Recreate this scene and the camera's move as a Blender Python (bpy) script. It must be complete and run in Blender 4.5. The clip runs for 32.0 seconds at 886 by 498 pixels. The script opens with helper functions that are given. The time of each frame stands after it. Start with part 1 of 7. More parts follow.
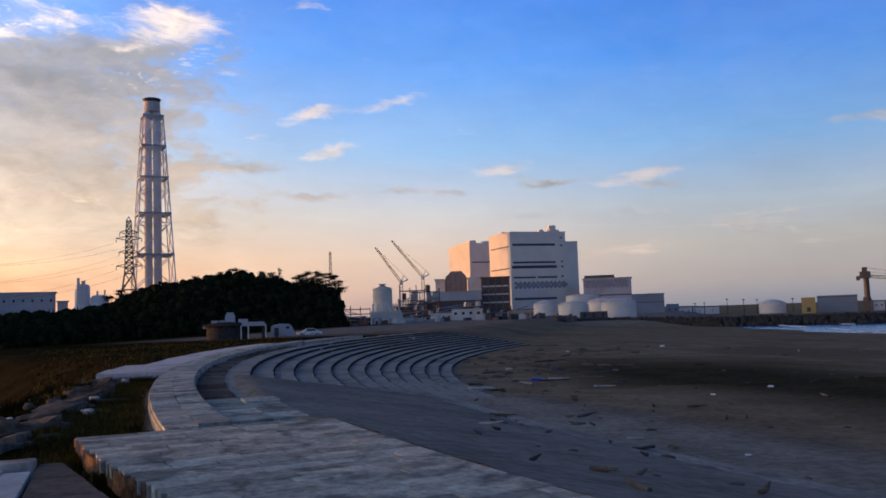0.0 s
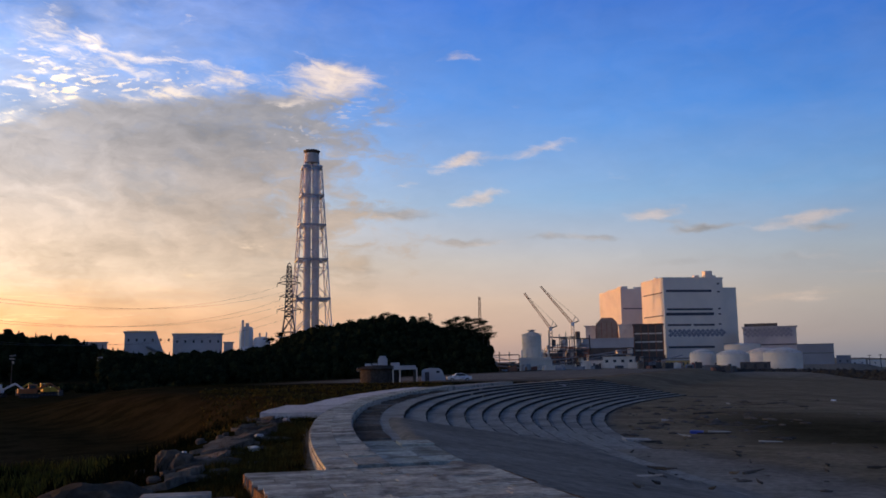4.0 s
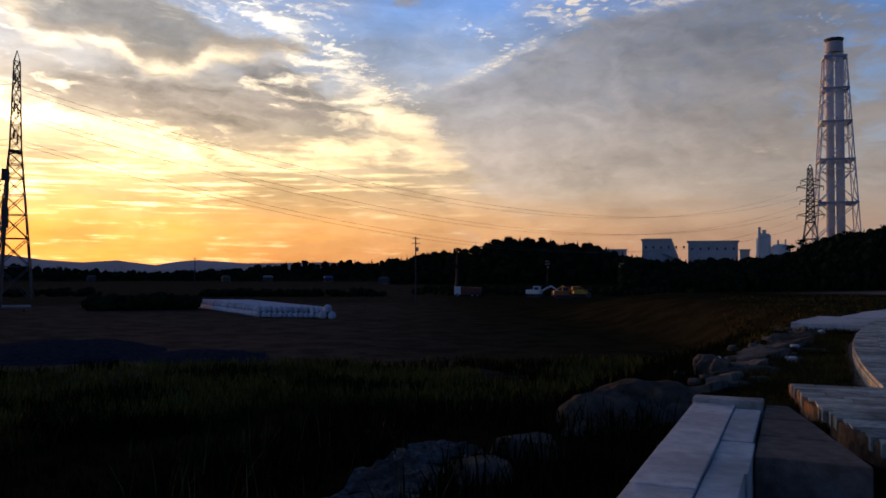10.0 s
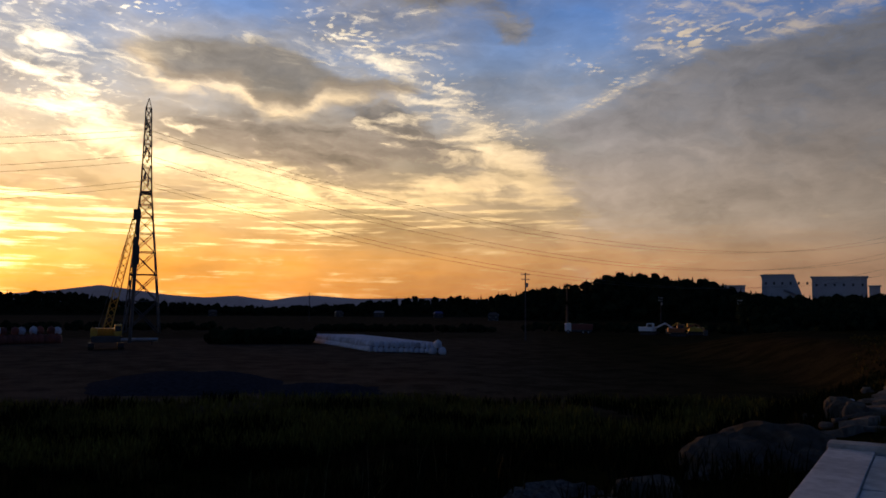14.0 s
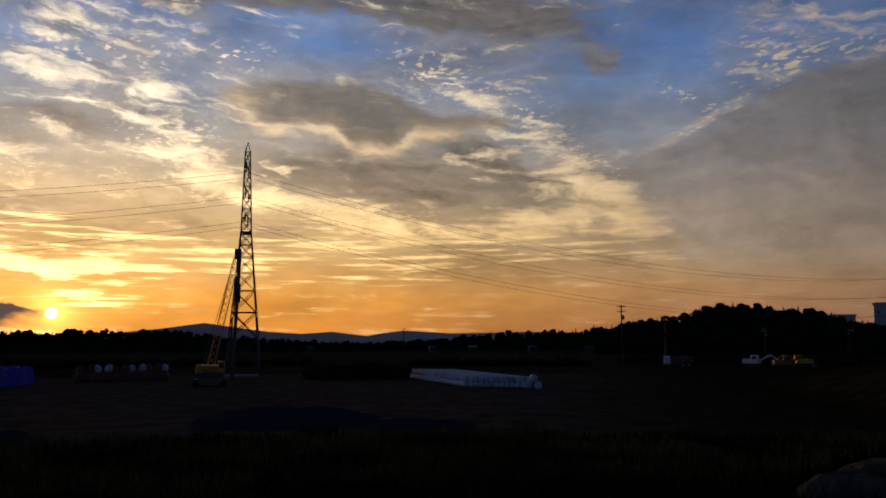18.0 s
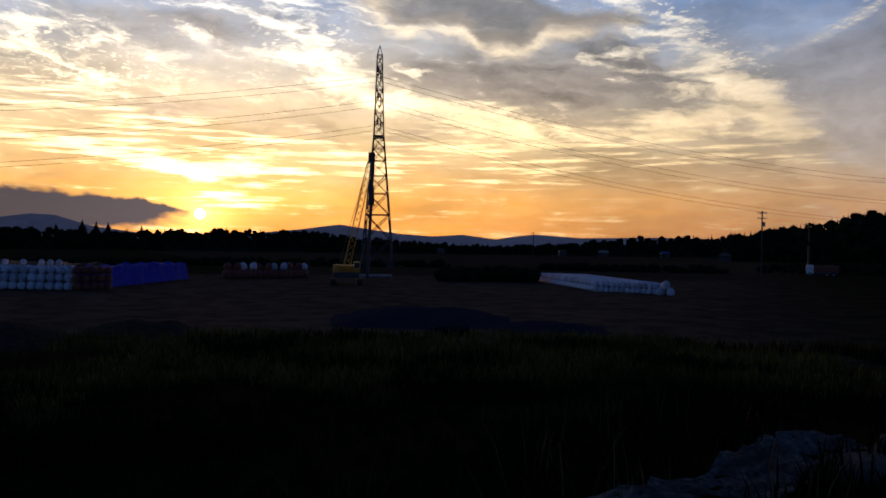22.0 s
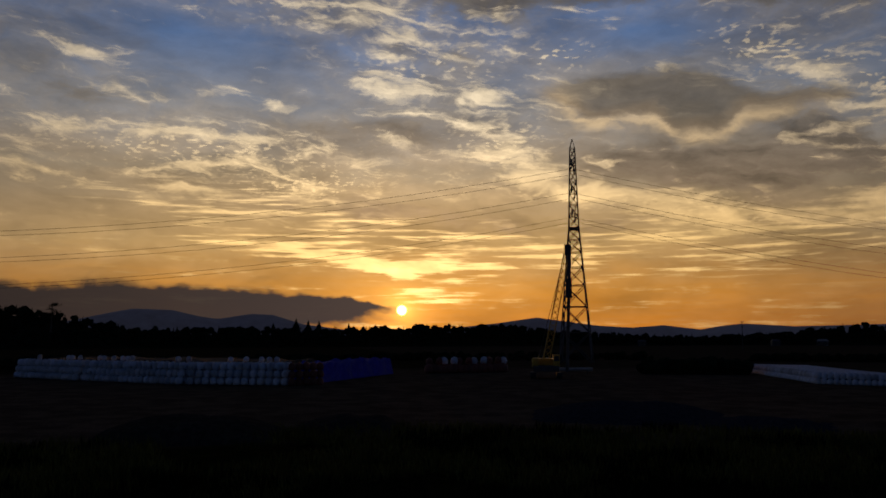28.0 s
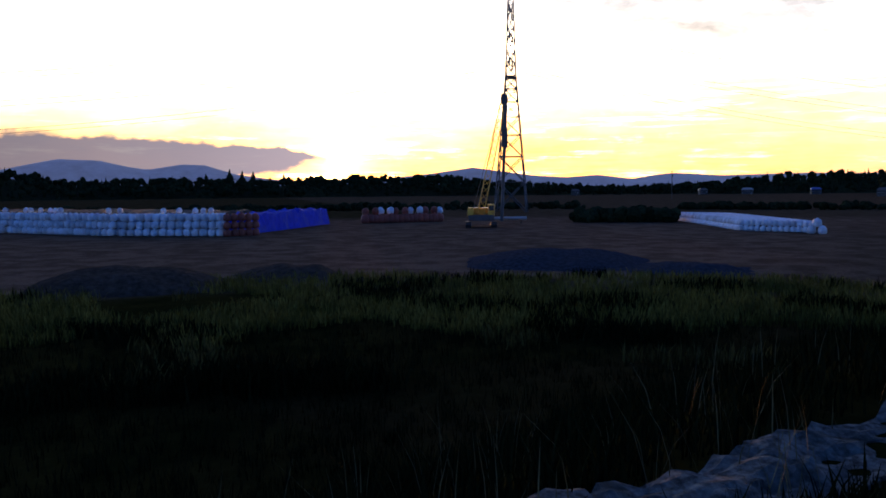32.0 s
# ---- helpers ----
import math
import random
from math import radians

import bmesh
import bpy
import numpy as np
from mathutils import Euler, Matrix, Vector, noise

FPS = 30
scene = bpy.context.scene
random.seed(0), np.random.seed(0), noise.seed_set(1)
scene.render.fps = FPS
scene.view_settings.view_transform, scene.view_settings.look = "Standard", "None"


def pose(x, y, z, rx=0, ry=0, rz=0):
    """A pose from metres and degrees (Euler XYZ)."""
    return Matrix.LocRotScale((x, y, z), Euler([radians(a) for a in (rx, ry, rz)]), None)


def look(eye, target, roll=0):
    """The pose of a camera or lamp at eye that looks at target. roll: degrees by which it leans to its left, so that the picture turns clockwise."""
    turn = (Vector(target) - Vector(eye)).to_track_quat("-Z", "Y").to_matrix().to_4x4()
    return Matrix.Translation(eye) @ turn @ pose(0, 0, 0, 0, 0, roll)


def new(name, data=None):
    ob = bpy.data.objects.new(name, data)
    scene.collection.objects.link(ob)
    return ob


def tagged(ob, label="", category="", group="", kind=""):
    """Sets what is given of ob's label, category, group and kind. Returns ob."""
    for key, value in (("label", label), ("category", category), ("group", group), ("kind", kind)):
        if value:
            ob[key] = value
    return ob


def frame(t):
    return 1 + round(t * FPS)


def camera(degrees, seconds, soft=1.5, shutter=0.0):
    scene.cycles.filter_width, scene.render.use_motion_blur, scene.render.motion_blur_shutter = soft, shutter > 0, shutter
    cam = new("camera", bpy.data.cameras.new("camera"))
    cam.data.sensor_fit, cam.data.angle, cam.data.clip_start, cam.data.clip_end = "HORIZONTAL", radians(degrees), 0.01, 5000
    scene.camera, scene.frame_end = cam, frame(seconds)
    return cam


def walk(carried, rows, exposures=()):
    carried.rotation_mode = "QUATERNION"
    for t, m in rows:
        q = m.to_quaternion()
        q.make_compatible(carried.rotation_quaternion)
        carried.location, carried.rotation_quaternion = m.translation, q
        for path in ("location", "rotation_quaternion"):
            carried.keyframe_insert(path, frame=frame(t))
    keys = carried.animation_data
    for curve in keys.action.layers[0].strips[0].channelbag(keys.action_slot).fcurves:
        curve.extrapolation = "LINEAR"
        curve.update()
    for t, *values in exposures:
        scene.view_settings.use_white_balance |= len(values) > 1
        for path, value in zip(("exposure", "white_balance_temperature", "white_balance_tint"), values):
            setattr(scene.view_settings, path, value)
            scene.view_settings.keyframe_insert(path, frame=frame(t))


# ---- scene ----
EYE_Z = 7.0
ARM = 0.85  # the camera is held this far before the body's axis


def held(yaw, pitch, roll):
    a = radians(yaw)
    return pose(-ARM * math.sin(a), ARM * math.cos(a) - ARM, EYE_Z, 90 + pitch, roll, yaw)


# seconds, yaw, pitch, roll
TURN = (
    (0.0, 0.00, 4.37, 2.01),
    (0.5, -0.35, 4.55, 2.24),
    (1.0, -0.77, 4.29, 2.03),
    (1.5, -0.37, 4.16, 1.39),
    (2.0, 0.19, 4.07, 1.18),
    (2.5, -0.50, 4.15, 1.10),
    (3.0, 5.10, 7.04, 0.33),
    (3.5, 8.36, 7.76, 0.72),
    (5.5, 18.43, 6.74, 0.79),
    (6.0, 23.51, 6.36, 1.53),
    (6.5, 27.56, 4.57, 0.95),
    (7.0, 29.67, 3.70, 0.73),
    (7.5, 32.53, 3.56, 0.33),
    (8.0, 33.80, 3.06, 0.41),
    (8.5, 34.52, 2.99, -0.22),
    (9.0, 36.55, 2.58, 0.53),
    (9.5, 40.48, 1.91, -0.23),
    (10.0, 43.83, 1.67, -0.15),
    (10.5, 46.00, 2.18, -0.16),
    (11.0, 48.18, 2.80, -0.20),
    (11.5, 49.89, 2.62, -0.16),
    (12.0, 50.46, 3.08, -0.19),
    (12.5, 51.38, 3.21, -0.08),
    (13.0, 51.19, 3.52, -0.08),
    (13.5, 51.05, 3.56, -0.22),
    (14.0, 51.22, 4.07, -0.41),
    (14.5, 51.43, 5.13, -0.58),
    (16.5, 54.38, 7.78, -0.29),
    (17.0, 55.62, 7.50, 0.29),
    (17.5, 56.70, 6.81, 0.15),
    (18.0, 57.55, 6.37, 0.21),
    (18.5, 58.28, 6.58, 0.07),
    (19.0, 59.31, 6.45, -0.33),
    (19.5, 61.47, 5.52, -0.02),
    (20.0, 62.45, 4.26, 0.01),
    (20.5, 62.73, 3.29, -0.13),
    (21.0, 64.28, 1.55, 0.19),
    (21.5, 64.85, -0.05, -0.19),
    (22.0, 66.29, -0.20, -0.76),
    (22.5, 66.45, -0.54, -0.41),
    (23.0, 67.58, 1.57, 0.39),
    (23.5, 69.06, 3.55, 1.04),
    (24.0, 70.02, 5.62, 0.52),
    (24.5, 73.21, 6.99, 1.38),
    (25.0, 73.52, 9.60, 0.20),
    (25.5, 76.61, 9.56, 0.76),
    (27.5, 78.79, 7.49, 0.20),
    (28.0, 79.61, 6.05, 0.28),
    (28.5, 78.90, 6.40, 0.71),
    (29.0, 78.57, 5.94, 0.41),
    (29.5, 77.80, 6.10, 0.21),
    (30.0, 76.94, 4.02, -0.42),
    (30.5, 76.14, 1.55, 0.27),
    (31.0, 75.86, -1.52, 1.29),
    (31.5, 75.01, -3.60, 0.88),
    (32.0, 75.31, -4.14, 0.53),
)
cam = camera(55.43, 32.0, soft=1.7)
walk(cam, [(t, held(y, p, r)) for t, y, p, r in TURN], exposures=(
    (0.0, 0.05, 6500, 8), (2.5, 0.0, 6600, 8), (3.5, -0.17, 6600, 8), (6.0, -0.48, 6300, 8), (7.0, -0.55, 6000, 7), (9.0, -0.77, 5650, 6), (11.0, -1.2, 6100, 8),
    (14.0, -1.5, 6350, 8), (17.0, -2.02, 6500, 9), (19.0, -2.04, 6500, 9), (20.5, -2.0, 6050, 9), (22.0, -1.48, 5450, 8), (23.0, -1.7, 5450, 8), (24.0, -2.2, 6000, 9),
    (25.0, -2.6, 6700, 8), (28.0, -2.6, 6800, 8), (30.0, -2.3, 6400, 9), (31.0, -1.55, 5150, 7), (31.7, 0.0, 5100, 6), (32.0, 0.38, 5050, 8)))

# ---- world, sky with clouds, sun ----
SUN_AZ, SUN_EL = 82.4, 1.9  # degrees: azimuth counted from +y towards -x


def polar(az, d, z=0.0):
    """A place by its bearing in degrees (from +y towards -x), distance and height."""
    a = radians(az)
    return Vector((-math.sin(a) * d, math.cos(a) * d, z))


def high(el, d):
    """The height that shows at the elevation el over the eye's level, d metres away."""
    return EYE_Z + d * math.tan(radians(el))


class Nodes:
    """Shortcuts for building a node tree."""

    def __init__(self, tree):
        self.tree = tree
        self.tree.nodes.clear()

    def node(self, kind, *links, **props):
        n = self.tree.nodes.new(kind)
        for key, value in props.items():
            if key in PROPS:
                PROPS[key](n, value)
        for i, v in enumerate(links):
            self.feed(n.inputs[i], v)
        return n

    def feed(self, socket, v):
        if v is None:
            return
        if isinstance(v, bpy.types.NodeSocket):
            self.tree.links.new(v, socket)
        elif isinstance(v, (tuple, list)) and socket.type == "RGBA":
            socket.default_value = (*v[:3], 1)
        else:
            socket.default_value = v

    def math(self, op, a, b=None, c=None, clamp=False):
        n = self.tree.nodes.new("ShaderNodeMath")
        n.operation, n.use_clamp = op, clamp
        for i, v in enumerate((a, b, c)):
            self.feed(n.inputs[i], v)
        return n.outputs[0]

    def vec(self, op, a, b=None, scale=None):
        n = self.tree.nodes.new("ShaderNodeVectorMath")
        n.operation = op
        self.feed(n.inputs[0], a)
        self.feed(n.inputs[1], b)
        if scale is not None:
            self.feed(n.inputs["Scale"], scale)
        return n.outputs["Value"] if op in ("LENGTH", "DOT_PRODUCT", "DISTANCE") else n.outputs[0]

    def xyz(self, x, y, z):
        n = self.tree.nodes.new("ShaderNodeCombineXYZ")
        for i, v in enumerate((x, y, z)):
            self.feed(n.inputs[i], v)
        return n.outputs[0]

    def noise(self, vector, scale, detail=5.0, rough=0.55, warp=0.0):
        n = self.tree.nodes.new("ShaderNodeTexNoise")
        self.feed(n.inputs["Vector"], vector)
        n.inputs["Scale"].default_value, n.inputs["Detail"].default_value = scale, detail
        n.inputs["Roughness"].default_value, n.inputs["Distortion"].default_value = rough, warp
        return n.outputs[0]

    def step(self, x, a, b, lo=0.0, hi=1.0):
        n = self.tree.nodes.new("ShaderNodeMapRange")
        n.interpolation_type = "SMOOTHSTEP"
        for i, v in enumerate((x, a, b, lo, hi)):
            self.feed(n.inputs[i], v)
        return n.outputs[0]

    def mix(self, f, a, b, kind="MIX"):
        n = self.tree.nodes.new("ShaderNodeMix")
        n.data_type, n.blend_type = "RGBA", kind
        self.feed(n.inputs[0], f)
        self.feed(n.inputs[6], a)
        self.feed(n.inputs[7], b)
        return n.outputs[2]

    def ramp(self, x, *stops):
        n = self.tree.nodes.new("ShaderNodeValToRGB")
        self.feed(n.inputs[0], x)
        e = n.color_ramp.elements
        while len(e) < len(stops):
            e.new(0.5)
        for el, (p, c) in zip(e, stops):
            el.position, el.color = p, (*c, 1)
        return n.outputs[0]


PROPS = {}

world = bpy.data.worlds.new("sunset_sky")
scene.world = world
world.use_nodes = True
W = Nodes(world.node_tree)
way = W.node("ShaderNodeTexCoord").outputs["Generated"]
apart = W.node("ShaderNodeSeparateXYZ", way).outputs
AZ = W.math("MULTIPLY", W.math("ARCTAN2", W.math("MULTIPLY", apart[0], -1.0), apart[1]), 57.2958)
EL = W.math("MULTIPLY", W.math("ARCSINE", apart[2]), 57.2958)
up = W.math("MAXIMUM", EL, 0.0)
sunward = polar(SUN_AZ, math.cos(radians(SUN_EL)), math.sin(radians(SUN_EL)))
cosine = W.vec("DOT_PRODUCT", way, tuple(sunward))
gap = W.math("MULTIPLY", W.math("ARCCOSINE", W.math("MINIMUM", cosine, 0.999999)), 57.2958)  # degrees from the sun
# bearing and elevation, gently stirred, in which cloud banks are laid out
flat = W.xyz(AZ, EL, 0.0)
for scale, amount in ((7.0, 2.0), (22.0, 1.5), (60.0, 0.9)):
    n = W.tree.nodes.new("ShaderNodeTexNoise")
    W.feed(n.inputs["Vector"], W.vec("MULTIPLY", way, (1.0, 1.0, 2.0)))
    n.inputs["Scale"].default_value, n.inputs["Detail"].default_value = scale, 3.0
    off = W.vec("MULTIPLY", W.vec("SUBTRACT", n.outputs["Color"], (0.5, 0.5, 0.5)), (amount, amount * 0.5, 0.0))
    flat = W.vec("ADD", flat, off)


def banks(*rows, crisp=False):
    """The sum of soft ovals: bearing, elevation, half width, half height, tilt, weight."""
    total, here = None, flat
    for k, (az, el, w, h, tilt, weight) in enumerate(rows):
        if k % 6 == 5:  # strings the nodes one after another, so that few values wait at a time
            here = W.vec("ADD", flat, W.xyz(W.math("MULTIPLY", total, 1e-6), 0.0, 0.0))
        m = W.tree.nodes.new("ShaderNodeMapping")
        m.vector_type = "TEXTURE"
        W.feed(m.inputs[0], here)
        m.inputs["Location"].default_value = (az, el, 0)
        m.inputs["Rotation"].default_value = (0, 0, radians(tilt))
        m.inputs["Scale"].default_value = (w, h, 1000)
        d2 = W.vec("DOT_PRODUCT", m.outputs[0], m.outputs[0])
        if crisp:
            d2 = W.math("MULTIPLY", d2, d2)
        g = W.math("POWER", 2.718, W.math("MULTIPLY", d2, -1.0))
        total = W.math("MULTIPLY", g, weight) if total is None else W.math("MULTIPLY_ADD", g, weight, total)
    return total


# clear air: blue overhead, peach and gold at the horizon, brighter towards the sun
lift = W.math("DIVIDE", up, 40.0, clamp=True)
far_air = W.ramp(lift, (0.0, (0.34, 0.30, 0.33)), (0.04, (0.50, 0.39, 0.36)), (0.10, (0.58, 0.47, 0.42)), (0.17, (0.50, 0.51, 0.56)), (0.27, (0.24, 0.44, 0.74)), (0.42, (0.08, 0.29, 0.80)), (0.60, (0.025, 0.17, 0.70)), (1.0, (0.01, 0.08, 0.36)))
sun_air = W.ramp(lift, (0.0, (0.92, 0.29, 0.03)), (0.08, (0.95, 0.385, 0.058)), (0.16, (0.86, 0.52, 0.20)), (0.28, (0.62, 0.50, 0.36)), (0.38, (0.36, 0.42, 0.54)), (0.50, (0.15, 0.29, 0.62)), (0.70, (0.07, 0.19, 0.52)), (1.0, (0.02, 0.07, 0.30)))
side = W.step(gap, 12.0, 95.0, 1.0, 0.0)
air = W.mix(side, far_air, sun_air)
bright = W.math("MULTIPLY_ADD", W.math("POWER", 2.718, W.math("DIVIDE", gap, -30.0)), 2.9, 0.94)
air = W.vec("SCALE", air, scale=bright)
air = W.mix(W.step(gap, 80.0, 106.0), air, W.vec("MULTIPLY", air, (0.68, 0.80, 0.90)))

# a cloud sheet overhead: ripples in fine cells
drop = W.math("MAXIMUM", W.math("ADD", apart[2], 0.04), 0.02)
sheet = W.xyz(W.math("DIVIDE", apart[0], drop), W.math("DIVIDE", apart[1], drop), 0.0)
soft_noise = W.noise(sheet, 1.3, 6.0, 0.55, 0.5)
mid_noise = W.noise(W.vec("ADD", sheet, (7.3, 2.1, 0.0)), 4.0, 6.0, 0.6, 0.6)
dome = W.math("ADD", apart[2], 0.15)
deck = W.xyz(W.math("DIVIDE", apart[0], dome), W.math("DIVIDE", apart[1], dome), 0.0)
cells = W.node("ShaderNodeTexVoronoi", W.vec("ADD", deck, W.vec("SCALE", W.xyz(mid_noise, soft_noise, 0.0), scale=0.22)))
cells.feature = "SMOOTH_F1"
cells.inputs["Scale"].default_value, cells.inputs["Smoothness"].default_value = 40.0, 0.25
curd = W.math("ADD", W.math("MULTIPLY", W.math("SUBTRACT", 0.36, cells.outputs["Distance"]), 1.6), W.math("MULTIPLY", W.math("SUBTRACT", W.noise(deck, 24.0, 5.0, 0.62, 0.3), 0.5), 1.5))
level = W.xyz(AZ, EL, 0.0)
spot = W.node("ShaderNodeSeparateXYZ", flat).outputs
A, B = spot[0], spot[1]  # stirred bearing and elevation


def streaks(shift_a, shift_b):
    """Filaments of high cloud, drawn out along the wind."""
    a, b = W.math("ADD", A, shift_a), W.math("ADD", B, shift_b)
    slant = W.xyz(W.math("MULTIPLY", a, 0.21), W.math("MULTIPLY", W.math("MULTIPLY_ADD", a, -0.10, b), 0.95), 0.0)
    return W.math("SUBTRACT", W.noise(slant, 1.0, 8.0, 0.62, 0.5), 0.5)


def billows(shift_a, shift_b):
    """Rounder clouds of the middle heights."""
    at = W.vec("MULTIPLY", W.vec("ADD", flat, (shift_a, shift_b, 0.0)), (0.30, 0.55, 1.0))
    return W.noise(at, 1.0, 8.0, 0.60, 0.4)


fil, fil_sunward = streaks(0.0, 0.0), streaks(0.5, -0.35)
puffs, puffs_sunward = billows(0.0, 0.0), billows(0.7, -0.5)
lines = W.math("SUBTRACT", W.noise(W.vec("MULTIPLY", level, (0.15, 1.7, 1.0)), 1.0, 8.0, 0.68, 0.15), 0.5)
drift = W.noise(W.vec("MULTIPLY", flat, (0.085, 0.24, 1.0)), 1.0, 6.0, 0.6, 0.25)
# faces turned to the sun are lighter, those turned away darker
relief = W.math("ADD", W.math("SUBTRACT", fil, fil_sunward), W.math("SUBTRACT", puffs, puffs_sunward))
low = W.step(EL, 5.0, 17.0)
lit_sun = W.mix(low, (1.50, 0.96, 0.38), (1.32, 1.09, 0.78))
lit = W.mix(side, (0.86, 0.65, 0.55), lit_sun)
lit = W.vec("SCALE", lit, scale=W.math("MULTIPLY_ADD", relief, 0.8, 1.0))
grey = W.mix(side, (0.47, 0.43, 0.44), W.mix(low, (0.38, 0.245, 0.14), (0.255, 0.22, 0.188)))
grey = W.vec("SCALE", grey, scale=W.math("MULTIPLY", W.math("MULTIPLY_ADD", relief, 1.3, 1.0), W.step(EL, 17.0, 24.0, 1.0, 0.68)))
glow = W.math("MULTIPLY_ADD", W.math("POWER", 2.718, W.math("DIVIDE", gap, -25.0)), 5.6, 0.80)

# windows of blue between the clouds
clear = W.math("MINIMUM", banks(
    (65.4, 19.7, 5.6, 1.5, -3, 1.1), (45.4, 18.6, 4.6, 2.2, -6, 1.0), (46.2, 13.6, 3.4, 1.7, 10, 0.75), (74.6, 16.4, 2.2, 0.8, 0, 0.5), (96.0, 18.8, 7.5, 2.3, 10, 1.1), (41.0, 18.4, 2.4, 2.0, 0, 1.0),
    (48.0, 16.4, 4.0, 1.0, 0, 0.7), (104, 9.0, 7, 1.5, 0, 0.5), (53.0, 9.4, 2.4, 0.7, 10, 0.5)), 1.0)

# the thin cover near the sun, a grey-gold haze with soft folds
mist = W.math("MULTIPLY", W.step(W.math("MULTIPLY_ADD", W.math("SUBTRACT", soft_noise, 0.5), 1.1, W.math("MULTIPLY_ADD", puffs, 0.9, -0.2)), -0.25, 0.55), W.math("MULTIPLY", W.step(gap, 30.0, 75.0, 0.76, 0.10), W.step(EL, 2.5, 9.0, 0.25, 1.0)))
mist = W.math("MULTIPLY", mist, W.math("MULTIPLY_ADD", clear, -0.85, 1.0))
hazy = W.mix(mist, air, W.vec("SCALE", W.mix(side, (0.50, 0.47, 0.52), W.mix(W.step(EL, 7.0, 17.0), (0.52, 0.335, 0.155), (0.41, 0.352, 0.295))), scale=glow))
hazy = W.vec("SCALE", hazy, scale=W.math("MULTIPLY_ADD", W.math("MULTIPLY", W.math("SUBTRACT", drift, 0.46), W.step(gap, 45.0, 75.0, 1.0, 0.15)), 2.0, 1.05))
hazy = W.vec("SCALE", hazy, scale=W.math("MULTIPLY_ADD", W.math("MULTIPLY", relief, mist), 0.8, 1.0))

# grey banks in their own shade: above the sun, then on the far side
dark = banks(
    (61.6, 11.0, 8.6, 1.6, 6, 1.15), (54.4, 12.6, 4.4, 1.5, 25, 0.95), (46.6, 18.5, 2.3, 1.4, 20, 1.0), (55, 22.0, 8, 1.5, 6, 1.1), (66, 23.4, 9, 1.5, -3, 0.95), (77, 22.0, 4.2, 1.3, 10, 0.5),
    (103.5, 15.6, 3.6, 0.9, 10, 0.4), (84, 13.9, 6, 1.2, 4, 0.42), (86, 8.6, 12, 1.3, 3, 0.40), (72, 7.6, 8, 0.9, 3, 0.30), (80.5, 18.9, 4, 1.0, 0, 0.35))
dark_far = banks(
    (20, 17.8, 5, 1.0, -25, 0.35), (12.6, 10.1, 3.4, 0.6, 4, 0.60), (8.4, 8.1, 2.4, 0.28, 2, 0.70), (2.4, 8.2, 2.2, 0.34, 0, 0.50), (-7.4, 8.4, 2.6, 0.34, -2, 0.62), (-14.2, 7.9, 2.6, 0.36, 4, 0.50),
    (-5.4, 9.0, 1.8, 0.3, 4, 0.4), (-0.8, 8.0, 1.6, 0.25, 2, 0.50), (16, 6.3, 3, 0.4, 2, 0.55), (-21, 4.8, 5, 0.5, 4, 0.45), (-10, 6.2, 9, 0.4, 0, 0.30), (-27, 11.0, 3.0, 0.4, 2, 0.45))
dark = W.math("MULTIPLY_ADD", W.math("SUBTRACT", puffs, 0.5), W.step(gap, 45.0, 80.0, 1.5, 0.7), W.math("ADD", dark, dark_far))
dark = W.math("MULTIPLY_ADD", clear, -0.35, dark)
body = W.step(dark, 0.14, 0.72)
sky = W.mix(W.math("MULTIPLY", body, 0.86), hazy, W.vec("SCALE", grey, scale=glow))

# lit clouds: gold bands on both sides of the sun, pale billows above, small puffs on the far side
gold = banks(
    (97.5, 13.2, 9, 0.50, 1, 0.62), (94.8, 11.6, 5.4, 0.60, -8, 0.60), (88.6, 10.3, 3.8, 0.7, 4, 0.62), (105, 11.2, 2.6, 0.9, 0, 0.45), (97, 9.9, 3.4, 0.45, 3, 0.50), (90, 8.0, 6, 0.5, 5, 0.40),
    (75.4, 13.1, 2.4, 1.4, 0, 0.72), (72.4, 10.4, 3.2, 0.8, 6, 0.50), (67.5, 9.4, 8, 0.55, 7, 0.55), (61.6, 7.6, 5, 1.0, 5, 0.60), (52.4, 7.8, 4, 1.0, 0, 0.45), (46.2, 9.9, 4.4, 1.3, 36, 0.80))
pale = banks(
    (87.6, 23.0, 5.6, 1.2, 4, 0.75), (98.5, 23.4, 6.0, 0.7, 12, 0.60), (103, 17.7, 4.2, 0.5, 14, 0.50), (79.5, 20.3, 5.5, 1.6, 0, 0.40), (76.0, 16.2, 4.4, 0.9, 0, 0.62), (82.6, 16.8, 3.0, 1.4, 10, 0.42),
    (92.5, 15.6, 4.0, 0.5, 6, 0.45), (56.4, 17.6, 4.6, 1.2, 28, 0.16), (36.0, 18.4, 2.2, 1.8, 14, 0.30), (32, 19.4, 4.4, 1.2, 6, 0.50), (50, 9.4, 7, 2.6, 20, 0.40), (53, 14.0, 5, 3.0, 25, 0.30))
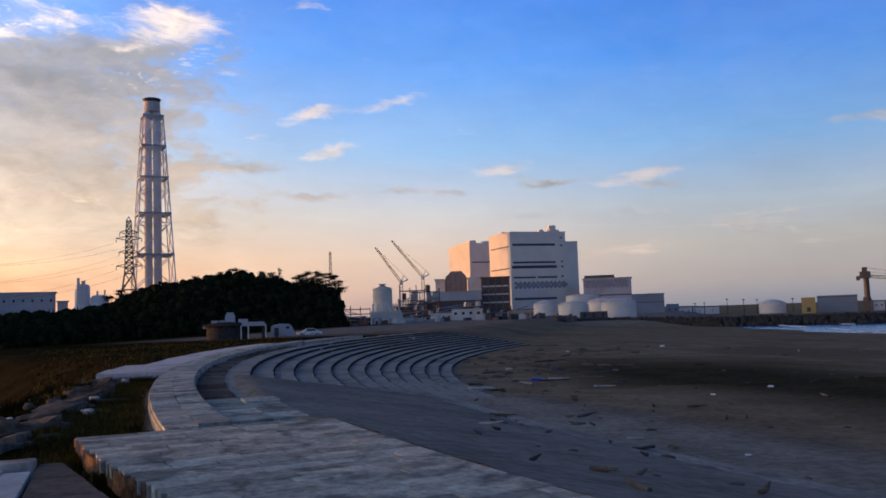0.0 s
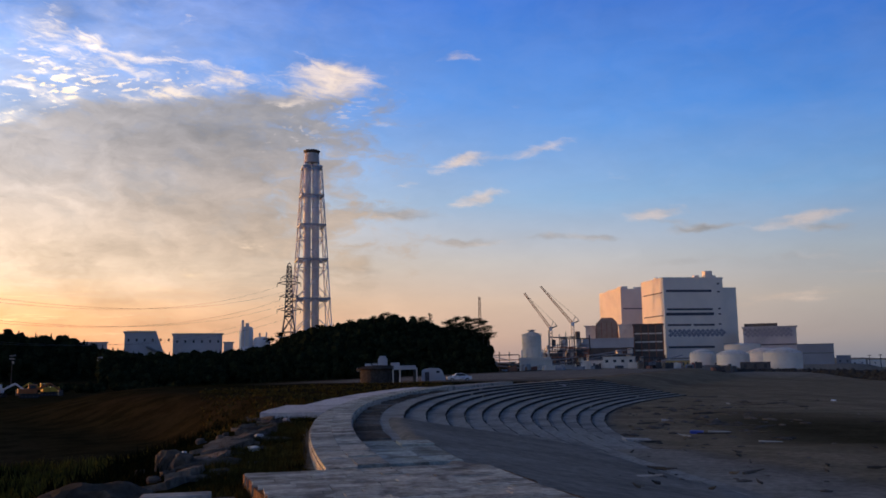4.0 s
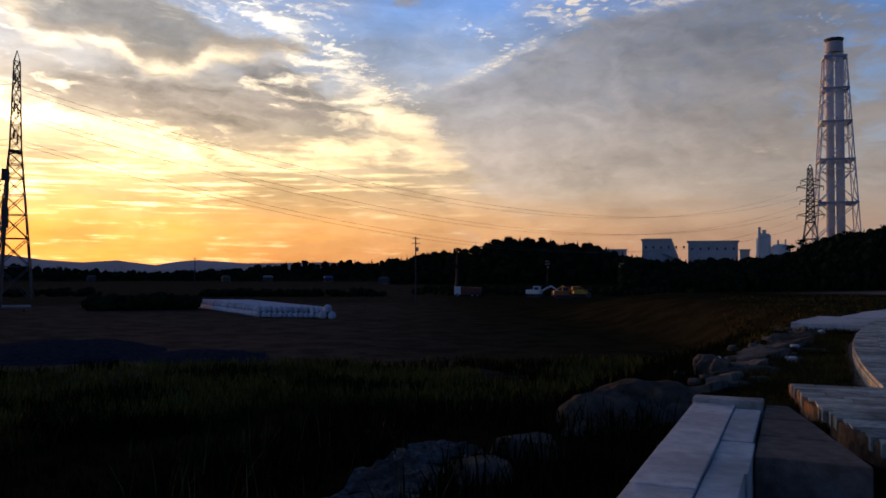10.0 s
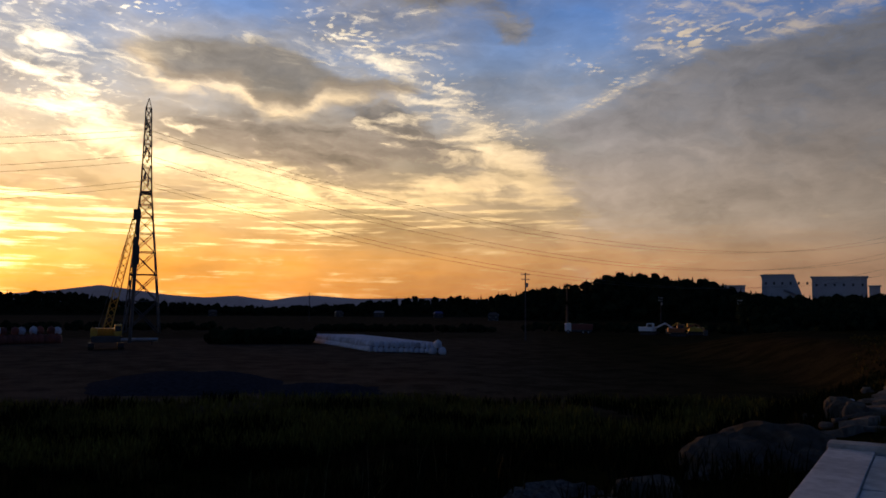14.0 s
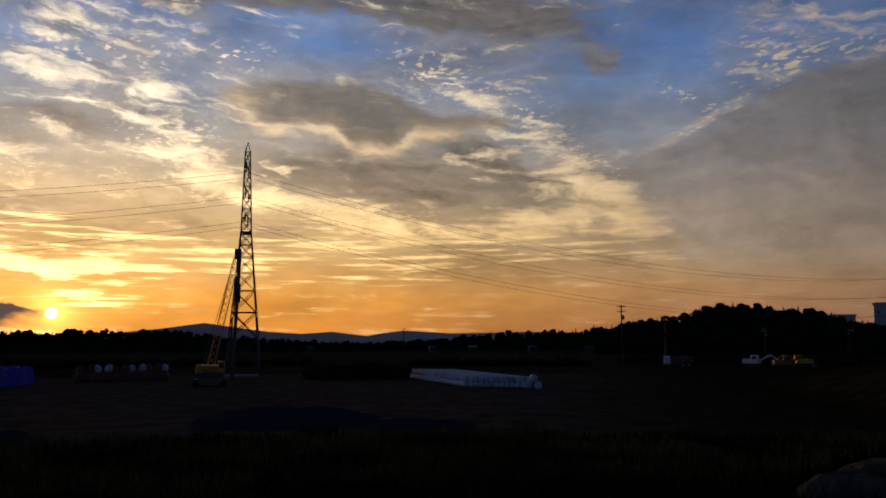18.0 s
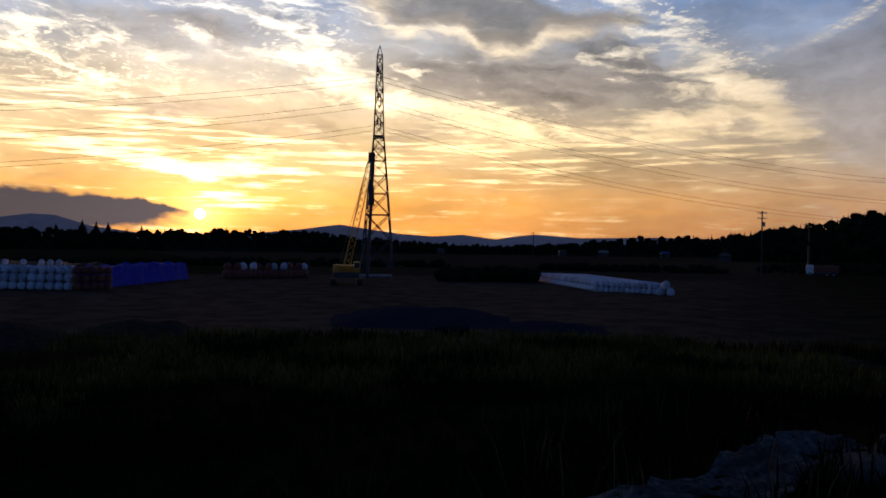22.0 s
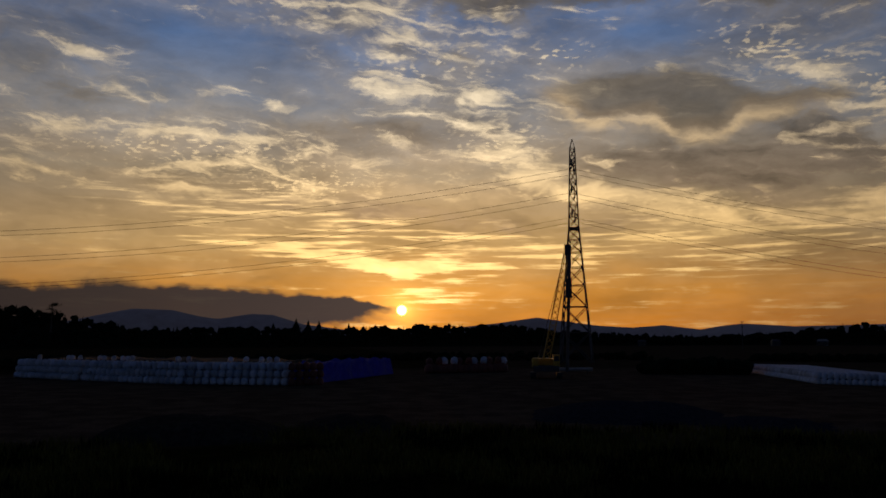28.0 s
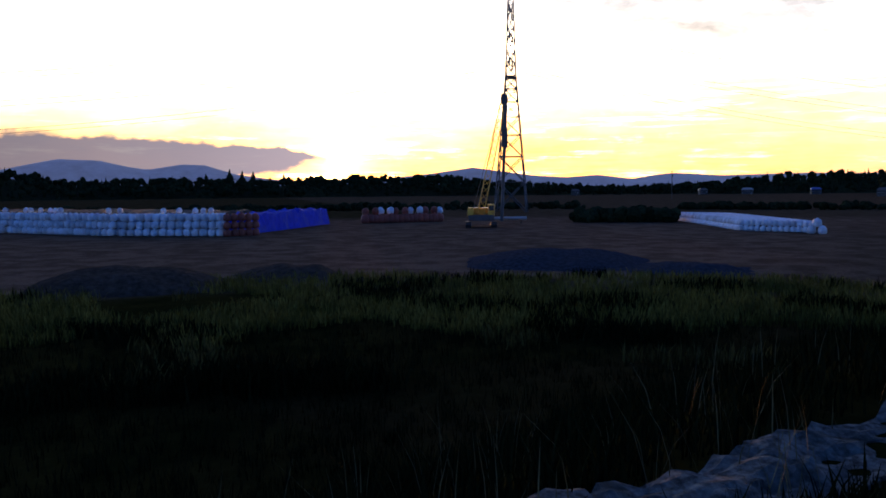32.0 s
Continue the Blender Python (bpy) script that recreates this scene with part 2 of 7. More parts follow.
small = banks(
    (17.4, 19.0, 3.2, 1.5, 0, 0.85), (8.6, 20.6, 1.8, 0.5, 0, 0.6), (20.6, 17.4, 2.4, 0.6, -12, 0.42), (24.8, 14.8, 1.1, 0.5, -15, 0.5), (28.5, 17.6, 3.4, 0.6, -10, 0.50), (22.2, 13.0, 1.2, 0.45, 0, 0.50),
    (17.6, 14.1, 1.5, 0.5, 12, 0.55), (14.0, 16.0, 2.6, 0.5, 30, 0.34), (25, 19.2, 2.2, 0.7, 10, 0.55), (18.6, 12.0, 1.1, 0.4, -10, 0.45), (22.4, 8.0, 2.0, 0.36, 3, 0.52), (26.4, 6.0, 1.2, 0.36, 2, 0.55))
wisps = banks(
    (8.2, 13.5, 2.4, 0.50, -14, 0.72), (3.7, 14.0, 3.6, 0.50, -12, 0.70), (7.1, 11.1, 2.3, 0.50, -12, 0.74), (11.8, 12.0, 1.6, 0.45, -8, 0.40), (-4.6, 9.5, 2.4, 0.56, -6, 0.62), (-13.6, 8.6, 3.4, 0.66, -6, 0.72),
    (-3.6, 12.0, 3.4, 0.7, 4, 0.40), (-12.0, 3.7, 3.6, 0.55, -4, 0.48), (-20.7, 5.6, 5.4, 0.9, -6, 0.46), (-24, 3.6, 4, 0.5, 2, 0.32), (5.0, 17.4, 2.0, 0.5, 8, 0.34), (35.4, 10.5, 2.0, 0.25, -4, 0.40))
strands = W.mix(W.step(EL, 5.0, 11.0), lines, fil)
near_sun = W.step(gap, 40.0, 75.0)
shape_of = W.math("MULTIPLY_ADD", W.math("SUBTRACT", puffs, 0.5), W.mix(near_sun, (0.9, 0.9, 0.9), (0.5, 0.5, 0.5)), W.math("MULTIPLY", strands, W.step(gap, 40.0, 75.0, 2.7, 1.2)))
veil = W.math("ADD", W.math("ADD", W.math("ADD", gold, pale), W.math("ADD", small, wisps)), W.math("ADD", shape_of, W.step(gap, 20.0, 50.0, 0.06, -0.04)))
veil = W.math("SUBTRACT", veil, W.math("MULTIPLY", clear, 0.25))
veil = W.math("SUBTRACT", veil, banks((57, 11.6, 5, 1.6, 12, 0.45), (-8, 20, 16, 8, 0, 0.25), (30, 11.5, 8, 3.0, 0, 0.35)))
thin = W.math("MULTIPLY_ADD", W.step(veil, 0.18, 0.66), 0.58, W.math("MULTIPLY", W.step(veil, 0.40, 1.05), 0.42))
sky = W.mix(W.math("MULTIPLY", thin, W.step(gap, 65.0, 85.0, 0.92, 0.72)), sky, W.vec("SCALE", lit, scale=glow))

# patches of mackerel cloud
ripple = banks(
    (56.6, 17.5, 4.4, 1.3, 28, 0.9), (51.0, 14.8, 3.0, 1.0, 42, 0.50), (46.0, 10.2, 4.2, 1.4, 36, 0.75), (35.8, 17.8, 2.4, 2.0, 18, 0.85), (40.5, 15.6, 2.6, 0.5, 30, 0.75), (71.2, 18.7, 1.9, 0.7, 0, 0.85),
    (30.0, 18.0, 5.0, 0.7, -6, 0.70), (20.5, 15.5, 5, 1.8, -20, 0.55), (80, 18.2, 5, 1.6, 0, 0.55), (75.4, 13.2, 2.8, 1.6, 0, 0.85), (96, 12.4, 9, 1.3, 2, 0.80), (61, 7.8, 5, 1.0, 5, 0.80), (88.5, 10.2, 4.4, 0.9, 0, 0.80), (69, 9.4, 8, 0.6, 7, 0.65), (90, 22.5, 8, 1.6, 4, 0.4))
ripple = W.math("MINIMUM", ripple, 1.0)
flock = W.math("MULTIPLY", ripple, W.step(W.math("MULTIPLY_ADD", ripple, 0.30, W.math("MULTIPLY_ADD", W.math("SUBTRACT", mid_noise, 0.5), 0.7, curd)), 0.06, 0.46))
sky = W.mix(W.math("MULTIPLY", flock, 0.95), sky, W.vec("SCALE", lit, scale=W.math("MULTIPLY", glow, 1.04)))

# thin bright streaks low over the horizon
threads = W.noise(W.vec("MULTIPLY", W.vec("ADD", level, (0.0, 31.0, 0.0)), (0.16, 2.5, 1.0)), 1.0, 7.0, 0.64, 0.1)
zone = banks((82.3, 5.0, 4, 0.40, 1, 0.30), (88, 5.6, 8, 0.6, 5, 0.15), (74, 5.4, 16, 1.8, 2, 0.10), (62, 7.0, 10, 1.4, 2, 0.08), (80.6, 3.1, 2.4, 0.6, 0, 0.22), (92, 8.5, 12, 2.2, 6, 0.12), (46, 6.0, 20, 3.0, 0, 0.07))
sky = W.mix(W.math("MULTIPLY", W.math("MULTIPLY", W.step(W.math("ADD", threads, zone), 0.60, 0.74), W.step(zone, 0.02, 0.09)), 0.85), sky, W.vec("SCALE", lit, scale=W.math("MULTIPLY", glow, 1.12)))

# the long wedge of grey cloud: a sharp upper edge that falls towards the sun, a ragged end
roof = W.math("MINIMUM", W.math("MULTIPLY_ADD", A, -0.46, 32.4), W.math("MULTIPLY_ADD", A, -0.10, 20.2))
under = W.math("SUBTRACT", W.math("MULTIPLY_ADD", B, 0.62, 38.2), A)
over = W.math("SUBTRACT", roof, B)
wedge = W.math("MULTIPLY", W.math("MULTIPLY", W.step(W.math("MULTIPLY_ADD", fil, 2.4, over), -0.3, 0.9), W.step(W.math("MULTIPLY_ADD", fil, 14.0, under), -1.5, 3.0)), W.math("MULTIPLY", W.step(W.math("MULTIPLY_ADD", W.math("SUBTRACT", puffs, 0.5), 24.0, W.math("MULTIPLY_ADD", fil, 12.0, A)), 12.5, 20.0), W.step(W.math("MULTIPLY_ADD", lines, 4.0, EL), 3.2, 7.4)))
holes = W.step(W.math("MULTIPLY_ADD", fil, 0.6, puffs), 0.36, 0.52, 0.84, 1.0)  # brighter air shows through thin spots
wedge_grey = W.mix(W.step(AZ, 20.0, 44.0), W.mix(W.step(EL, 6.0, 17.0), (0.60, 0.455, 0.36), (0.335, 0.32, 0.35)), W.mix(W.step(EL, 6.0, 13.5), (0.56, 0.42, 0.32), (0.335, 0.30, 0.30)))
wedge_grey = W.vec("SCALE", wedge_grey, scale=W.step(AZ, 22.0, 38.0, 0.80, 1.10))
wedge_grey = W.vec("SCALE", wedge_grey, scale=W.math("MULTIPLY_ADD", W.math("SUBTRACT", puffs, puffs_sunward), 0.9, W.math("MULTIPLY_ADD", W.math("SUBTRACT", drift, 0.5), 0.8, 1.12)))
sky = W.mix(W.math("MULTIPLY", W.math("MULTIPLY", W.math("MULTIPLY", wedge, holes), W.step(W.math("MAXIMUM", thin, flock), 0.25, 0.9, 1.0, 0.30)), 0.94), sky, W.vec("SCALE", wedge_grey, scale=glow))
edge = W.math("MULTIPLY", W.math("MULTIPLY", W.step(over, -0.8, -0.05), W.step(over, -0.05, 0.35, 1.0, 0.0)), W.math("MULTIPLY", W.step(A, 31.0, 34.5), W.step(A, 41.5, 45.0, 1.0, 0.0)))
edge = W.math("MULTIPLY", edge, W.step(W.math("MULTIPLY_ADD", fil, 1.5, curd), -0.25, 0.45, 0.35, 1.0))
sky = W.mix(W.math("MULTIPLY", edge, W.step(W.math("ADD", fil, mid_noise), 0.30, 0.70, 0.15, 0.85)), sky, W.vec("SCALE", lit, scale=glow))

# the smooth dark cloud over the pylon, with its bright hollow edge below
sill = W.math("ADD", W.math("ADD", W.step(A, 63.4, 65.4, 13.0, 14.3), W.step(A, 69.0, 72.5, 0.0, 1.6)), W.step(A, 59.0, 61.4, 1.3, 0.0))
crown = W.math("ADD", W.math("ADD", W.step(A, 57.5, 63.0, 15.4, 17.3), W.step(A, 50.0, 54.5, -2.6, 0.0)), W.step(A, 70.0, 73.5, 0.0, -0.6))
rise = W.math("SUBTRACT", B, sill)
whale = W.math("MULTIPLY", W.math("MULTIPLY", W.step(rise, -0.2, 0.6), W.step(W.math("MULTIPLY_ADD", fil, 1.4, W.math("SUBTRACT", crown, B)), -0.35, 0.45)), W.math("MULTIPLY", W.step(A, 71.0, 73.5, 1.0, 0.0), W.step(A, 49.0, 53.0)))
whale_grey = W.mix(W.step(rise, -0.1, 1.6), (0.42, 0.30, 0.19), (0.235, 0.195, 0.155))
whale_grey = W.vec("SCALE", whale_grey, scale=W.math("MULTIPLY_ADD", relief, 0.7, 1.0))
sky = W.mix(W.math("MULTIPLY", whale, 0.82), sky, W.vec("SCALE", whale_grey, scale=glow))
hem = W.math("MULTIPLY", W.math("MULTIPLY", W.step(rise, -0.9, -0.1), W.step(rise, -0.1, 0.55, 1.0, 0.0)), W.math("MULTIPLY", W.step(A, 70.5, 73.5, 1.0, 0.0), W.step(A, 53.0, 58.0)))
tip = banks((71.4, 15.9, 1.3, 1.0, 30, 0.7))
sky = W.mix(W.math("MULTIPLY", W.math("MAXIMUM", hem, tip), W.step(W.math("ADD", fil, puffs), 0.25, 0.65, 0.25, 0.85)), sky, W.vec("SCALE", W.mix(0.5, lit, (1.2, 0.78, 0.38)), scale=W.math("MULTIPLY", glow, 0.85)))
# unseen sky overhead and away from the sun is dimmed to darken the ground
sky = W.vec("SCALE", sky, scale=W.math("MULTIPLY", W.step(EL, 25.0, 50.0, 1.0, 0.20), W.step(gap, 108.0, 150.0, 1.0, 0.65)))
# the sun's disc and its aureole
disc = W.step(gap, 0.22, 0.38, 1.0, 0.0)
halo = W.math("MULTIPLY_ADD", W.math("POWER", 2.718, W.math("DIVIDE", gap, -0.8)), 9.0, W.math("MULTIPLY", W.math("POWER", 2.718, W.math("DIVIDE", gap, -5.0)), 0.6))
sky = W.mix(1.0, sky, W.vec("SCALE", W.xyz(1.0, 0.46, 0.09), scale=W.math("MULTIPLY_ADD", disc, 150.0, halo)), "ADD")
nishita = W.tree.nodes.new("ShaderNodeTexSky")
nishita.sky_type, nishita.sun_disc = "NISHITA", False
nishita.sun_elevation, nishita.sun_rotation = radians(SUN_EL), radians(-SUN_AZ)
sky = W.mix(1.0, sky, W.vec("SCALE", nishita.outputs[0], scale=0.02), "ADD")
# a low purple bank on the horizon
bank = W.math("MULTIPLY_ADD", W.math("SUBTRACT", puffs, 0.5), 0.9, banks((99.5, 1.9, 10.0, 1.5, 3, 1.2), (90, 2.0, 6.0, 0.75, 5, 0.9), (108, 1.6, 8, 1.4, 0, 0.9), (86.8, 2.25, 2.6, 0.34, 4, 0.62), (84.9, 2.2, 1.5, 0.20, 3, 0.50)))
sky = W.mix(W.math("MULTIPLY", W.step(bank, 0.22, 0.72), 0.97), sky, W.vec("SCALE", W.xyz(0.052, 0.043, 0.045), scale=glow))
back = W.tree.nodes.new("ShaderNodeBackground")
W.feed(back.inputs[0], sky)
back.inputs[1].default_value = 1.0
W.tree.links.new(back.outputs[0], W.tree.nodes.new("ShaderNodeOutputWorld").inputs[0])

sun = new("sun", bpy.data.lights.new("sun", "SUN"))
sun.data.energy, sun.data.angle, sun.data.color = 2.8, radians(0.6), (1.0, 0.38, 0.10)
sun.matrix_world = look((0, 0, 0), -polar(SUN_AZ, 1.0, math.tan(radians(1.5))))  # just clears the ridge

# ---- materials ----


def material(name, colour, rough=0.85, metal=0.0, grain=0.25, size=2.0, stain=(0.5, 0.5, 0.5), stains=0.0, stain_size=0.25, bump=0.0, vary=0.0, island=False, shine=0.5):
    """A surface of one base colour with grain, larger stains, bump and a shift from piece to piece. Sizes are repeats a metre."""
    m = bpy.data.materials.new(name)
    m.use_nodes = True
    N = Nodes(m.node_tree)
    b = N.tree.nodes.new("ShaderNodeBsdfPrincipled")
    where = N.tree.nodes.new("ShaderNodeNewGeometry")
    at = where.outputs["Position"]
    fine = N.noise(at, size, 6.0, 0.65)
    c = N.mix(N.step(fine, 0.25, 0.75), tuple(v * (1 - grain) for v in colour), tuple(min(1, v * (1 + grain)) for v in colour))
    if stains:
        wide = N.noise(at, stain_size, 5.0, 0.6, 0.5)
        c = N.mix(N.math("MULTIPLY", N.step(wide, 0.45, 0.68), stains), c, stain)
    if vary:
        r = where.outputs["Random Per Island"] if island else N.node("ShaderNodeObjectInfo").outputs["Random"]
        c = N.vec("SCALE", c, scale=N.math("MULTIPLY_ADD", r, 2 * vary, 1 - vary))
    N.feed(b.inputs["Base Color"], c)
    N.feed(b.inputs["Roughness"], N.math("MULTIPLY_ADD", fine, 0.2, rough - 0.1, clamp=True))
    b.inputs["Metallic"].default_value = metal
    b.inputs["Specular IOR Level"].default_value = shine
    if bump:
        bp = N.tree.nodes.new("ShaderNodeBump")
        bp.inputs["Strength"].default_value, bp.inputs["Distance"].default_value = bump, 0.5 / size
        N.feed(bp.inputs["Height"], fine)
        N.tree.links.new(bp.outputs[0], b.inputs["Normal"])
    N.tree.links.new(b.outputs[0], N.tree.nodes.new("ShaderNodeOutputMaterial").inputs[0])
    return m


CONCRETE = material("weathered_concrete", (0.42, 0.40, 0.35), 0.9, grain=0.3, size=5, stain=(0.13, 0.13, 0.125), stains=0.75, stain_size=0.9, bump=0.35, vary=0.22, shine=0.15)
PALE = material("pale_concrete", (0.62, 0.615, 0.58), 0.88, grain=0.22, size=4, stain=(0.26, 0.25, 0.23), stains=0.5, stain_size=0.5, bump=0.3, vary=0.10, shine=0.15)
EDGE = material("broken_rusty_edge", (0.24, 0.15, 0.09), 0.95, grain=0.5, size=6, stain=(0.05, 0.04, 0.035), stains=0.8, stain_size=1.6, bump=0.8, shine=0.0)
# near-black concrete: paints the shade on the terrace risers, and dark masonry elsewhere
RISER = material("dark_shaded_concrete", (0.06, 0.058, 0.055), 0.9, grain=0.4, size=3, stain=(0.03, 0.03, 0.028), stains=0.5, stain_size=0.4, shine=0.0)
STEP = material("step_concrete", (0.33, 0.31, 0.265), 0.92, grain=0.3, size=3, stain=(0.12, 0.11, 0.10), stains=0.6, stain_size=0.3, bump=0.3, shine=0.1)
ROCK = material("grey_rock", (0.115, 0.102, 0.083), 0.92, grain=0.45, size=2.5, stain=(0.05, 0.05, 0.04), stains=0.7, stain_size=0.9, bump=0.8, vary=0.15, shine=0.0)
WHITE_STEEL = material("white_painted_steel", (0.80, 0.81, 0.82), 0.5, grain=0.06, size=0.2, stain=(0.42, 0.40, 0.38), stains=0.35, stain_size=0.04)
RED_STEEL = material("rusty_red_steel", (0.30, 0.13, 0.08), 0.6, grain=0.25, size=0.6)
STEEL = material("galvanised_steel", (0.34, 0.35, 0.36), 0.5, metal=0.6, grain=0.15, size=0.5)
DARK_STEEL = material("dark_steel", (0.07, 0.07, 0.075), 0.6, metal=0.3, grain=0.3, size=0.5)
CLAD = material("white_cladding", (0.82, 0.75, 0.64), 0.6, grain=0.05, size=0.08, stain=(0.56, 0.54, 0.50), stains=0.4, stain_size=0.03)
# shed white greyed towards blue: their shade side is put into the colour
SHED_CLAD = material("dull_shaded_cladding", (0.46, 0.47, 0.48), 0.7, grain=0.08, size=0.1, stain=(0.24, 0.24, 0.25), stains=0.5, stain_size=0.05)
GREY_CLAD = material("blue_grey_cladding", (0.24, 0.27, 0.31), 0.6, grain=0.08, size=0.1, stain=(0.18, 0.19, 0.21), stains=0.4, stain_size=0.04)
DUCT = material("brown_ducting", (0.13, 0.10, 0.08), 0.7, grain=0.3, size=0.3, stain=(0.06, 0.05, 0.045), stains=0.5, stain_size=0.15)
CHECK = material("slate_blue_panel", (0.27, 0.28, 0.31), 0.6, grain=0.15, size=0.3)
BAND = material("dark_louvre", (0.06, 0.07, 0.09), 0.6, grain=0.2, size=0.5)
CREAM = material("cream_wall", (0.76, 0.69, 0.58), 0.8, grain=0.08, size=0.3, stain=(0.38, 0.34, 0.28), stains=0.4, stain_size=0.1)
TANK = material("tank_paint", (0.80, 0.74, 0.64), 0.55, grain=0.07, size=0.2, stain=(0.42, 0.40, 0.37), stains=0.4, stain_size=0.07)
OCHRE = material("ochre_wall", (0.48, 0.34, 0.12), 0.8, grain=0.1, size=0.3)
GLASS = material("dark_window", (0.04, 0.05, 0.06), 0.15, grain=0.1, size=1.0)
FOREST = material("dark_foliage", (0.016, 0.022, 0.011), 0.9, grain=0.4, size=1.5, vary=0.4, island=True, shine=0.0)
BARK = material("bark", (0.07, 0.055, 0.04), 0.95, grain=0.4, size=6)
HILL = material("wooded_ground", (0.022, 0.028, 0.014), 0.95, grain=0.4, size=0.3, stain=(0.025, 0.022, 0.015), stains=0.5, stain_size=0.02, shine=0.0)
# haze is put into the mountains' pale blue base and a faint glow
FAR_HILL = material("haze_painted_mountain", (0.24, 0.26, 0.32), 0.95, grain=0.2, size=0.01, shine=0.0)
for node in FAR_HILL.node_tree.nodes:  # emission on the slopes stands in for lit air before them
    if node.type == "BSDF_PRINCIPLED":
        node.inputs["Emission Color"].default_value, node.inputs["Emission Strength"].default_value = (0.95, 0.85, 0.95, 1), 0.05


def ground_material():
    """Sand, dirt, rough grass, reeds and gravel by where they lie."""
    m = bpy.data.materials.new("coast_ground")
    m.use_nodes = True
    N = Nodes(m.node_tree)
    b = N.tree.nodes.new("ShaderNodeBsdfPrincipled")
    at = N.tree.nodes.new("ShaderNodeNewGeometry").outputs["Position"]
    a = N.node("ShaderNodeAttribute")
    a.attribute_name = "land"
    land = N.node("ShaderNodeSeparateColor", a.outputs["Color"]).outputs
    fine, mid, wide = N.noise(at, 3.0, 6, 0.7), N.noise(at, 0.35, 6, 0.6), N.noise(at, 0.035, 6, 0.6, 0.4)
    soil = N.mix(N.step(mid, 0.35, 0.65), (0.068, 0.048, 0.032), (0.118, 0.084, 0.059))
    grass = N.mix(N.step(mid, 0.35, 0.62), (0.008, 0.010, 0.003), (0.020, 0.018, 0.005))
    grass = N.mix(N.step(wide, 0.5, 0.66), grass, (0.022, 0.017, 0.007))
    sand = N.mix(N.step(mid, 0.3, 0.7), (0.20, 0.158, 0.100), (0.31, 0.245, 0.162))
    sand = N.mix(N.step(wide, 0.52, 0.6), sand, (0.20, 0.15, 0.10))
    sand = N.mix(N.math("MULTIPLY", a.outputs["Alpha"], N.step(mid, 0.2, 0.6, 0.75, 1.0)), sand, (0.055, 0.046, 0.026))
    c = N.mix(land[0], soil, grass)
    c = N.mix(land[1], c, sand)
    c = N.mix(land[2], c, N.mix(N.step(mid, 0.3, 0.7), (0.23, 0.207, 0.17), (0.34, 0.305, 0.25)))
    c = N.mix(N.step(fine, 0.2, 0.8), N.vec("SCALE", c, scale=0.65), N.vec("SCALE", c, scale=1.3))
    N.feed(b.inputs["Base Color"], c)
    b.inputs["Roughness"].default_value = 1.0
    b.inputs["Specular IOR Level"].default_value = 0.0
    bp = N.tree.nodes.new("ShaderNodeBump")
    bp.inputs["Strength"].default_value, bp.inputs["Distance"].default_value = 0.3, 0.06
    N.feed(bp.inputs["Height"], N.math("ADD", fine, mid))
    N.tree.links.new(bp.outputs[0], b.inputs["Normal"])
    N.tree.links.new(b.outputs[0], N.tree.nodes.new("ShaderNodeOutputMaterial").inputs[0])
    return m


def water_material():
    m = bpy.data.materials.new("sea_water")
    m.use_nodes = True
    N = Nodes(m.node_tree)
    b = N.tree.nodes.new("ShaderNodeBsdfPrincipled")
    at = N.tree.nodes.new("ShaderNodeNewGeometry").outputs["Position"]
    b.inputs["Base Color"].default_value = (0.05, 0.13, 0.22, 1)
    b.inputs["Roughness"].default_value = 0.25
    bp = N.tree.nodes.new("ShaderNodeBump")
    bp.inputs["Strength"].default_value, bp.inputs["Distance"].default_value = 0.7, 0.6
    N.feed(bp.inputs["Height"], N.noise(at, 0.35, 5, 0.6, 0.6))
    N.tree.links.new(bp.outputs[0], b.inputs["Normal"])
    N.tree.links.new(b.outputs[0], N.tree.nodes.new("ShaderNodeOutputMaterial").inputs[0])
    return m


GROUND, WATER = ground_material(), water_material()
FOAM = material("sea_foam", (0.75, 0.77, 0.78), 0.8, grain=0.1, size=2)

# ---- building helpers ----


def part(name, bm, mat, parent=None, label="", smooth=False):
    """Links a bmesh as one mesh object, under a thing if one is given."""
    me = bpy.data.meshes.new(name)
    bm.to_mesh(me)
    bm.free()
    me.materials.append(mat)
    if smooth:
        me.shade_smooth()
    ob = new(name, me)
    if parent:
        ob.parent = parent
    if label:
        ob["label"] = label
    return ob


def thing(name, m, label, category, group="", kind=""):
    """An empty that carries a thing's parts, at its base."""
    ob = new(name)
    ob.matrix_world = m
    return tagged(ob, label, category, group, kind)


def shape():
    return bmesh.new()


def box(bm, x0, x1, y0, y1, z0, z1, turn=0.0, bevel=0.0):
    made = bmesh.ops.create_cube(bm, size=1.0)["verts"]
    m = pose((x0 + x1) / 2, (y0 + y1) / 2, (z0 + z1) / 2, 0, 0, turn) @ Matrix.Diagonal((x1 - x0, y1 - y0, z1 - z0, 1))
    bmesh.ops.transform(bm, matrix=m, verts=made)
    if bevel:
        edges = {e for v in made for e in v.link_edges}
        bmesh.ops.bevel(bm, geom=list(edges), offset=bevel, segments=2, affect="EDGES", profile=0.7)
    return bm


def beam(bm, a, b, r, sides=4, r2=None):
    """A bar from a to b."""
    a, b = Vector(a), Vector(b)
    v = b - a
    made = bmesh.ops.create_cone(bm, cap_ends=True, segments=sides, radius1=r, radius2=r if r2 is None else r2, depth=v.length)["verts"]
    bmesh.ops.transform(bm, matrix=Matrix.Translation((a + b) / 2) @ v.to_track_quat("Z", "Y").to_matrix().to_4x4(), verts=made)
    return bm


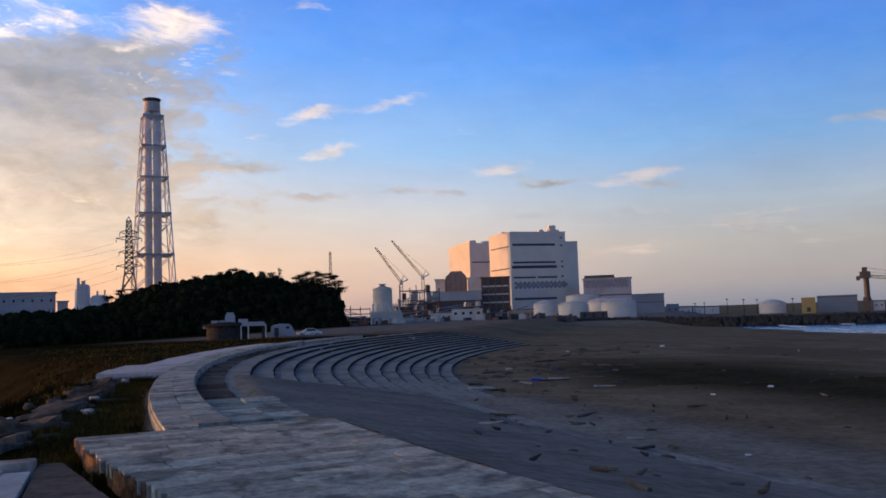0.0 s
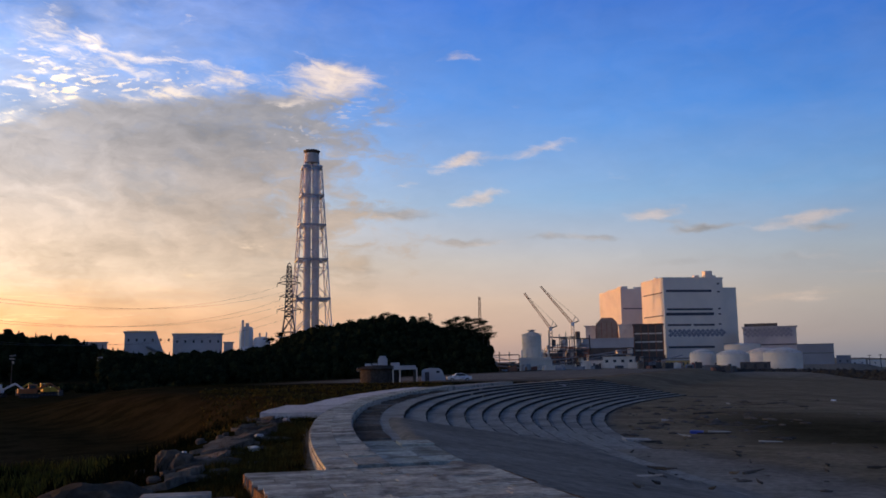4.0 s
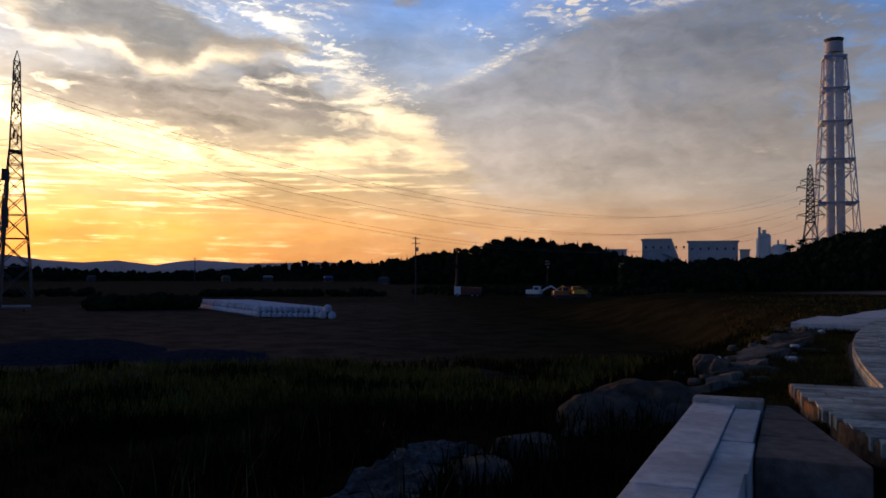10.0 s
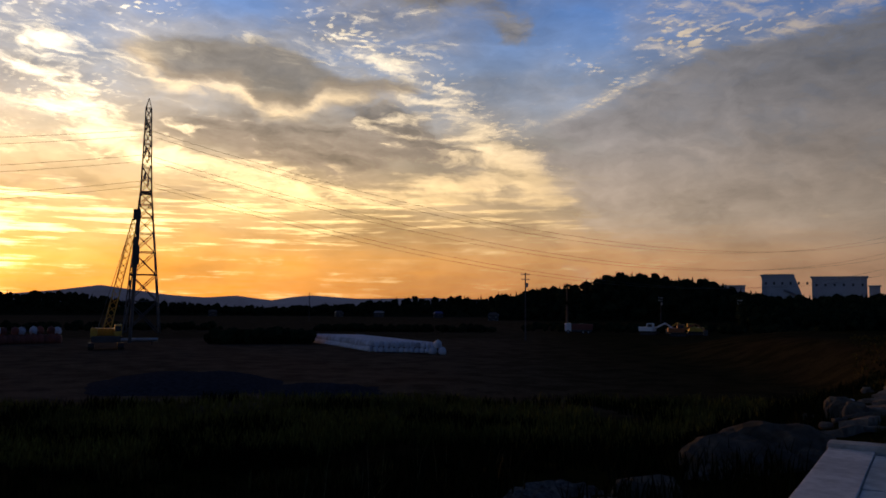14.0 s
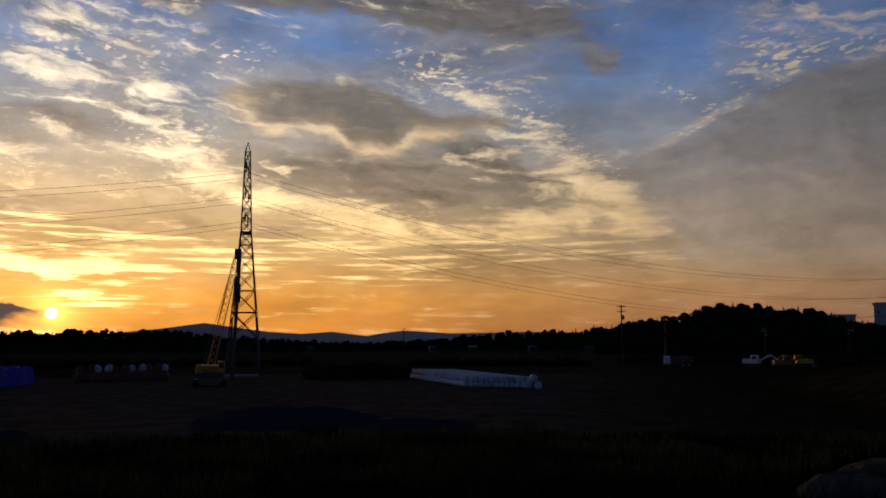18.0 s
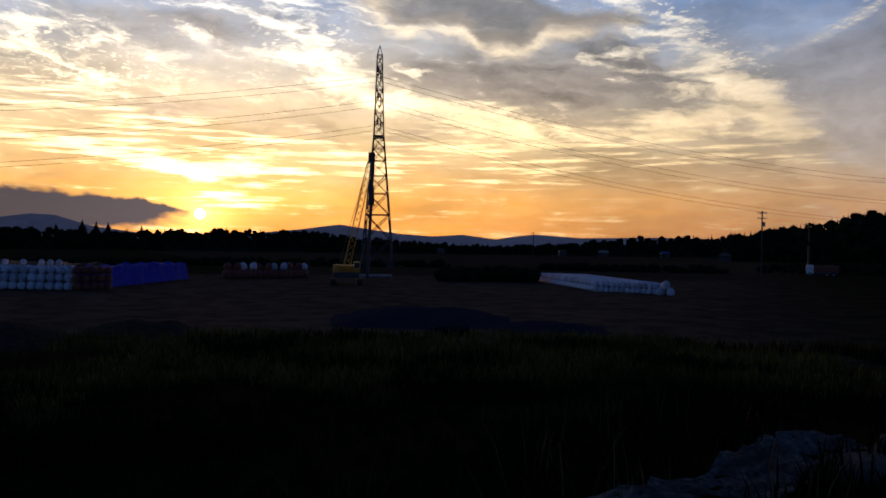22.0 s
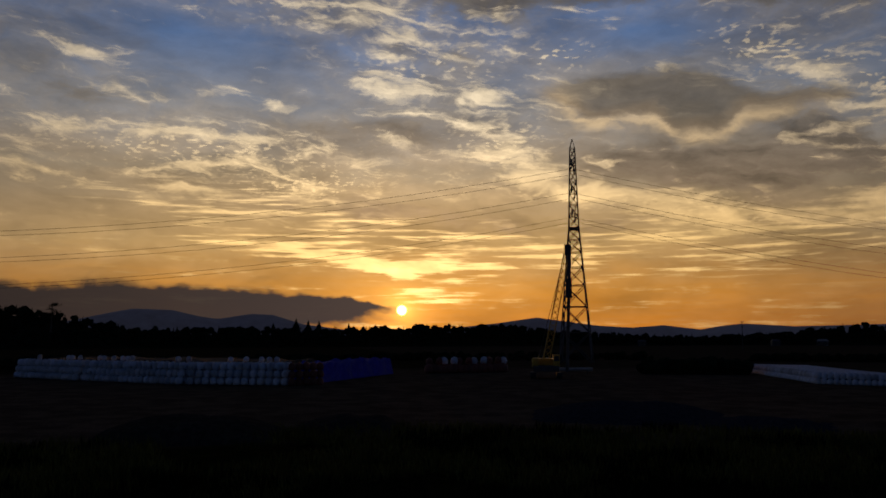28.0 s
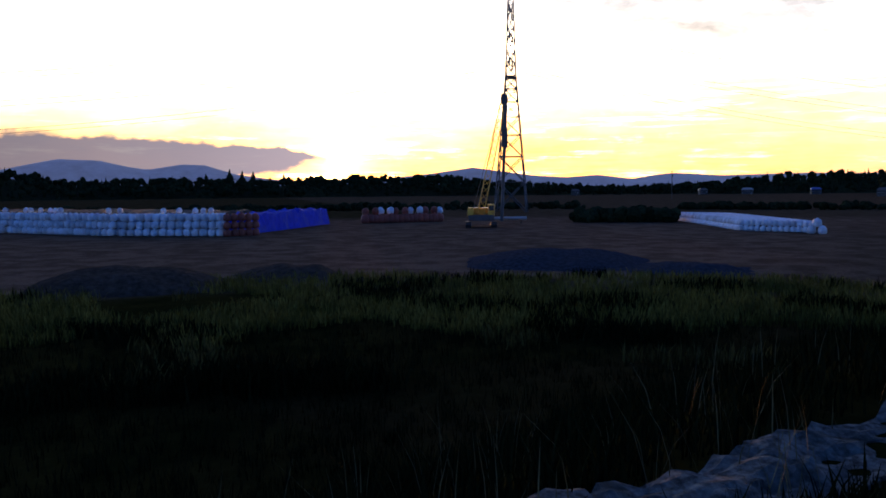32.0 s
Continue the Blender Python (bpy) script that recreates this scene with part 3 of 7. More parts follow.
def lathe(bm, profile, sides=32, centre=(0, 0, 0)):
    """A round body from (radius, height) steps, closed at its ends."""
    rings = []
    for r, z in profile:
        rings.append([bm.verts.new((centre[0] + r * math.cos(2 * math.pi * i / sides), centre[1] + r * math.sin(2 * math.pi * i / sides), centre[2] + z)) for i in range(sides)])
    for lo, hi in zip(rings, rings[1:]):
        for i in range(sides):
            bm.faces.new((lo[i], lo[(i + 1) % sides], hi[(i + 1) % sides], hi[i]))
    bm.faces.new(rings[0][::-1])
    bm.faces.new(rings[-1])
    return bm


def prism(bm, corners, z0, z1):
    """An upright body over a plan polygon, counted anticlockwise."""
    lo = [bm.verts.new((x, y, z0)) for x, y in corners]
    hi = [bm.verts.new((x, y, z1)) for x, y in corners]
    n = len(corners)
    for i in range(n):
        bm.faces.new((lo[i], lo[(i + 1) % n], hi[(i + 1) % n], hi[i]))
    bm.faces.new(lo[::-1])
    bm.faces.new(hi)
    return bm


# ---- the plan ----
ARC = (109.0, 67.0)  # centre of the round seawall
SLAB_Z, FIELD_Z = 4.8, 0.7


def smooth(x, a, b):
    t = min(1.0, max(0.0, (x - a) / (b - a)))
    return t * t * (3 - 2 * t)


def reach(x, y):
    """Distance from the arc's centre, and the bearing in degrees from -x towards +y."""
    dx, dy = ARC[0] - x, y - ARC[1]
    return math.hypot(dx, dy), math.degrees(math.atan2(dy, dx))


def on_arc(r, turn, z=0.0):
    a = radians(turn)
    return Vector((ARC[0] - r * math.cos(a), ARC[1] + r * math.sin(a), z))


def wall_line(y):
    """x of the seawall's back edge at y: the arc, then straight on."""
    if y < 95:
        return ARC[0] - math.sqrt(max(1.0, 125.0 ** 2 - (min(y, 95) - ARC[1]) ** 2))
    return ARC[0] - math.sqrt(125.0 ** 2 - 28.0 ** 2) + (y - 95) * 0.24


def terrain(x, y):
    """Height of the ground, and how far it is grass, sand and gravel."""
    r, turn = reach(x, y)
    s = x - wall_line(y) if y > 95 else 125.0 - r  # metres seaward of the wall's back edge
    lumps = noise.noise((x * 0.05, y * 0.05, 0)) * 0.5 + noise.noise((x * 0.2, y * 0.2, 3)) * 0.2
    far = math.hypot(x, y)
    if s > 0:
        z = SLAB_Z - 0.35 - 0.165 * max(0.0, s - 1.0)
        z = max(z, 2.35)
        if s > 12:
            z = 2.35 * (1 - smooth(x, 5, 90)) - 2.5 * smooth(x, 84, 130)
        # sand has buried the steps near the camera
        cover = (0.56 + lumps * 0.12) * smooth(-turn + lumps * 4, 9.5, 14.5) * smooth(s, 2.5, 3.4)
        z += cover + lumps * 0.12 * smooth(s, 10, 20)
        plant = smooth(y, 262, 300) * smooth(95 - x + (y - 262) * 0.3, 0, 30)
        z = z * (1 - plant) + 2.2 * plant
        grey = smooth(18.5 + lumps * 3 - s, 0, 3.5) * (1 - smooth(y, 80, 110))
        wet = smooth(s + lumps * 6, 20, 30) * (1 - smooth(s + lumps * 10 - 0.35 * max(0, 60 - y), 36, 50)) * (1 - smooth(y, 62, 90))
        return z, 0.0, 1.0 - grey, grey + plant * 0.8 * (1 - grey), wet
    back = -s
    bench = 2.6 + 5.0 * (1 - smooth(y, 8, 18)) + 58.0 * smooth(y, 48, 130)
    z_bench = 4.45 - 0.5 * smooth(y, 40, 120)
    down = smooth(back, bench, bench + 11 + 20 * smooth(y, 60, 130))
    z = z_bench * (1 - down) + FIELD_Z * down + lumps * (0.25 + 0.5 * smooth(back, 6, 14) * (1 - smooth(back, 40, 50)))
    # heap of dark gravel, then the worked earth, then fields
    green = 1.0 - smooth(far + lumps * 14, 50, 58) * (1 - smooth(far + lumps * 20, 165, 190) * 0.8)
    if y > 45:
        green = max(green * 0.6, smooth(y, 90, 130) * (1 - smooth(back, bench, bench + 30)))
    green = max(green, 0.85 * smooth(y + 0.95 * x, -25, 30))
    apron = smooth(y, 125, 165) * (1 - smooth(back, 45, 60))
    return z, green * (1 - apron), 0.0, apron * 0.8, 0.0


def ground_sheet():
    """One sheet from under the camera to the horizon, fine near and coarse far."""
    radii = [0.0]
    step = 0.5
    while radii[-1] < 4800:
        radii.append(radii[-1] + step)
        step = min(260.0, step * 1.028)
    turns = 420
    verts, faces, cols = [], [], []
    for r in radii:
        for k in range(turns):
            a = 2 * math.pi * k / turns
            x, y = -math.sin(a) * r, math.cos(a) * r
            z, green, sand, gravel, wet = terrain(x, y)
            verts.append((x, y, z))
            cols.append((green, sand, gravel, wet))
    for i in range(len(radii) - 1):
        for k in range(turns):
            p, q = i * turns + k, i * turns + (k + 1) % turns
            faces.append((p, p + turns, q + turns, q))
    me = bpy.data.meshes.new("ground")
    me.from_pydata(verts, [], faces)
    layer = me.color_attributes.new("land", "FLOAT_COLOR", "POINT")
    layer.data.foreach_set("color", np.array(cols, dtype=np.float32).ravel())
    me.materials.append(GROUND)
    me.shade_smooth()
    return tagged(new("ground", me), "sandy beach, worked brown earth and rough grass behind a seawall", "ground", kind="structure")


ground_sheet()

bm = shape()
grid = [(x, y) for x, y in ((70, -4700), (4700, -4700), (4700, 2200), (420, 520), (250, 300), (70, 300))]
bm.faces.new([bm.verts.new((x, y, 0.02)) for x, y in grid])
tagged(part("water", bm, WATER), "blue evening sea with small waves", "sea", kind="structure")

# ---- seawall: broad slab, curved walkway, terraces ----


def arc_strip(name, r0, r1, t0, t1, z0, z1, mat, parent=None, label="", pieces=1, rough=0.0, taper=None):
    """A slab that follows the arc between two radii and two bearings."""
    bm = shape()
    rows = []
    for i in range(pieces + 1):
        t = t0 + (t1 - t0) * i / pieces
        w = rough * (noise.noise((t * 1.7, r0, 1.0)))
        r_out = taper(t) if taper else r0
        a, b = on_arc(r_out + w, t), on_arc(r1 + rough * noise.noise((t * 2.3, r1, 5.0)), t)
        rows.append([bm.verts.new((p.x, p.y, z)) for p, z in ((a, z0), (b, z0), (b, z1), (a, z1))])
    for p, q in zip(rows, rows[1:]):
        for k in range(4):
            bm.faces.new((p[k], p[(k + 1) % 4], q[(k + 1) % 4], q[k]))
    bm.faces.new(rows[0])
    bm.faces.new(rows[-1][::-1])
    bmesh.ops.recalc_face_normals(bm, faces=bm.faces)
    return part(name, bm, mat, parent, label)


def slab_edge(t):
    """The slab's back edge draws in towards the camera."""
    return 126.75 - 1.35 * smooth(-t, 22.5, 28.5)


# the broad slab beside the camera, chipped along its edge
slab = thing("seawall_slab", Matrix(), "broad weathered concrete slab on the seawall, chipped along its edge", "seawall slab", kind="structure")
arc_strip("slab_body", 126.7, 121.4, -60, -23.2, SLAB_Z - 0.42, SLAB_Z - 0.035, EDGE, slab, "broken rusty brown edge", pieces=160, rough=0.16, taper=slab_edge)
walkway = thing("curved_walkway", Matrix(), "pale concrete walkway curving along the top of the seawall", "walkway", kind="structure")
arc_strip("walkway_body", 125.0, 123.45, -23.1, 16, SLAB_Z - 0.9, SLAB_Z - 0.08, CONCRETE, walkway, pieces=60)
arc_strip("side_pad", 128.2, 125.04, -12.5, -9.0, SLAB_Z - 0.5, SLAB_Z - 0.05, PALE, walkway, pieces=8, rough=0.3)
arc_strip("side_pad", 127.2, 125.04, -9.0, 6.0, SLAB_Z - 0.5, SLAB_Z - 0.05, PALE, walkway, pieces=20, rough=0.3)
BROWN_SLAB = material("brown_weathered_slab", (0.17, 0.135, 0.11), 0.95, grain=0.35, size=5, stain=(0.08, 0.07, 0.06), stains=0.6, stain_size=0.9, bump=0.5, vary=0.1, shine=0.05)
kerb = thing("concrete_kerb", Matrix(), "pale concrete kerb wall with open joints under the camera", "kerb", kind="structure")
ALONG, ACROSS, KERB_END = Vector((0.36, -0.933, 0.0)), Vector((0.933, 0.36, 0.0)), Vector((-6.96, 12.1, 0.0))


def kerb_piece(name, l0, l1, w0, w1, z0, z1, mat, bevel=0.015):
    """A straight block beside the camera: its run from the kerb's end, its offsets across it and its heights."""
    bm = shape()
    box(bm, w0, w1, -l1, -l0, z0, z1, 0, bevel)
    o = part(name, bm, mat, kerb)
    o.matrix_basis = Matrix(((ACROSS.x, -ALONG.x, 0, KERB_END.x), (ACROSS.y, -ALONG.y, 0, KERB_END.y), (0, 0, 1, 0), (0, 0, 0, 1)))
    return o


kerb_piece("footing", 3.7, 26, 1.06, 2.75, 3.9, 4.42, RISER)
run = 0.0
for k, length in enumerate((3.4, 2.2, 3.0, 2.6, 3.2, 2.8, 3.0, 3.0)):
    kerb_piece("kerb_block", run + 0.01, run + length - 0.01, 0.0, 0.62, 4.2, 5.0 + 0.008 * (k % 2), PALE)
    run += length
run = 0.35
for k, length in enumerate((2.6, 1.7, 2.8, 2.4, 3.0, 3.0, 3.0, 3.0)):
    kerb_piece("kerb_block", run + 0.012, run + length - 0.012, 0.635, 1.0 + 0.03 * (k % 2), 4.2, 4.985 - 0.012 * (k % 2), PALE)
    run += length
kerb_piece("kerb_cap", -0.35, 0.05, -0.02, 1.02, 4.2, 5.07, CONCRETE, 0.04)
for k in range(9):
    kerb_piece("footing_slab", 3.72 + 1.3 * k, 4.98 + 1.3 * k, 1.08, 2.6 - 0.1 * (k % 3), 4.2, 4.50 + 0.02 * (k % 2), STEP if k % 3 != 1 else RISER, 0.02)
# brown slabs level with the kerb fill the corner towards the broad slab
for l0, l1, w0, w1, drop_z in ((-0.28, 0.95, 1.38, 1.66, 0.0), (0.97, 2.30, 1.67, 1.95, 0.012), (2.32, 3.62, 1.96, 2.24, 0.02)):
    bm = shape()
    prism(bm, [(1.05, -l1), (w1, -l1 - 0.1), (w0, -l0), (1.05, -l0)], 4.1, 4.975 - drop_z)
    bmesh.ops.recalc_face_normals(bm, faces=bm.faces)
    bmesh.ops.bevel(bm, geom=list(bm.edges), offset=0.012, segments=1, affect="EDGES")
    o = part("brown_slab", bm, BROWN_SLAB, kerb, "brown weathered concrete slab")
    o.matrix_basis = Matrix(((ACROSS.x, -ALONG.x, 0, KERB_END.x), (ACROSS.y, -ALONG.y, 0, KERB_END.y), (0, 0, 1, 0), (0, 0, 0, 1)))

terraces = thing("terraces", Matrix(), "dark concrete terraces stepping down to the beach, half buried in sand", "terraces", kind="structure")
for k in range(13):
    r = 122.4 - 1.06 * k
    z = SLAB_Z - 0.12 - 0.17 * (k + 1)
    arc_strip("step", r, r - 1.2, -60.0, 26.0, z - 0.6, z, STEP, terraces, pieces=110, rough=0.10)
    # strip coloured dark for the shade below each step's edge
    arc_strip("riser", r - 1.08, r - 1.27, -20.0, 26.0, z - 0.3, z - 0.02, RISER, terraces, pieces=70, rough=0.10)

# ---- things far off: stack, plant, sheds, hills ----


def lattice(bm, base, top, z0, z1, levels, r, rings=True):
    """Four legs with crossed bracing, from a square of half width base to one of half width top."""
    def corner(k, z):
        w = base + (top - base) * (z - z0) / (z1 - z0)
        return Vector(((-w, w, w, -w)[k], (-w, -w, w, w)[k], z))
    for k in range(4):
        beam(bm, corner(k, z0), corner(k, z1), r * 1.5)
    for za, zb in zip(levels, levels[1:]):
        for k in range(4):
            n = (k + 1) % 4
            beam(bm, corner(k, za), corner(n, zb), r)
            beam(bm, corner(n, za), corner(k, zb), r)
            if rings:
                beam(bm, corner(k, zb), corner(n, zb), r)
    return bm


def chimney_stack():
    d = 780.0
    base = polar(18.87, d, 0.5)
    s = thing("chimney_stack", Matrix.Translation(base) @ pose(0, 0, 0, 0, 0, 18.87 + 8), "tall white twin-flue smokestack in a white steel lattice tower", "smokestack")
    top = high(14.32, d) - 0.5
    for k, x in enumerate((-3.9, 3.9)):
        bm = shape()
        lathe(bm, [(3.45, 0), (3.45, top - 18), (3.1, top - 3)], 24, (x * 1.0, 0, 0))
        part("flue", bm, WHITE_STEEL, s, smooth=True)
    bm = shape()
    lathe(bm, [(7.4, top - 12), (7.0, top - 9), (6.6, top - 3)], 32)
    part("crown", bm, material("faded_crown", (0.52, 0.47, 0.43), 0.6, grain=0.15, size=0.4), s, "faded reddish steel crown")
    bm = shape()
    lathe(bm, [(6.4, top - 3), (7.6, top - 1.2), (7.9, top - 0.4), (7.0, top)], 32)
    part("cap", bm, DARK_STEEL, s)
    bm = shape()
    lattice(bm, 18.6, 8.3, 0, 190, [0, 36, 66, 94, 122, 150, 170, 190], 0.40)
    part("lattice_tower", bm, WHITE_STEEL, s)
    for z in (66, 102, 134, 162, 189):
        w = 18.6 + (8.3 - 18.6) * z / 190 + 0.6
        bm = shape()
        for y0, y1, x0, x1 in ((-w, -w + 1.6, -w, w), (w - 1.6, w, -w, w), (-w + 1.6, w - 1.6, -w, -w + 1.6), (-w + 1.6, w - 1.6, w - 1.6, w)):
            box(bm, x0, x1, y0, y1, z - 0.8, z + 0.9)
        box(bm, -w + 1.6, w - 1.6, -0.6, 0.6, z - 0.5, z + 0.5)
        part("platform", bm, STEEL, s)
    return s


chimney_stack()


def pylon(name, at, turn, height, base, top, arms, label, r=0.16, mat=None):
    """A steel lattice pylon with cross arms: (height, half length) rows."""
    mat = mat or DARK_STEEL
    s = thing(name, Matrix.Translation(at) @ pose(0, 0, 0, 0, 0, turn), label, "pylon")
    waist = arms[-1][0] - 4 if arms else height * 0.6
    lv, z, stp = [0.0], 0.0, base * 1.9
    while z + stp < waist:
        z += stp
        lv.append(z)
        stp *= 0.84
    lv.append(waist)
    wtop = base + (top - base) * 0.86
    bm = shape()
    lattice(bm, base, wtop, 0, waist, lv, r)
    part("lower_body", bm, mat, s)
    bm = shape()
    n = max(4, int((height - waist) / 3))
    lattice(bm, wtop, top * 0.8, waist, height - 2.5, [waist + (height - 2.5 - waist) * i / n for i in range(n + 1)], r * 0.8)
    for k in range(4):
        beam(bm, ((-1, 1, 1, -1)[k] * top * 0.8, (-1, -1, 1, 1)[k] * top * 0.8, height - 2.5), (0, 0, height), r)
    part("upper_body", bm, mat, s)
    for z, half in arms:
        for side in (-1, 1):
            bm = shape()
            tip = Vector((side * half, 0, z + 0.3))
            for y in (-top * 0.8, top * 0.8):
                for zz in (z - 0.7, z + 1.6):
                    beam(bm, (side * top * 0.8, y, zz), tip, r * 0.7)
            beam(bm, (side * half * 0.5, -0.4, z), (side * half * 0.5, 0.4, z), r * 0.6)
            a = part("cross_arm", bm, mat, s)
            bm = shape()
            lathe(bm, [(0.14, -2.2), (0.22, -2.0), (0.12, -1.6), (0.22, -1.2), (0.12, -0.8), (0.2, -0.4), (0.08, 0)], 8, tip)
            i = part("insulator", bm, DARK_STEEL, a)
    return s


PYLON_GREY = material("weathered_pylon_steel", (0.13, 0.13, 0.135), 0.7, grain=0.2, size=0.5)
PYLON_AT = polar(70.93, 215, FIELD_Z)
PYLON_TOP = high(13.25, 215) - FIELD_Z
PYLON_TURN = 90 + 66.0
main_pylon = pylon("power_pylon", PYLON_AT, PYLON_TURN, PYLON_TOP, 4.0, 0.8, ((50.4, 3.6), (44.2, 4.2), (38.0, 4.2)), "tall dark steel lattice power pylon standing in a field", 0.11)
FAR_AT = polar(20.33, 520, 0.5)
far_pylon = pylon("power_pylon", FAR_AT, 18, high(6.85, 520) - 0.5, 7.6, 1.6, ((59.5, 5.0), (56.0, 7.0), (48.0, 5.5), (40.0, 7.0)), "grey steel lattice power pylon among trees", 0.26, PYLON_GREY)


def block(name, corner, turn, w, depth, z0, z1, mat, parent=None, bevel=0.0):
    """A body whose nearest corner stands at corner, its front running along turn and its depth behind."""
    bm = shape()
    box(bm, 0, w, 0, depth, 0, z1 - z0, 0, bevel)
    ob = part(name, bm, mat, parent)
    ob.matrix_world = Matrix.Translation((corner[0], corner[1], z0)) @ pose(0, 0, 0, 0, 0, turn)
    return ob


PLANT_Z = 2.0
TURN1 = 19.0


def boiler_house(corner, w, depth, z1, label):
    s = thing("boiler_house", Matrix.Translation((corner[0], corner[1], PLANT_Z)) @ pose(0, 0, 0, 0, 0, TURN1), label, "power station")
    H = z1 - PLANT_Z
    bm = shape()
    box(bm, 0, w, 0, depth, 0, H)
    part("wall", bm, CLAD, s)
    return s, H


boiler, BH = boiler_house(polar(-4.73, 700), 51, 46, high(5.30, 700), "huge white clad boiler house with dark louvre bands")
boiler_far, BH2 = boiler_house(polar(-1.95, 800), 36, 58, high(4.72, 800), "second white clad boiler house behind steam")


def tree_clump(verts, faces, at, w, h, rng, kind):
    """Adds one far tree: a ragged cone or a lumpy crown, to lists of corners and faces."""
    base = len(verts)
    if kind == "fir":
        tiers, n = 5, 6
        for i in range(tiers):
            z0 = h * (0.12 + 0.8 * i / tiers)
            r = w * (1 - i / tiers) * rng.uniform(0.75, 1.15)
            b = len(verts)
            spin = rng.uniform(0, 6.28)
            for k in range(n):
                a = spin + 6.2832 * k / n
                q = r * rng.uniform(0.7, 1.2)
                verts.append((at[0] + q * math.cos(a), at[1] + q * math.sin(a), at[2] + z0 + rng.uniform(-0.05, 0.05) * h))
            verts.append((at[0], at[1], at[2] + z0 + h * 0.3))
            for k in range(n):
                faces.append((b + k, b + (k + 1) % n, b + n))
    else:
        for i in range(5):
            b = len(verts)
            cx, cy = at[0] + rng.uniform(-0.5, 0.5) * w, at[1] + rng.uniform(-0.5, 0.5) * w
            cz, r = at[2] + h * rng.uniform(0.4, 0.8), w * rng.uniform(0.4, 0.7)
            for dz, q in ((-0.8, 0.5), (-0.1, 1.0), (0.55, 0.75)):
                for k in range(5):
                    a = 6.2832 * (k + rng.uniform(-0.3, 0.3)) / 5
                    verts.append((cx + r * q * math.cos(a) * rng.uniform(0.7, 1.3), cy + r * q * math.sin(a) * rng.uniform(0.7, 1.3), cz + dz * r * rng.uniform(0.8, 1.2)))
            verts.append((cx, cy, cz + r * rng.uniform(0.7, 1.1)))
            for lev in range(2):
                for k in range(5):
                    p, q2 = b + lev * 5 + k, b + lev * 5 + (k + 1) % 5
                    faces.append((p, q2, q2 + 5, p + 5))
            for k in range(5):
                faces.append((b + 10 + k, b + 10 + (k + 1) % 5, b + 15))


def curve(points, x):
    """Straight runs through (x, y) points."""
    if x <= points[0][0]:
        return points[0][1]
    for (a, p), (b, q) in zip(points, points[1:]):
        if x <= b:
            return p + (q - p) * (x - a) / (b - a)
    return points[-1][1]


def hill(name, crest, d, depth, label, trees, tall, kind, seed, mat=None, base=0.0, far_slope=True):
    """A wooded ridge: crest is bearing and elevation of its outline, d its distance, depth its half thickness."""
    rng = random.Random(seed)
    a0, a1 = crest[0][0], crest[-1][0]
    top_of = lambda az: max(base + 0.4, high(curve(crest, az), d) - tall * 0.75)
    bm = shape()
    nu, nv = max(24, int((a1 - a0) * 3)), 12
    rows = []
    for i in range(nu + 1):
        az = a0 + (a1 - a0) * i / nu
        row = []
        for j in range(nv + 1):
            v = -1 + 2 * j / nv
            z = base - 1 + (top_of(az) - base + 1) * (math.cos(v * math.pi / 2) ** 0.8 if abs(v) < 1 else 0)
            z += noise.noise((az * 0.8, v * 3, seed)) * tall * 0.25 * (1 - abs(v))
            row.append(bm.verts.new(polar(az, d + v * depth, z)))
        rows.append(row)
    for p, q in zip(rows, rows[1:]):
        for j in range(nv):
            bm.faces.new((p[j], q[j], q[j + 1], p[j + 1]))
    bmesh.ops.recalc_face_normals(bm, faces=bm.faces)
    tagged(part(name, bm, mat or HILL, smooth=True), label, "hill", kind="structure")
    if trees:
        verts, faces = [], []
        for _ in range(trees):
            az, v = rng.uniform(a0, a1), rng.uniform(-1, 0.25)
            z = base + (top_of(az) - base) * math.cos(v * math.pi / 2) ** 0.8 - 0.6
            h = tall * rng.choice((rng.uniform(0.5, 0.95), rng.uniform(0.6, 1.25)))
            k = kind if rng.random() < 0.6 else ("fir" if kind == "round" else "round")
            tree_clump(verts, faces, polar(az, d + v * depth, z), h * (0.28 if k == "fir" else 0.42), h, rng, k)
        me = bpy.data.meshes.new("woods")
        me.from_pydata(verts, [], faces)
        me.materials.append(FOREST)
        tagged(new("woods", me), "dense dark evergreen trees covering " + label.split(" ", 1)[1], "woods", kind="stuff")


hill("hill", ((6.6, -0.5), (7.1, 1.6), (8.4, 2.2), (10.7, 2.5), (12.5, 2.9), (13.7, 3.1), (15.5, 2.85), (17.5, 2.55), (19.0, 2.2), (20.5, 1.8), (22.0, 1.1), (24, 0.9), (27, 0.75), (30, 0.8), (32.0, 1.0)), 330, 45, "dark wooded hill beside the power station", 3600, 4.8, "round", 11, base=1.0)
hill("hill", ((30.0, 0.75), (32.0, 1.2), (34.0, 1.75), (36.4, 2.0), (38.0, 2.2), (39.6, 2.25), (41.0, 1.85), (42.5, 1.45), (44.5, 1.2), (46.0, 0.9), (48, 0.75)), 560, 70, "dark wooded hill with firs on its top", 1500, 9.0, "fir", 12, base=0.5)
hill("hill", ((44, 0.75), (47, 0.8), (52, 0.75), (55, 0.62), (57, 0.32), (60, 0.12), (64, -0.02), (67, 0.1), (69, 0.25), (72, 0.45), (75, 0.75), (77, 0.8), (80.5, 0.8), (84, 0.72), (86.6, 0.65), (90, 0.7), (93, 0.72), (95, 0.65), (99, 0.7), (102, 1.1), (104.5, 1.75), (107, 2.0), (112, 2.4)), 760, 90, "low dark wooded ridge behind the fields", 2600, 7.5, "round", 13, base=0.5)
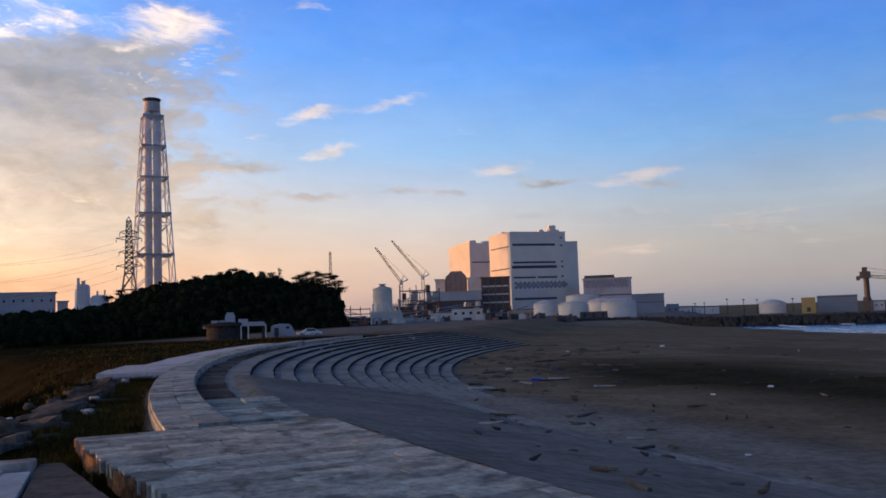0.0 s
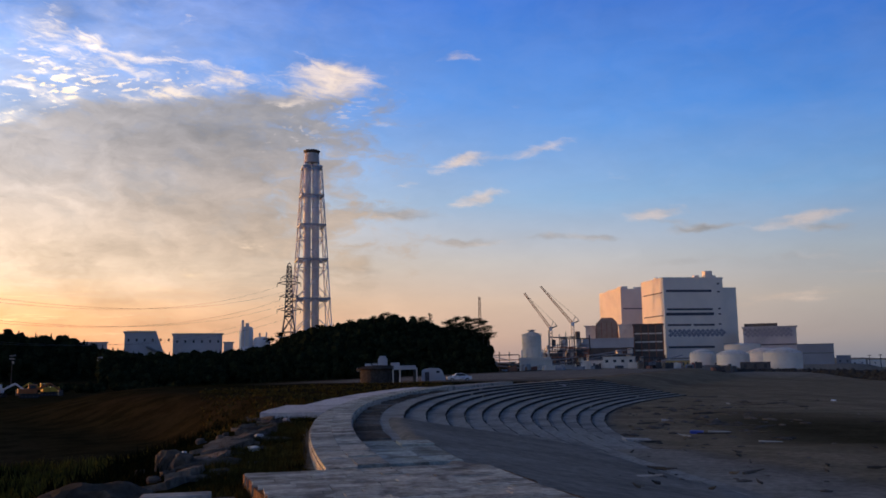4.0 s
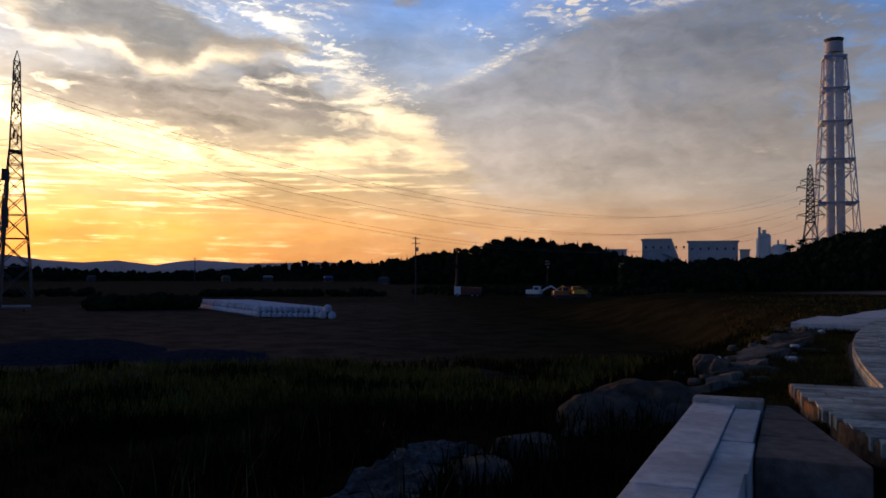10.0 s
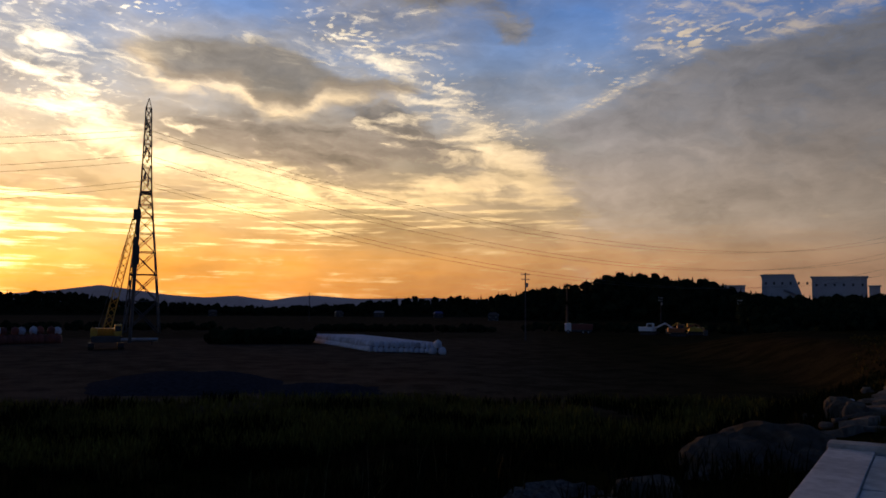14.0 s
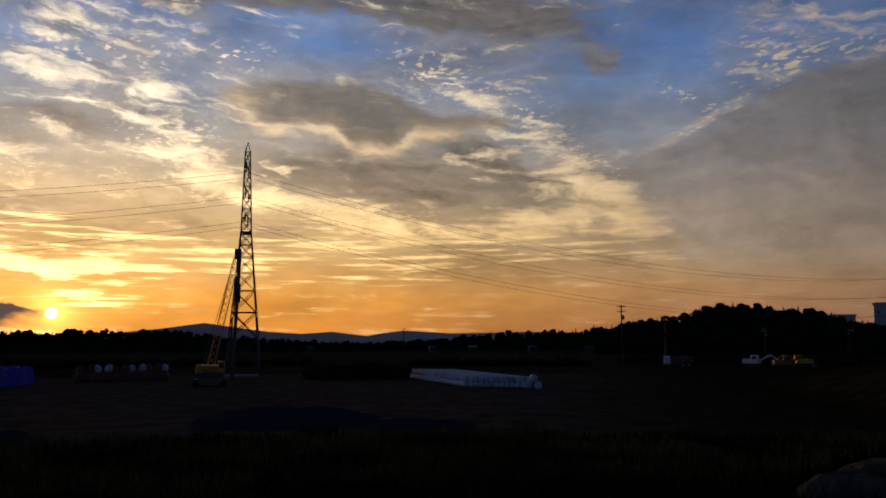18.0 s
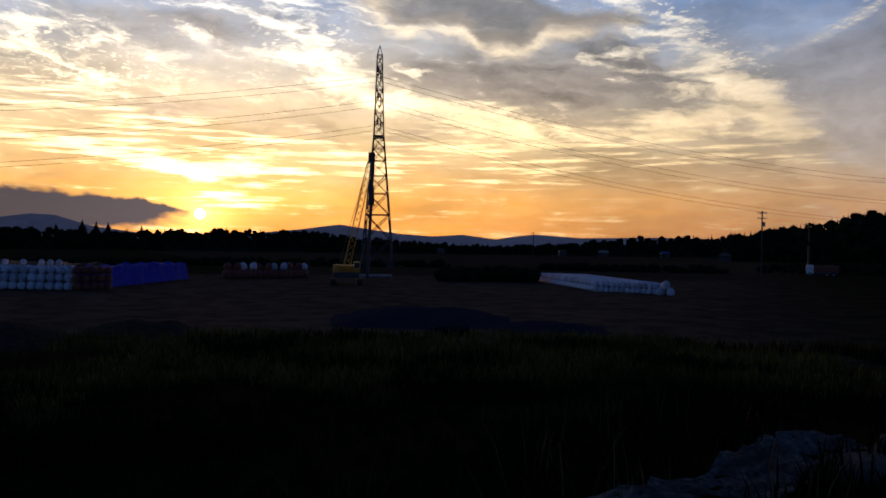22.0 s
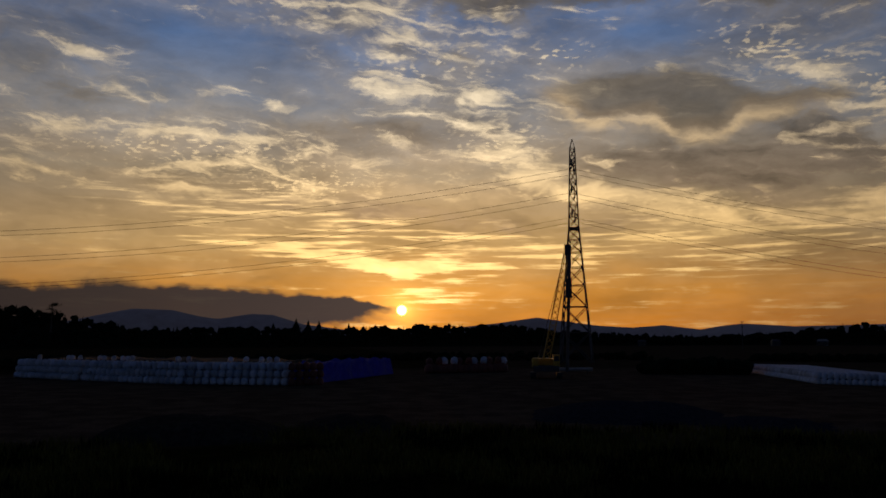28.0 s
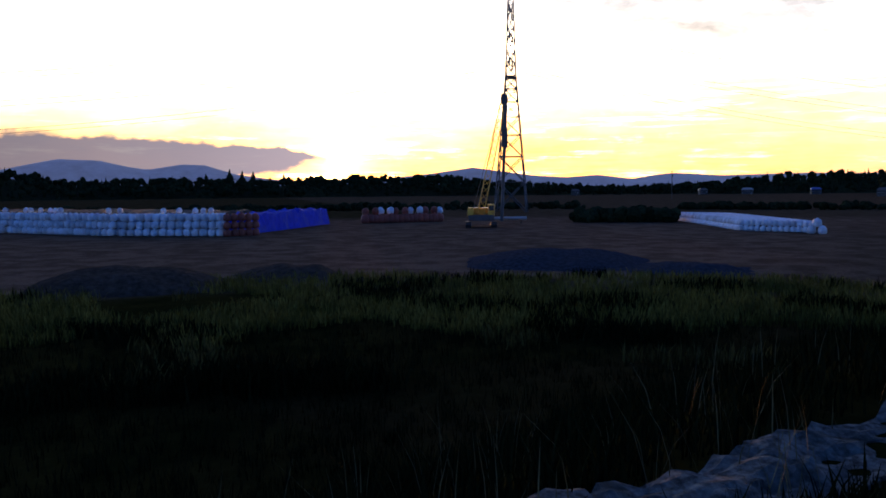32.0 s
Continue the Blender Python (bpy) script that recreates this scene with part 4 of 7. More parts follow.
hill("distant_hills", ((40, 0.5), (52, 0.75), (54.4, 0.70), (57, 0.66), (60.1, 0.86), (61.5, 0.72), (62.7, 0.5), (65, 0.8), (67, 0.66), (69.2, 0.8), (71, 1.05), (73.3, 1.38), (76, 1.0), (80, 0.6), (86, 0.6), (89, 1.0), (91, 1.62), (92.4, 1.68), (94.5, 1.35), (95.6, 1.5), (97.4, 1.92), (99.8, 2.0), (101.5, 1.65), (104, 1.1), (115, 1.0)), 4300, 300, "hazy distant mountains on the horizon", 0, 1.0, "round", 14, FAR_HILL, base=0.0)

# ---- boiler houses in detail ----


def facing(az0, az1, d):
    """Left corner, turn and width of a wall seen between two bearings at one distance."""
    a, b = polar(az0, d), polar(az1, d)
    v = b - a
    return a, math.degrees(math.atan2(v.y, v.x)), v.length


def front_boxes(s, rows, mat, name):
    for x0, x1, z0, z1 in rows:
        bm = shape()
        box(bm, x0, x1, -0.25, 0.05, z0, z1)
        part(name, bm, mat, s)


def lev(el, d=700):
    return high(el, d) - PLANT_Z


front_boxes(boiler, [(2, 41, lev(4.55), lev(4.40)), (2, 41, lev(3.33), lev(3.20)), (1, 42, lev(3.05), lev(2.86)), (2, 22, lev(2.30), lev(2.18)), (24, 42, lev(2.30), lev(2.18)), (2, 41, lev(0.86), lev(0.72))], BAND, "louvre_band")
front_boxes(boiler, [(46, 48, lev(e) - 0.6, lev(e) + 0.6) for e in (4.95, 4.42, 3.30, 2.95, 2.28)], GLASS, "window")
for e0 in (4.35, 2.85):
    bm = shape()
    box(bm, -0.2, 0.05, 3, 42, lev(e0), lev(e0) + 0.9)
    part("louvre_band", bm, BAND, boiler)
for x0, x1, y0, y1, h in ((30, 34, 6, 10, 3.2), (38, 44, 3, 9, 6.5), (43, 47, 3, 8, 2.8), (2, 5, 20, 24, 2.6), (-0.3, 51.3, -0.3, 0.2, 0.9), (-0.3, 0.2, 0.3, 46.2, 0.9)):
    bm = shape()
    box(bm, x0, x1, y0, y1, BH - 0.2, BH + h)
    part("roof_plant" if h > 1 else "parapet", bm, CLAD, boiler)


def checker(s, x0, x1, z, pitch, rows, y=-0.18):
    """A band of diamond panels on a wall."""
    bm = shape()
    h = pitch * 0.46
    lo = [bm.verts.new(v) for v in ((-h, 0, 0), (0, 0, -h * 0.85), (h, 0, 0), (0, 0, h * 0.85))]
    hi = [bm.verts.new((v.co.x, 0.3, v.co.z)) for v in lo]
    bm.faces.new(lo)
    for k in range(4):
        bm.faces.new((lo[(k + 1) % 4], lo[k], hi[k], hi[(k + 1) % 4]))
    first = part("diamond_panel", bm, CHECK, s)
    first.location = (x0 + h, y, z)
    n = int((x1 - x0) / pitch)
    for row in range(rows):
        for k in range(n):
            if row or k:
                o = new("diamond_panel", first.data)
                o.parent = s
                o.location = (x0 + h + pitch * (k + 0.5 * (row % 2)), y, z - row * pitch * 0.44)


checker(boiler, 2, 50, lev(1.86), 4.0, 3)
bm = shape()
box(bm, 51, 64, 3, 30, 0, lev(4.62, 715))
part("side_block", bm, CLAD, boiler)
front_boxes(boiler_far, [(3, 12, 33, 34.5), (2, 30, 52, 53)], BAND, "louvre_band")
for x0, x1, y0, y1, h in ((4, 10, 8, 20, 3.0), (16, 22, 4, 9, 2.0), (-0.3, 0.2, 0, 36, 1.0)):
    bm = shape()
    box(bm, x0, x1, y0, y1, BH2 - 0.2, BH2 + h)
    part("roof_plant", bm, CLAD, boiler_far)


def hall(name, az0, az1, d, el1, mat, label, category, depth=25.0, z0=None, windows=0, roof=0.0, wz=(0.45, 0.6), wmat=None, doors=0, bands=()):
    """A building that faces the camera between two bearings, with its windows, doors and eaves."""
    z0 = PLANT_Z if z0 is None else z0
    a, turn, w = facing(az0, az1, d)
    H = high(el1, d) - z0
    s = thing(name, Matrix.Translation((a.x, a.y, z0)) @ pose(0, 0, 0, 0, 0, turn), label, category)
    bm = shape()
    box(bm, 0, w, 0, depth, -1.0, H)
    part("wall", bm, mat, s)
    bm = shape()
    e = max(0.15, H * 0.03)
    box(bm, -e, w + e, -e, depth + e, H, H + e)
    if roof:
        prism_roof = [(-e, H + e), (w + e, H + e), (w * 0.5, H + e + roof)]
        lo = [bm.verts.new((x, -e, z)) for x, z in prism_roof]
        hi = [bm.verts.new((x, depth + e, z)) for x, z in prism_roof]
        bm.faces.new(lo)
        bm.faces.new(hi[::-1])
        for k in range(3):
            bm.faces.new((lo[k], hi[k], hi[(k + 1) % 3], lo[(k + 1) % 3]))
    part("roof", bm, mat if not roof else STEEL, s)
    for k in range(windows):
        x = w * (k + 0.5) / windows
        ww = min(1.2, w / windows * 0.4)
        bm = shape()
        box(bm, x - ww / 2, x + ww / 2, -0.08, 0.05, H * wz[0], H * wz[1])
        part("window", bm, wmat or GLASS, s)
    for k in range(doors):
        x = w * (k + 0.7) / (doors + 0.4)
        bm = shape()
        box(bm, x - 1.2, x + 1.2, -0.1, 0.05, 0, min(3.0, H * 0.6))
        part("door", bm, DARK_STEEL, s)
    for z in bands:
        bm = shape()
        box(bm, 0.3, w - 0.3, -0.12, 0.05, H * z, H * z + max(0.3, H * 0.035))
        part("louvre_band", bm, BAND, s)
    return s, w, H


def round_tank(name, az0, az1, d, el_side, el_top, label, z0=None, mat=None, group=""):
    z0 = PLANT_Z if z0 is None else z0
    a, b = polar(az0, d), polar(az1, d)
    r = (b - a).length / 2
    c = (a + b) / 2
    s = thing(name, Matrix.Translation((c.x, c.y, z0)), label, "storage tank", group)
    h, t = high(el_side, d) - z0, high(el_top, d) - z0
    bm = shape()
    lathe(bm, [(r, -0.5), (r, h)], 40)
    part("shell", bm, mat or TANK, s, smooth=False)
    bm = shape()
    lathe(bm, [(r * 1.02, h), (r * 0.8, h + (t - h) * 0.5), (r * 0.4, h + (t - h) * 0.88), (0.3, t)], 40)
    part("roof", bm, mat or TANK, s)
    bm = shape()
    for k in range(20):
        a0, a1 = 2 * math.pi * k / 20, 2 * math.pi * (k + 1) / 20
        p, q = Vector((r * 1.01 * math.cos(a0), r * 1.01 * math.sin(a0), h + 1.1)), Vector((r * 1.01 * math.cos(a1), r * 1.01 * math.sin(a1), h + 1.1))
        beam(bm, p, q, 0.05)
        beam(bm, p - Vector((0, 0, 1.1)), p, 0.05)
    part("railing", bm, STEEL, s)
    return s, r, h


# ---- the power station's lower buildings ----
s, w, H = hall("annex", -9.50, -12.65, 690, 1.92, SHED_CLAD, "long blue-grey annex with a patterned band beside the boiler house", "building", 40, bands=(0.52,))
check_top = H - 1.6
checker(s, 0.3, w - 2.5, check_top, 3.4, 4, -0.16)
bm = shape()
box(bm, 1, w * 0.66, 6, 30, H, H + 3.4)
part("roof_plant", bm, DUCT, s)
hall("annex", -12.62, -14.70, 640, 0.80, GREY_CLAD, "low dark blue-grey annex at the plant's end", "building", 30, bands=(0.55,))
hall("turbine_hall", 0.48, -2.66, 600, 1.42, SHED_CLAD, "long pale turbine hall in front of the boiler houses", "building", 30, bands=(0.66,), windows=8, wz=(0.38, 0.5))
hall("hoist_house", 0.44, -0.40, 645, 2.25, CREAM, "tall cream hoist house lit by the low sun", "building", 16)
hall("hoist_house", -1.75, -2.70, 640, 2.30, CREAM, "cream boiler annex lit by the low sun", "building", 16)
hall("machine_shed", 1.6, -2.66, 560, 0.80, DUCT, "dark brown open machine shed below the turbine hall", "shed", 14, windows=14, wz=(0.15, 0.8), wmat=BAND)
hall("machine_shed", 4.2, 1.6, 520, 0.55, DUCT, "dark brown machine shed among pipe racks", "shed", 14, windows=8, wz=(0.2, 0.8), wmat=BAND)
s, w, H = hall("filter_house", -2.69, -4.55, 610, 2.28, DUCT, "grey slatted filter house beside the boiler house", "building", 26)
for k in range(6):
    bm = shape()
    box(bm, 0.6, w - 0.6, -0.5, 0.05, H * (0.38 + 0.1 * k), H * (0.38 + 0.1 * k) + 1.0)
    part("slat", bm, DUCT if k % 2 else CREAM, s)
for k in range(5):
    bm = shape()
    box(bm, w * k / 4 - 0.3, w * k / 4 + 0.3, -0.7, 0.05, 0, H)
    part("column", bm, RED_STEEL, s)
a, turn, w = facing(-0.20, -1.70, 640)
s = thing("duct_hood", Matrix.Translation((a.x, a.y, PLANT_Z)) @ pose(0, 0, 0, 0, 0, turn), "large dark rounded duct hood above the turbine hall", "duct")
H = high(2.83, 640) - PLANT_Z
bm = shape()
prof = [(0, 0), (w, 0), (w, H * 0.80), (w * 0.93, H * 0.92), (w * 0.75, H), (w * 0.3, H), (w * 0.08, H * 0.90), (0, H * 0.76)]
lo, hi = [bm.verts.new((x, 0, z)) for x, z in prof], [bm.verts.new((x, 18, z)) for x, z in prof]
bm.faces.new(lo)
bm.faces.new(hi[::-1])
for k in range(len(prof)):
    n = (k + 1) % len(prof)
    bm.faces.new((lo[n], lo[k], hi[k], hi[n]))
part("hood", bm, material("tan_ducting", (0.36, 0.27, 0.20), 0.7, grain=0.2, size=0.3, stain=(0.16, 0.12, 0.09), stains=0.5, stain_size=0.15), s)
for k in range(5):
    bm = shape()
    box(bm, w * (0.05 + 0.9 * k / 4) - 0.2, w * (0.05 + 0.9 * k / 4) + 0.2, -0.4, 0.02, H * 0.55, H * 0.9)
    part("rib", bm, RED_STEEL, s)
hall("service_building", 4.76, 2.72, 330, 0.09, CREAM, "plain white service building behind the beach", "building", 12, z0=1.8)
hall("service_building", -0.60, -2.66, 345, 0.22, CREAM, "white service building with small dark windows", "building", 14, z0=1.8, windows=4, wz=(0.68, 0.84))
hall("low_building", 0.75, -0.60, 360, 0.0, CREAM, "low pale building between service buildings", "building", 8, z0=1.8, windows=3, wz=(0.3, 0.6))
hall("guard_house", -4.62, -6.12, 370, -0.07, OCHRE, "small cream and ochre house with a row of windows", "building", 8, z0=1.8, windows=6, wz=(0.55, 0.85), roof=0.7)
s, w, H = hall("open_shed", 2.6, 1.25, 335, -0.28, STEEL, "open grey steel shed with posts", "shed", 8, z0=1.8, doors=3)
hall("low_building", 1.2, -0.1, 350, -0.45, RED_STEEL, "long low rusty-roofed shed", "shed", 8, z0=1.8, windows=5, wz=(0.2, 0.6))
# tower with a drum on top
s, r, h = round_tank("water_tower", 4.70, 3.40, 400, 1.70, 2.00, "white round water tower with a flat lid on a columned base", z0=1.8, mat=CREAM)
a, turn, w = facing(4.90, 2.80, 392)
bm = shape()
box(bm, 0, w, 0, 14, 0, high(0.30, 392) - 1.8)
o = part("base_block", bm, CREAM)
o.parent = s
o.matrix_parent_inverse = s.matrix_world.inverted()
o.matrix_basis = Matrix.Translation((a.x, a.y, 1.8)) @ pose(0, 0, 0, 0, 0, turn)
for k in range(6):
    bm = shape()
    x = w * (k + 0.5) / 6
    box(bm, x - 0.35, x + 0.35, -0.12, 0.3, high(0.30, 392) - 1.8, high(0.80, 392) - 1.8)
    o2 = part("column", bm, CREAM)
    o2.parent = s
    o2.matrix_parent_inverse = s.matrix_world.inverted()
    o2.matrix_basis = Matrix.Translation((a.x, a.y, 1.8)) @ pose(0, 0, 0, 0, 0, turn)
bm = shape()
lathe(bm, [(1.3, high(2.00, 400) - 2.2), (1.3, high(2.00, 400) - 1.4), (2.0, high(2.00, 400) - 1.3), (1.8, high(2.00, 400) - 0.9)], 24)
part("lid", bm, STEEL, s)
for az0, az1, d, e0, e1, lab in ((-6.14, -7.68, 430, 0.33, 0.63, "cream storage tank behind the beach"), (-7.78, -9.80, 420, 0.25, 0.56, "white storage tank with a shallow domed roof"), (-9.70, -11.6, 470, 0.35, 0.66, "white storage tank partly behind another"), (-10.6, -12.90, 410, 0.30, 0.64, "large white storage tank at the shore"), (-8.3, -10.5, 520, 0.85, 0.95, "flat-roofed white tank behind the shore tanks")):
    round_tank("storage_tank", az0, az1, d, e0, e1, lab, z0=1.8, group="tanks by the shore")
hall("pump_house", -6.3, -8.0, 395, -0.42, DARK_STEEL, "low dark pump house before the tanks", "shed", 6, z0=1.8)
hall("pump_house", -9.2, -11.0, 392, -0.25, DARK_STEEL, "dark open pump house before the tanks", "shed", 6, z0=1.8, windows=3, wz=(0.3, 0.8))


def pipe_rack(az0, az1, d, el1, seed, label):
    """A steel frame crowded with pipes and vessels."""
    rng = random.Random(seed)
    a, turn, w = facing(az0, az1, d)
    H = high(el1, d) - 2.0
    s = thing("pipe_rack", Matrix.Translation((a.x, a.y, 2.0)) @ pose(0, 0, 0, 0, 0, turn), label, "steel structure")
    n = max(3, int(w / 5))
    for k in range(n + 1):
        for y in (0, 5):
            bm = shape()
            beam(bm, (w * k / n, y, -0.5), (w * k / n, y, H * rng.uniform(0.6, 1.0)), 0.3)
            part("post", bm, DARK_STEEL if k % 2 else STEEL, s)
    for z in (0.3, 0.55, 0.8):
        bm = shape()
        box(bm, 0, w, -0.2, 5.2, H * z - 0.25, H * z + 0.25)
        part("deck", bm, RED_STEEL if z == 0.55 else DARK_STEEL, s)
    for k in range(n):
        bm = shape()
        x, r, h = w * rng.uniform(0.05, 0.9), rng.uniform(0.9, 1.9), rng.uniform(0.16, 0.26) * H
        lathe(bm, [(r * 0.7, 0), (r, 0.4), (r, h), (r * 0.7, h + 0.5)], 12, (x, 2.5, rng.choice((0.0, H * 0.3, H * 0.55, H * 0.8))))
        part("vessel", bm, rng.choice((SHED_CLAD, STEEL, DUCT, CREAM)), s)
        bm = shape()
        x, z = w * rng.uniform(0.0, 0.8), H * rng.choice((0.0, 0.32, 0.57))
        box(bm, x, x + w * rng.uniform(0.1, 0.25), 0.5, 4.5, z, z + H * rng.uniform(0.1, 0.24))
        part("cabin", bm, rng.choice((DUCT, DARK_STEEL, SHED_CLAD, RED_STEEL)), s)
    for k in range(4):
        bm = shape()
        z = H * rng.uniform(0.2, 0.8)
        beam(bm, (0, -0.5, z), (w * rng.uniform(0.5, 1), -0.5, z + rng.uniform(-3, 3)), 0.25, 8)
        part("pipe", bm, STEEL, s)
    return s


pipe_rack(3.2, 0.4, 470, 1.0, 1, "rusty steel pipe racks with vessels")
pipe_rack(2.9, 1.2, 500, 2.15, 2, "tall steel frame crowded with pale vessels")
pipe_rack(0.3, -2.7, 440, 0.65, 3, "dark steel pipe rack before the turbine hall")
pipe_rack(-2.6, -4.6, 450, 0.35, 4, "dark steel frame under the filter house")
pipe_rack(2.2, 0.2, 520, 2.0, 6, "tall brown steel frame with vessels below the cranes")
pipe_rack(-4.4, -6.2, 440, 0.25, 7, "low dark pipe rack before the boiler house")
pipe_rack(6.9, 4.9, 480, 0.75, 5, "low conveyor frames beside the wooded hill")


def lattice_bar(bm, a, b, w0, w1, panels, r):
    """A square lattice boom from a to b."""
    a, b = Vector(a), Vector(b)
    q = (b - a).to_track_quat("Z", "Y").to_matrix()
    ux, uy = q.col[0], q.col[1]

    def c(k, t):
        w = w0 + (w1 - w0) * t
        return a + (b - a) * t + ux * ((-w, w, w, -w)[k]) + uy * ((-w, -w, w, w)[k])
    for k in range(4):
        beam(bm, c(k, 0), c(k, 1), r)
        for i in range(panels):
            beam(bm, c((k + i) % 4, i / panels), c((k + i + 1) % 4, (i + 1) / panels), r * 0.6)


def site_crane(az_b, el_b, az_t, el_t, d, label):
    """A luffing crane over the plant."""
    foot, tip = polar(az_b, d, high(el_b, d)), polar(az_t, d, high(el_t, d))
    s = thing("luffing_crane", Matrix.Translation((foot.x, foot.y, 2.0)), label, "crane", "cranes over the plant")
    o = Vector((foot.x, foot.y, 2.0))
    bm = shape()
    lattice_bar(bm, (0, 0, -0.5), foot - o, 0.9, 0.9, 12, 0.17)
    part("mast", bm, STEEL, s)
    bm = shape()
    lattice_bar(bm, foot - o, tip - o, 0.7, 0.4, 16, 0.15)
    part("boom", bm, RED_STEEL, s, "reddish lattice boom")
    right = (polar(az_b - 0.45, d, foot.z + 1.6) - o)
    bm = shape()
    beam(bm, foot - o, right, 0.35)
    beam(bm, foot - o, polar(az_b - 0.2, d, foot.z + 4.5) - o, 0.2)
    beam(bm, polar(az_b - 0.2, d, foot.z + 4.5) - o, right, 0.12)
    part("counter_jib", bm, STEEL, s)
    bm = shape()
    p = foot - o
    box(bm, p.x - 1.0, p.x + 1.0, p.y - 1.0, p.y + 1.0, p.z - 1.6, p.z + 0.6)
    part("cab", bm, WHITE_STEEL, s)
    bm = shape()
    beam(bm, polar(az_b - 0.2, d, foot.z + 4.5) - o, tip - o, 0.07)
    part("stay", bm, DARK_STEEL, s)


site_crane(2.76, 2.2, 4.45, 4.62, 540, "tall crane with a reddish lattice boom over the plant")
site_crane(1.29, 2.5, 3.33, 5.05, 540, "taller crane with a reddish lattice boom over the plant")
s = thing("lattice_mast", Matrix.Translation(polar(7.5, 380, 1.5)), "thin steel lattice mast behind the wooded hill", "mast")
bm = shape()
lattice_bar(bm, (0, 0, -0.5), (0, 0, high(4.42, 380) - 1.5), 0.8, 0.35, 16, 0.12)
part("mast_frame", bm, RED_STEEL, s)

# ---- sheds and silos beyond the woods ----
for az0, az1, d, e1, lab in ((30.6, 27.7, 620, 2.36, "large white shed with a sloping end and conveyor"), (27.68, 24.6, 610, 2.22, "large white shed with a row of small vents")):
    s, w, H = hall("coal_shed", az0, az1, d, e1 - 0.12, SHED_CLAD, lab, "shed", 30, z0=1.0, windows=6, wz=(0.80, 0.86))
    if az0 > 30:
        for o in s.children:
            if o.name.startswith("wall"):
                for v in o.data.vertices:
                    if v.co.x > w * 0.5 and v.co.z > 1:
                        v.co.x = w * 0.66
                    if v.co.x > w * 0.5 and v.co.z <= 1:
                        v.co.x = w * 1.02
            if o.name.startswith("roof"):
                for v in o.data.vertices:
                    v.co.x = min(v.co.x, w * 0.66)
        bm = shape()
        beam(bm, (w * 0.45, -1.5, H * 0.68), (w * 1.02, -1.5, H * 0.40), 0.9)
        part("conveyor", bm, STEEL, s)
        for k in range(12):
            bm = shape()
            box(bm, w * (0.05 + 0.05 * k), w * (0.05 + 0.05 * k) + 0.8, 1, 3, H, H + 1.4)
            part("roof_vent", bm, DARK_STEEL, s)
hall("small_shed", 24.5, 23.9, 600, 1.55, SHED_CLAD, "small white shed beside a silo", "shed", 10, z0=1.0)
hall("small_shed", 33.6, 31.6, 640, 1.6, SHED_CLAD, "low white shed on the wooded hill", "shed", 12, z0=1.0, windows=5)
hall("small_shed", 20.95, 20.3, 600, 1.85, SHED_CLAD, "small white building by the stack's foot", "shed", 10, z0=1.0)
s = thing("cement_silo", Matrix.Translation(polar(22.9, 590, 1.0)) @ pose(0, 0, 0, 0, 0, 22.9), "white twin silo with a stair tower", "silo")
for name, x, r, e in (("silo_shell", -1.8, 4.6, 2.62), ("silo_shell", 8.5, 5.6, 1.92)):
    bm = shape()
    lathe(bm, [(r, -0.5), (r, high(e, 590) - 3.0), (r * 0.8, high(e, 590) - 1.6), (r * 0.3, high(e, 590) - 1.0)], 28, (x, 0, 0))
    part(name, bm, WHITE_STEEL, s)
for x0, x1, e in ((-5.0, -3.4, 2.98), (-2.4, 0.0, 2.80), (6.5, 7.6, 2.15), (11.0, 11.9, 2.2)):
    bm = shape()
    box(bm, x0, x1, -5.2, -2.6, high(1.2, 590), high(e, 590) - 1.0)
    part("stair_tower", bm, CLAD, s)

# ---- harbour and breakwater ----
rng = random.Random(5)


def stone_mesh(seed, w=1.0, flat=0.7):
    r = random.Random(seed)
    bm = shape()
    bmesh.ops.create_icosphere(bm, subdivisions=2, radius=1.0)
    off = Vector((r.uniform(0, 50), r.uniform(0, 50), r.uniform(0, 50)))
    for v in bm.verts:
        n = noise.noise(v.co * 0.9 + off) * 0.5 + noise.noise(v.co * 2.5 + off) * 0.22
        v.co = v.co * (1.0 + n)
        for k in range(3):
            v.co[k] = max(-0.82, min(0.82, v.co[k]))
        v.co.z *= flat
    return bm


LINE = [(20, 392), (52, 345), (84, 262), (118, 238), (200, 224), (360, 200), (700, 150)]
bm = shape()
lo, hi = [], []
for x, y in LINE:
    lo.append((x, y))
    hi.append((x + 6, y + 14))
prism(bm, lo + hi[::-1], -3.0, 2.6)
tagged(part("breakwater", bm, RISER), "dark concrete breakwater along the harbour", "breakwater", kind="structure")
bases = [stone_mesh(100 + k) for k in range(5)]
meshes = []
for b in bases:
    me = bpy.data.meshes.new("armour_stone")
    b.to_mesh(me)
    b.free()
    me.materials.append(ROCK)
    meshes.append(me)
verts, faces = [], []
for (x0, y0), (x1, y1) in zip(LINE, LINE[1:]):
    n = int(math.hypot(x1 - x0, y1 - y0) / 1.3)
    for k in range(n):
        t = k / n
        for row in range(3):
            me = rng.choice(meshes)
            m = Matrix.Translation((x0 + (x1 - x0) * t + rng.uniform(-0.6, 0.6), y0 + (y1 - y0) * t - 0.6 - row * 1.1, 2.2 - row * 0.9)) @ Euler((rng.uniform(0, 6), rng.uniform(0, 6), rng.uniform(0, 6))).to_matrix().to_4x4() @ Matrix.Scale(rng.uniform(0.7, 1.4), 4)
            b = len(verts)
            verts += [tuple(m @ v.co) for v in me.vertices]
            faces += [tuple(b + i for i in p.vertices) for p in me.polygons]
me = bpy.data.meshes.new("armour_stones")
me.from_pydata(verts, [], faces)
me.materials.append(RISER)
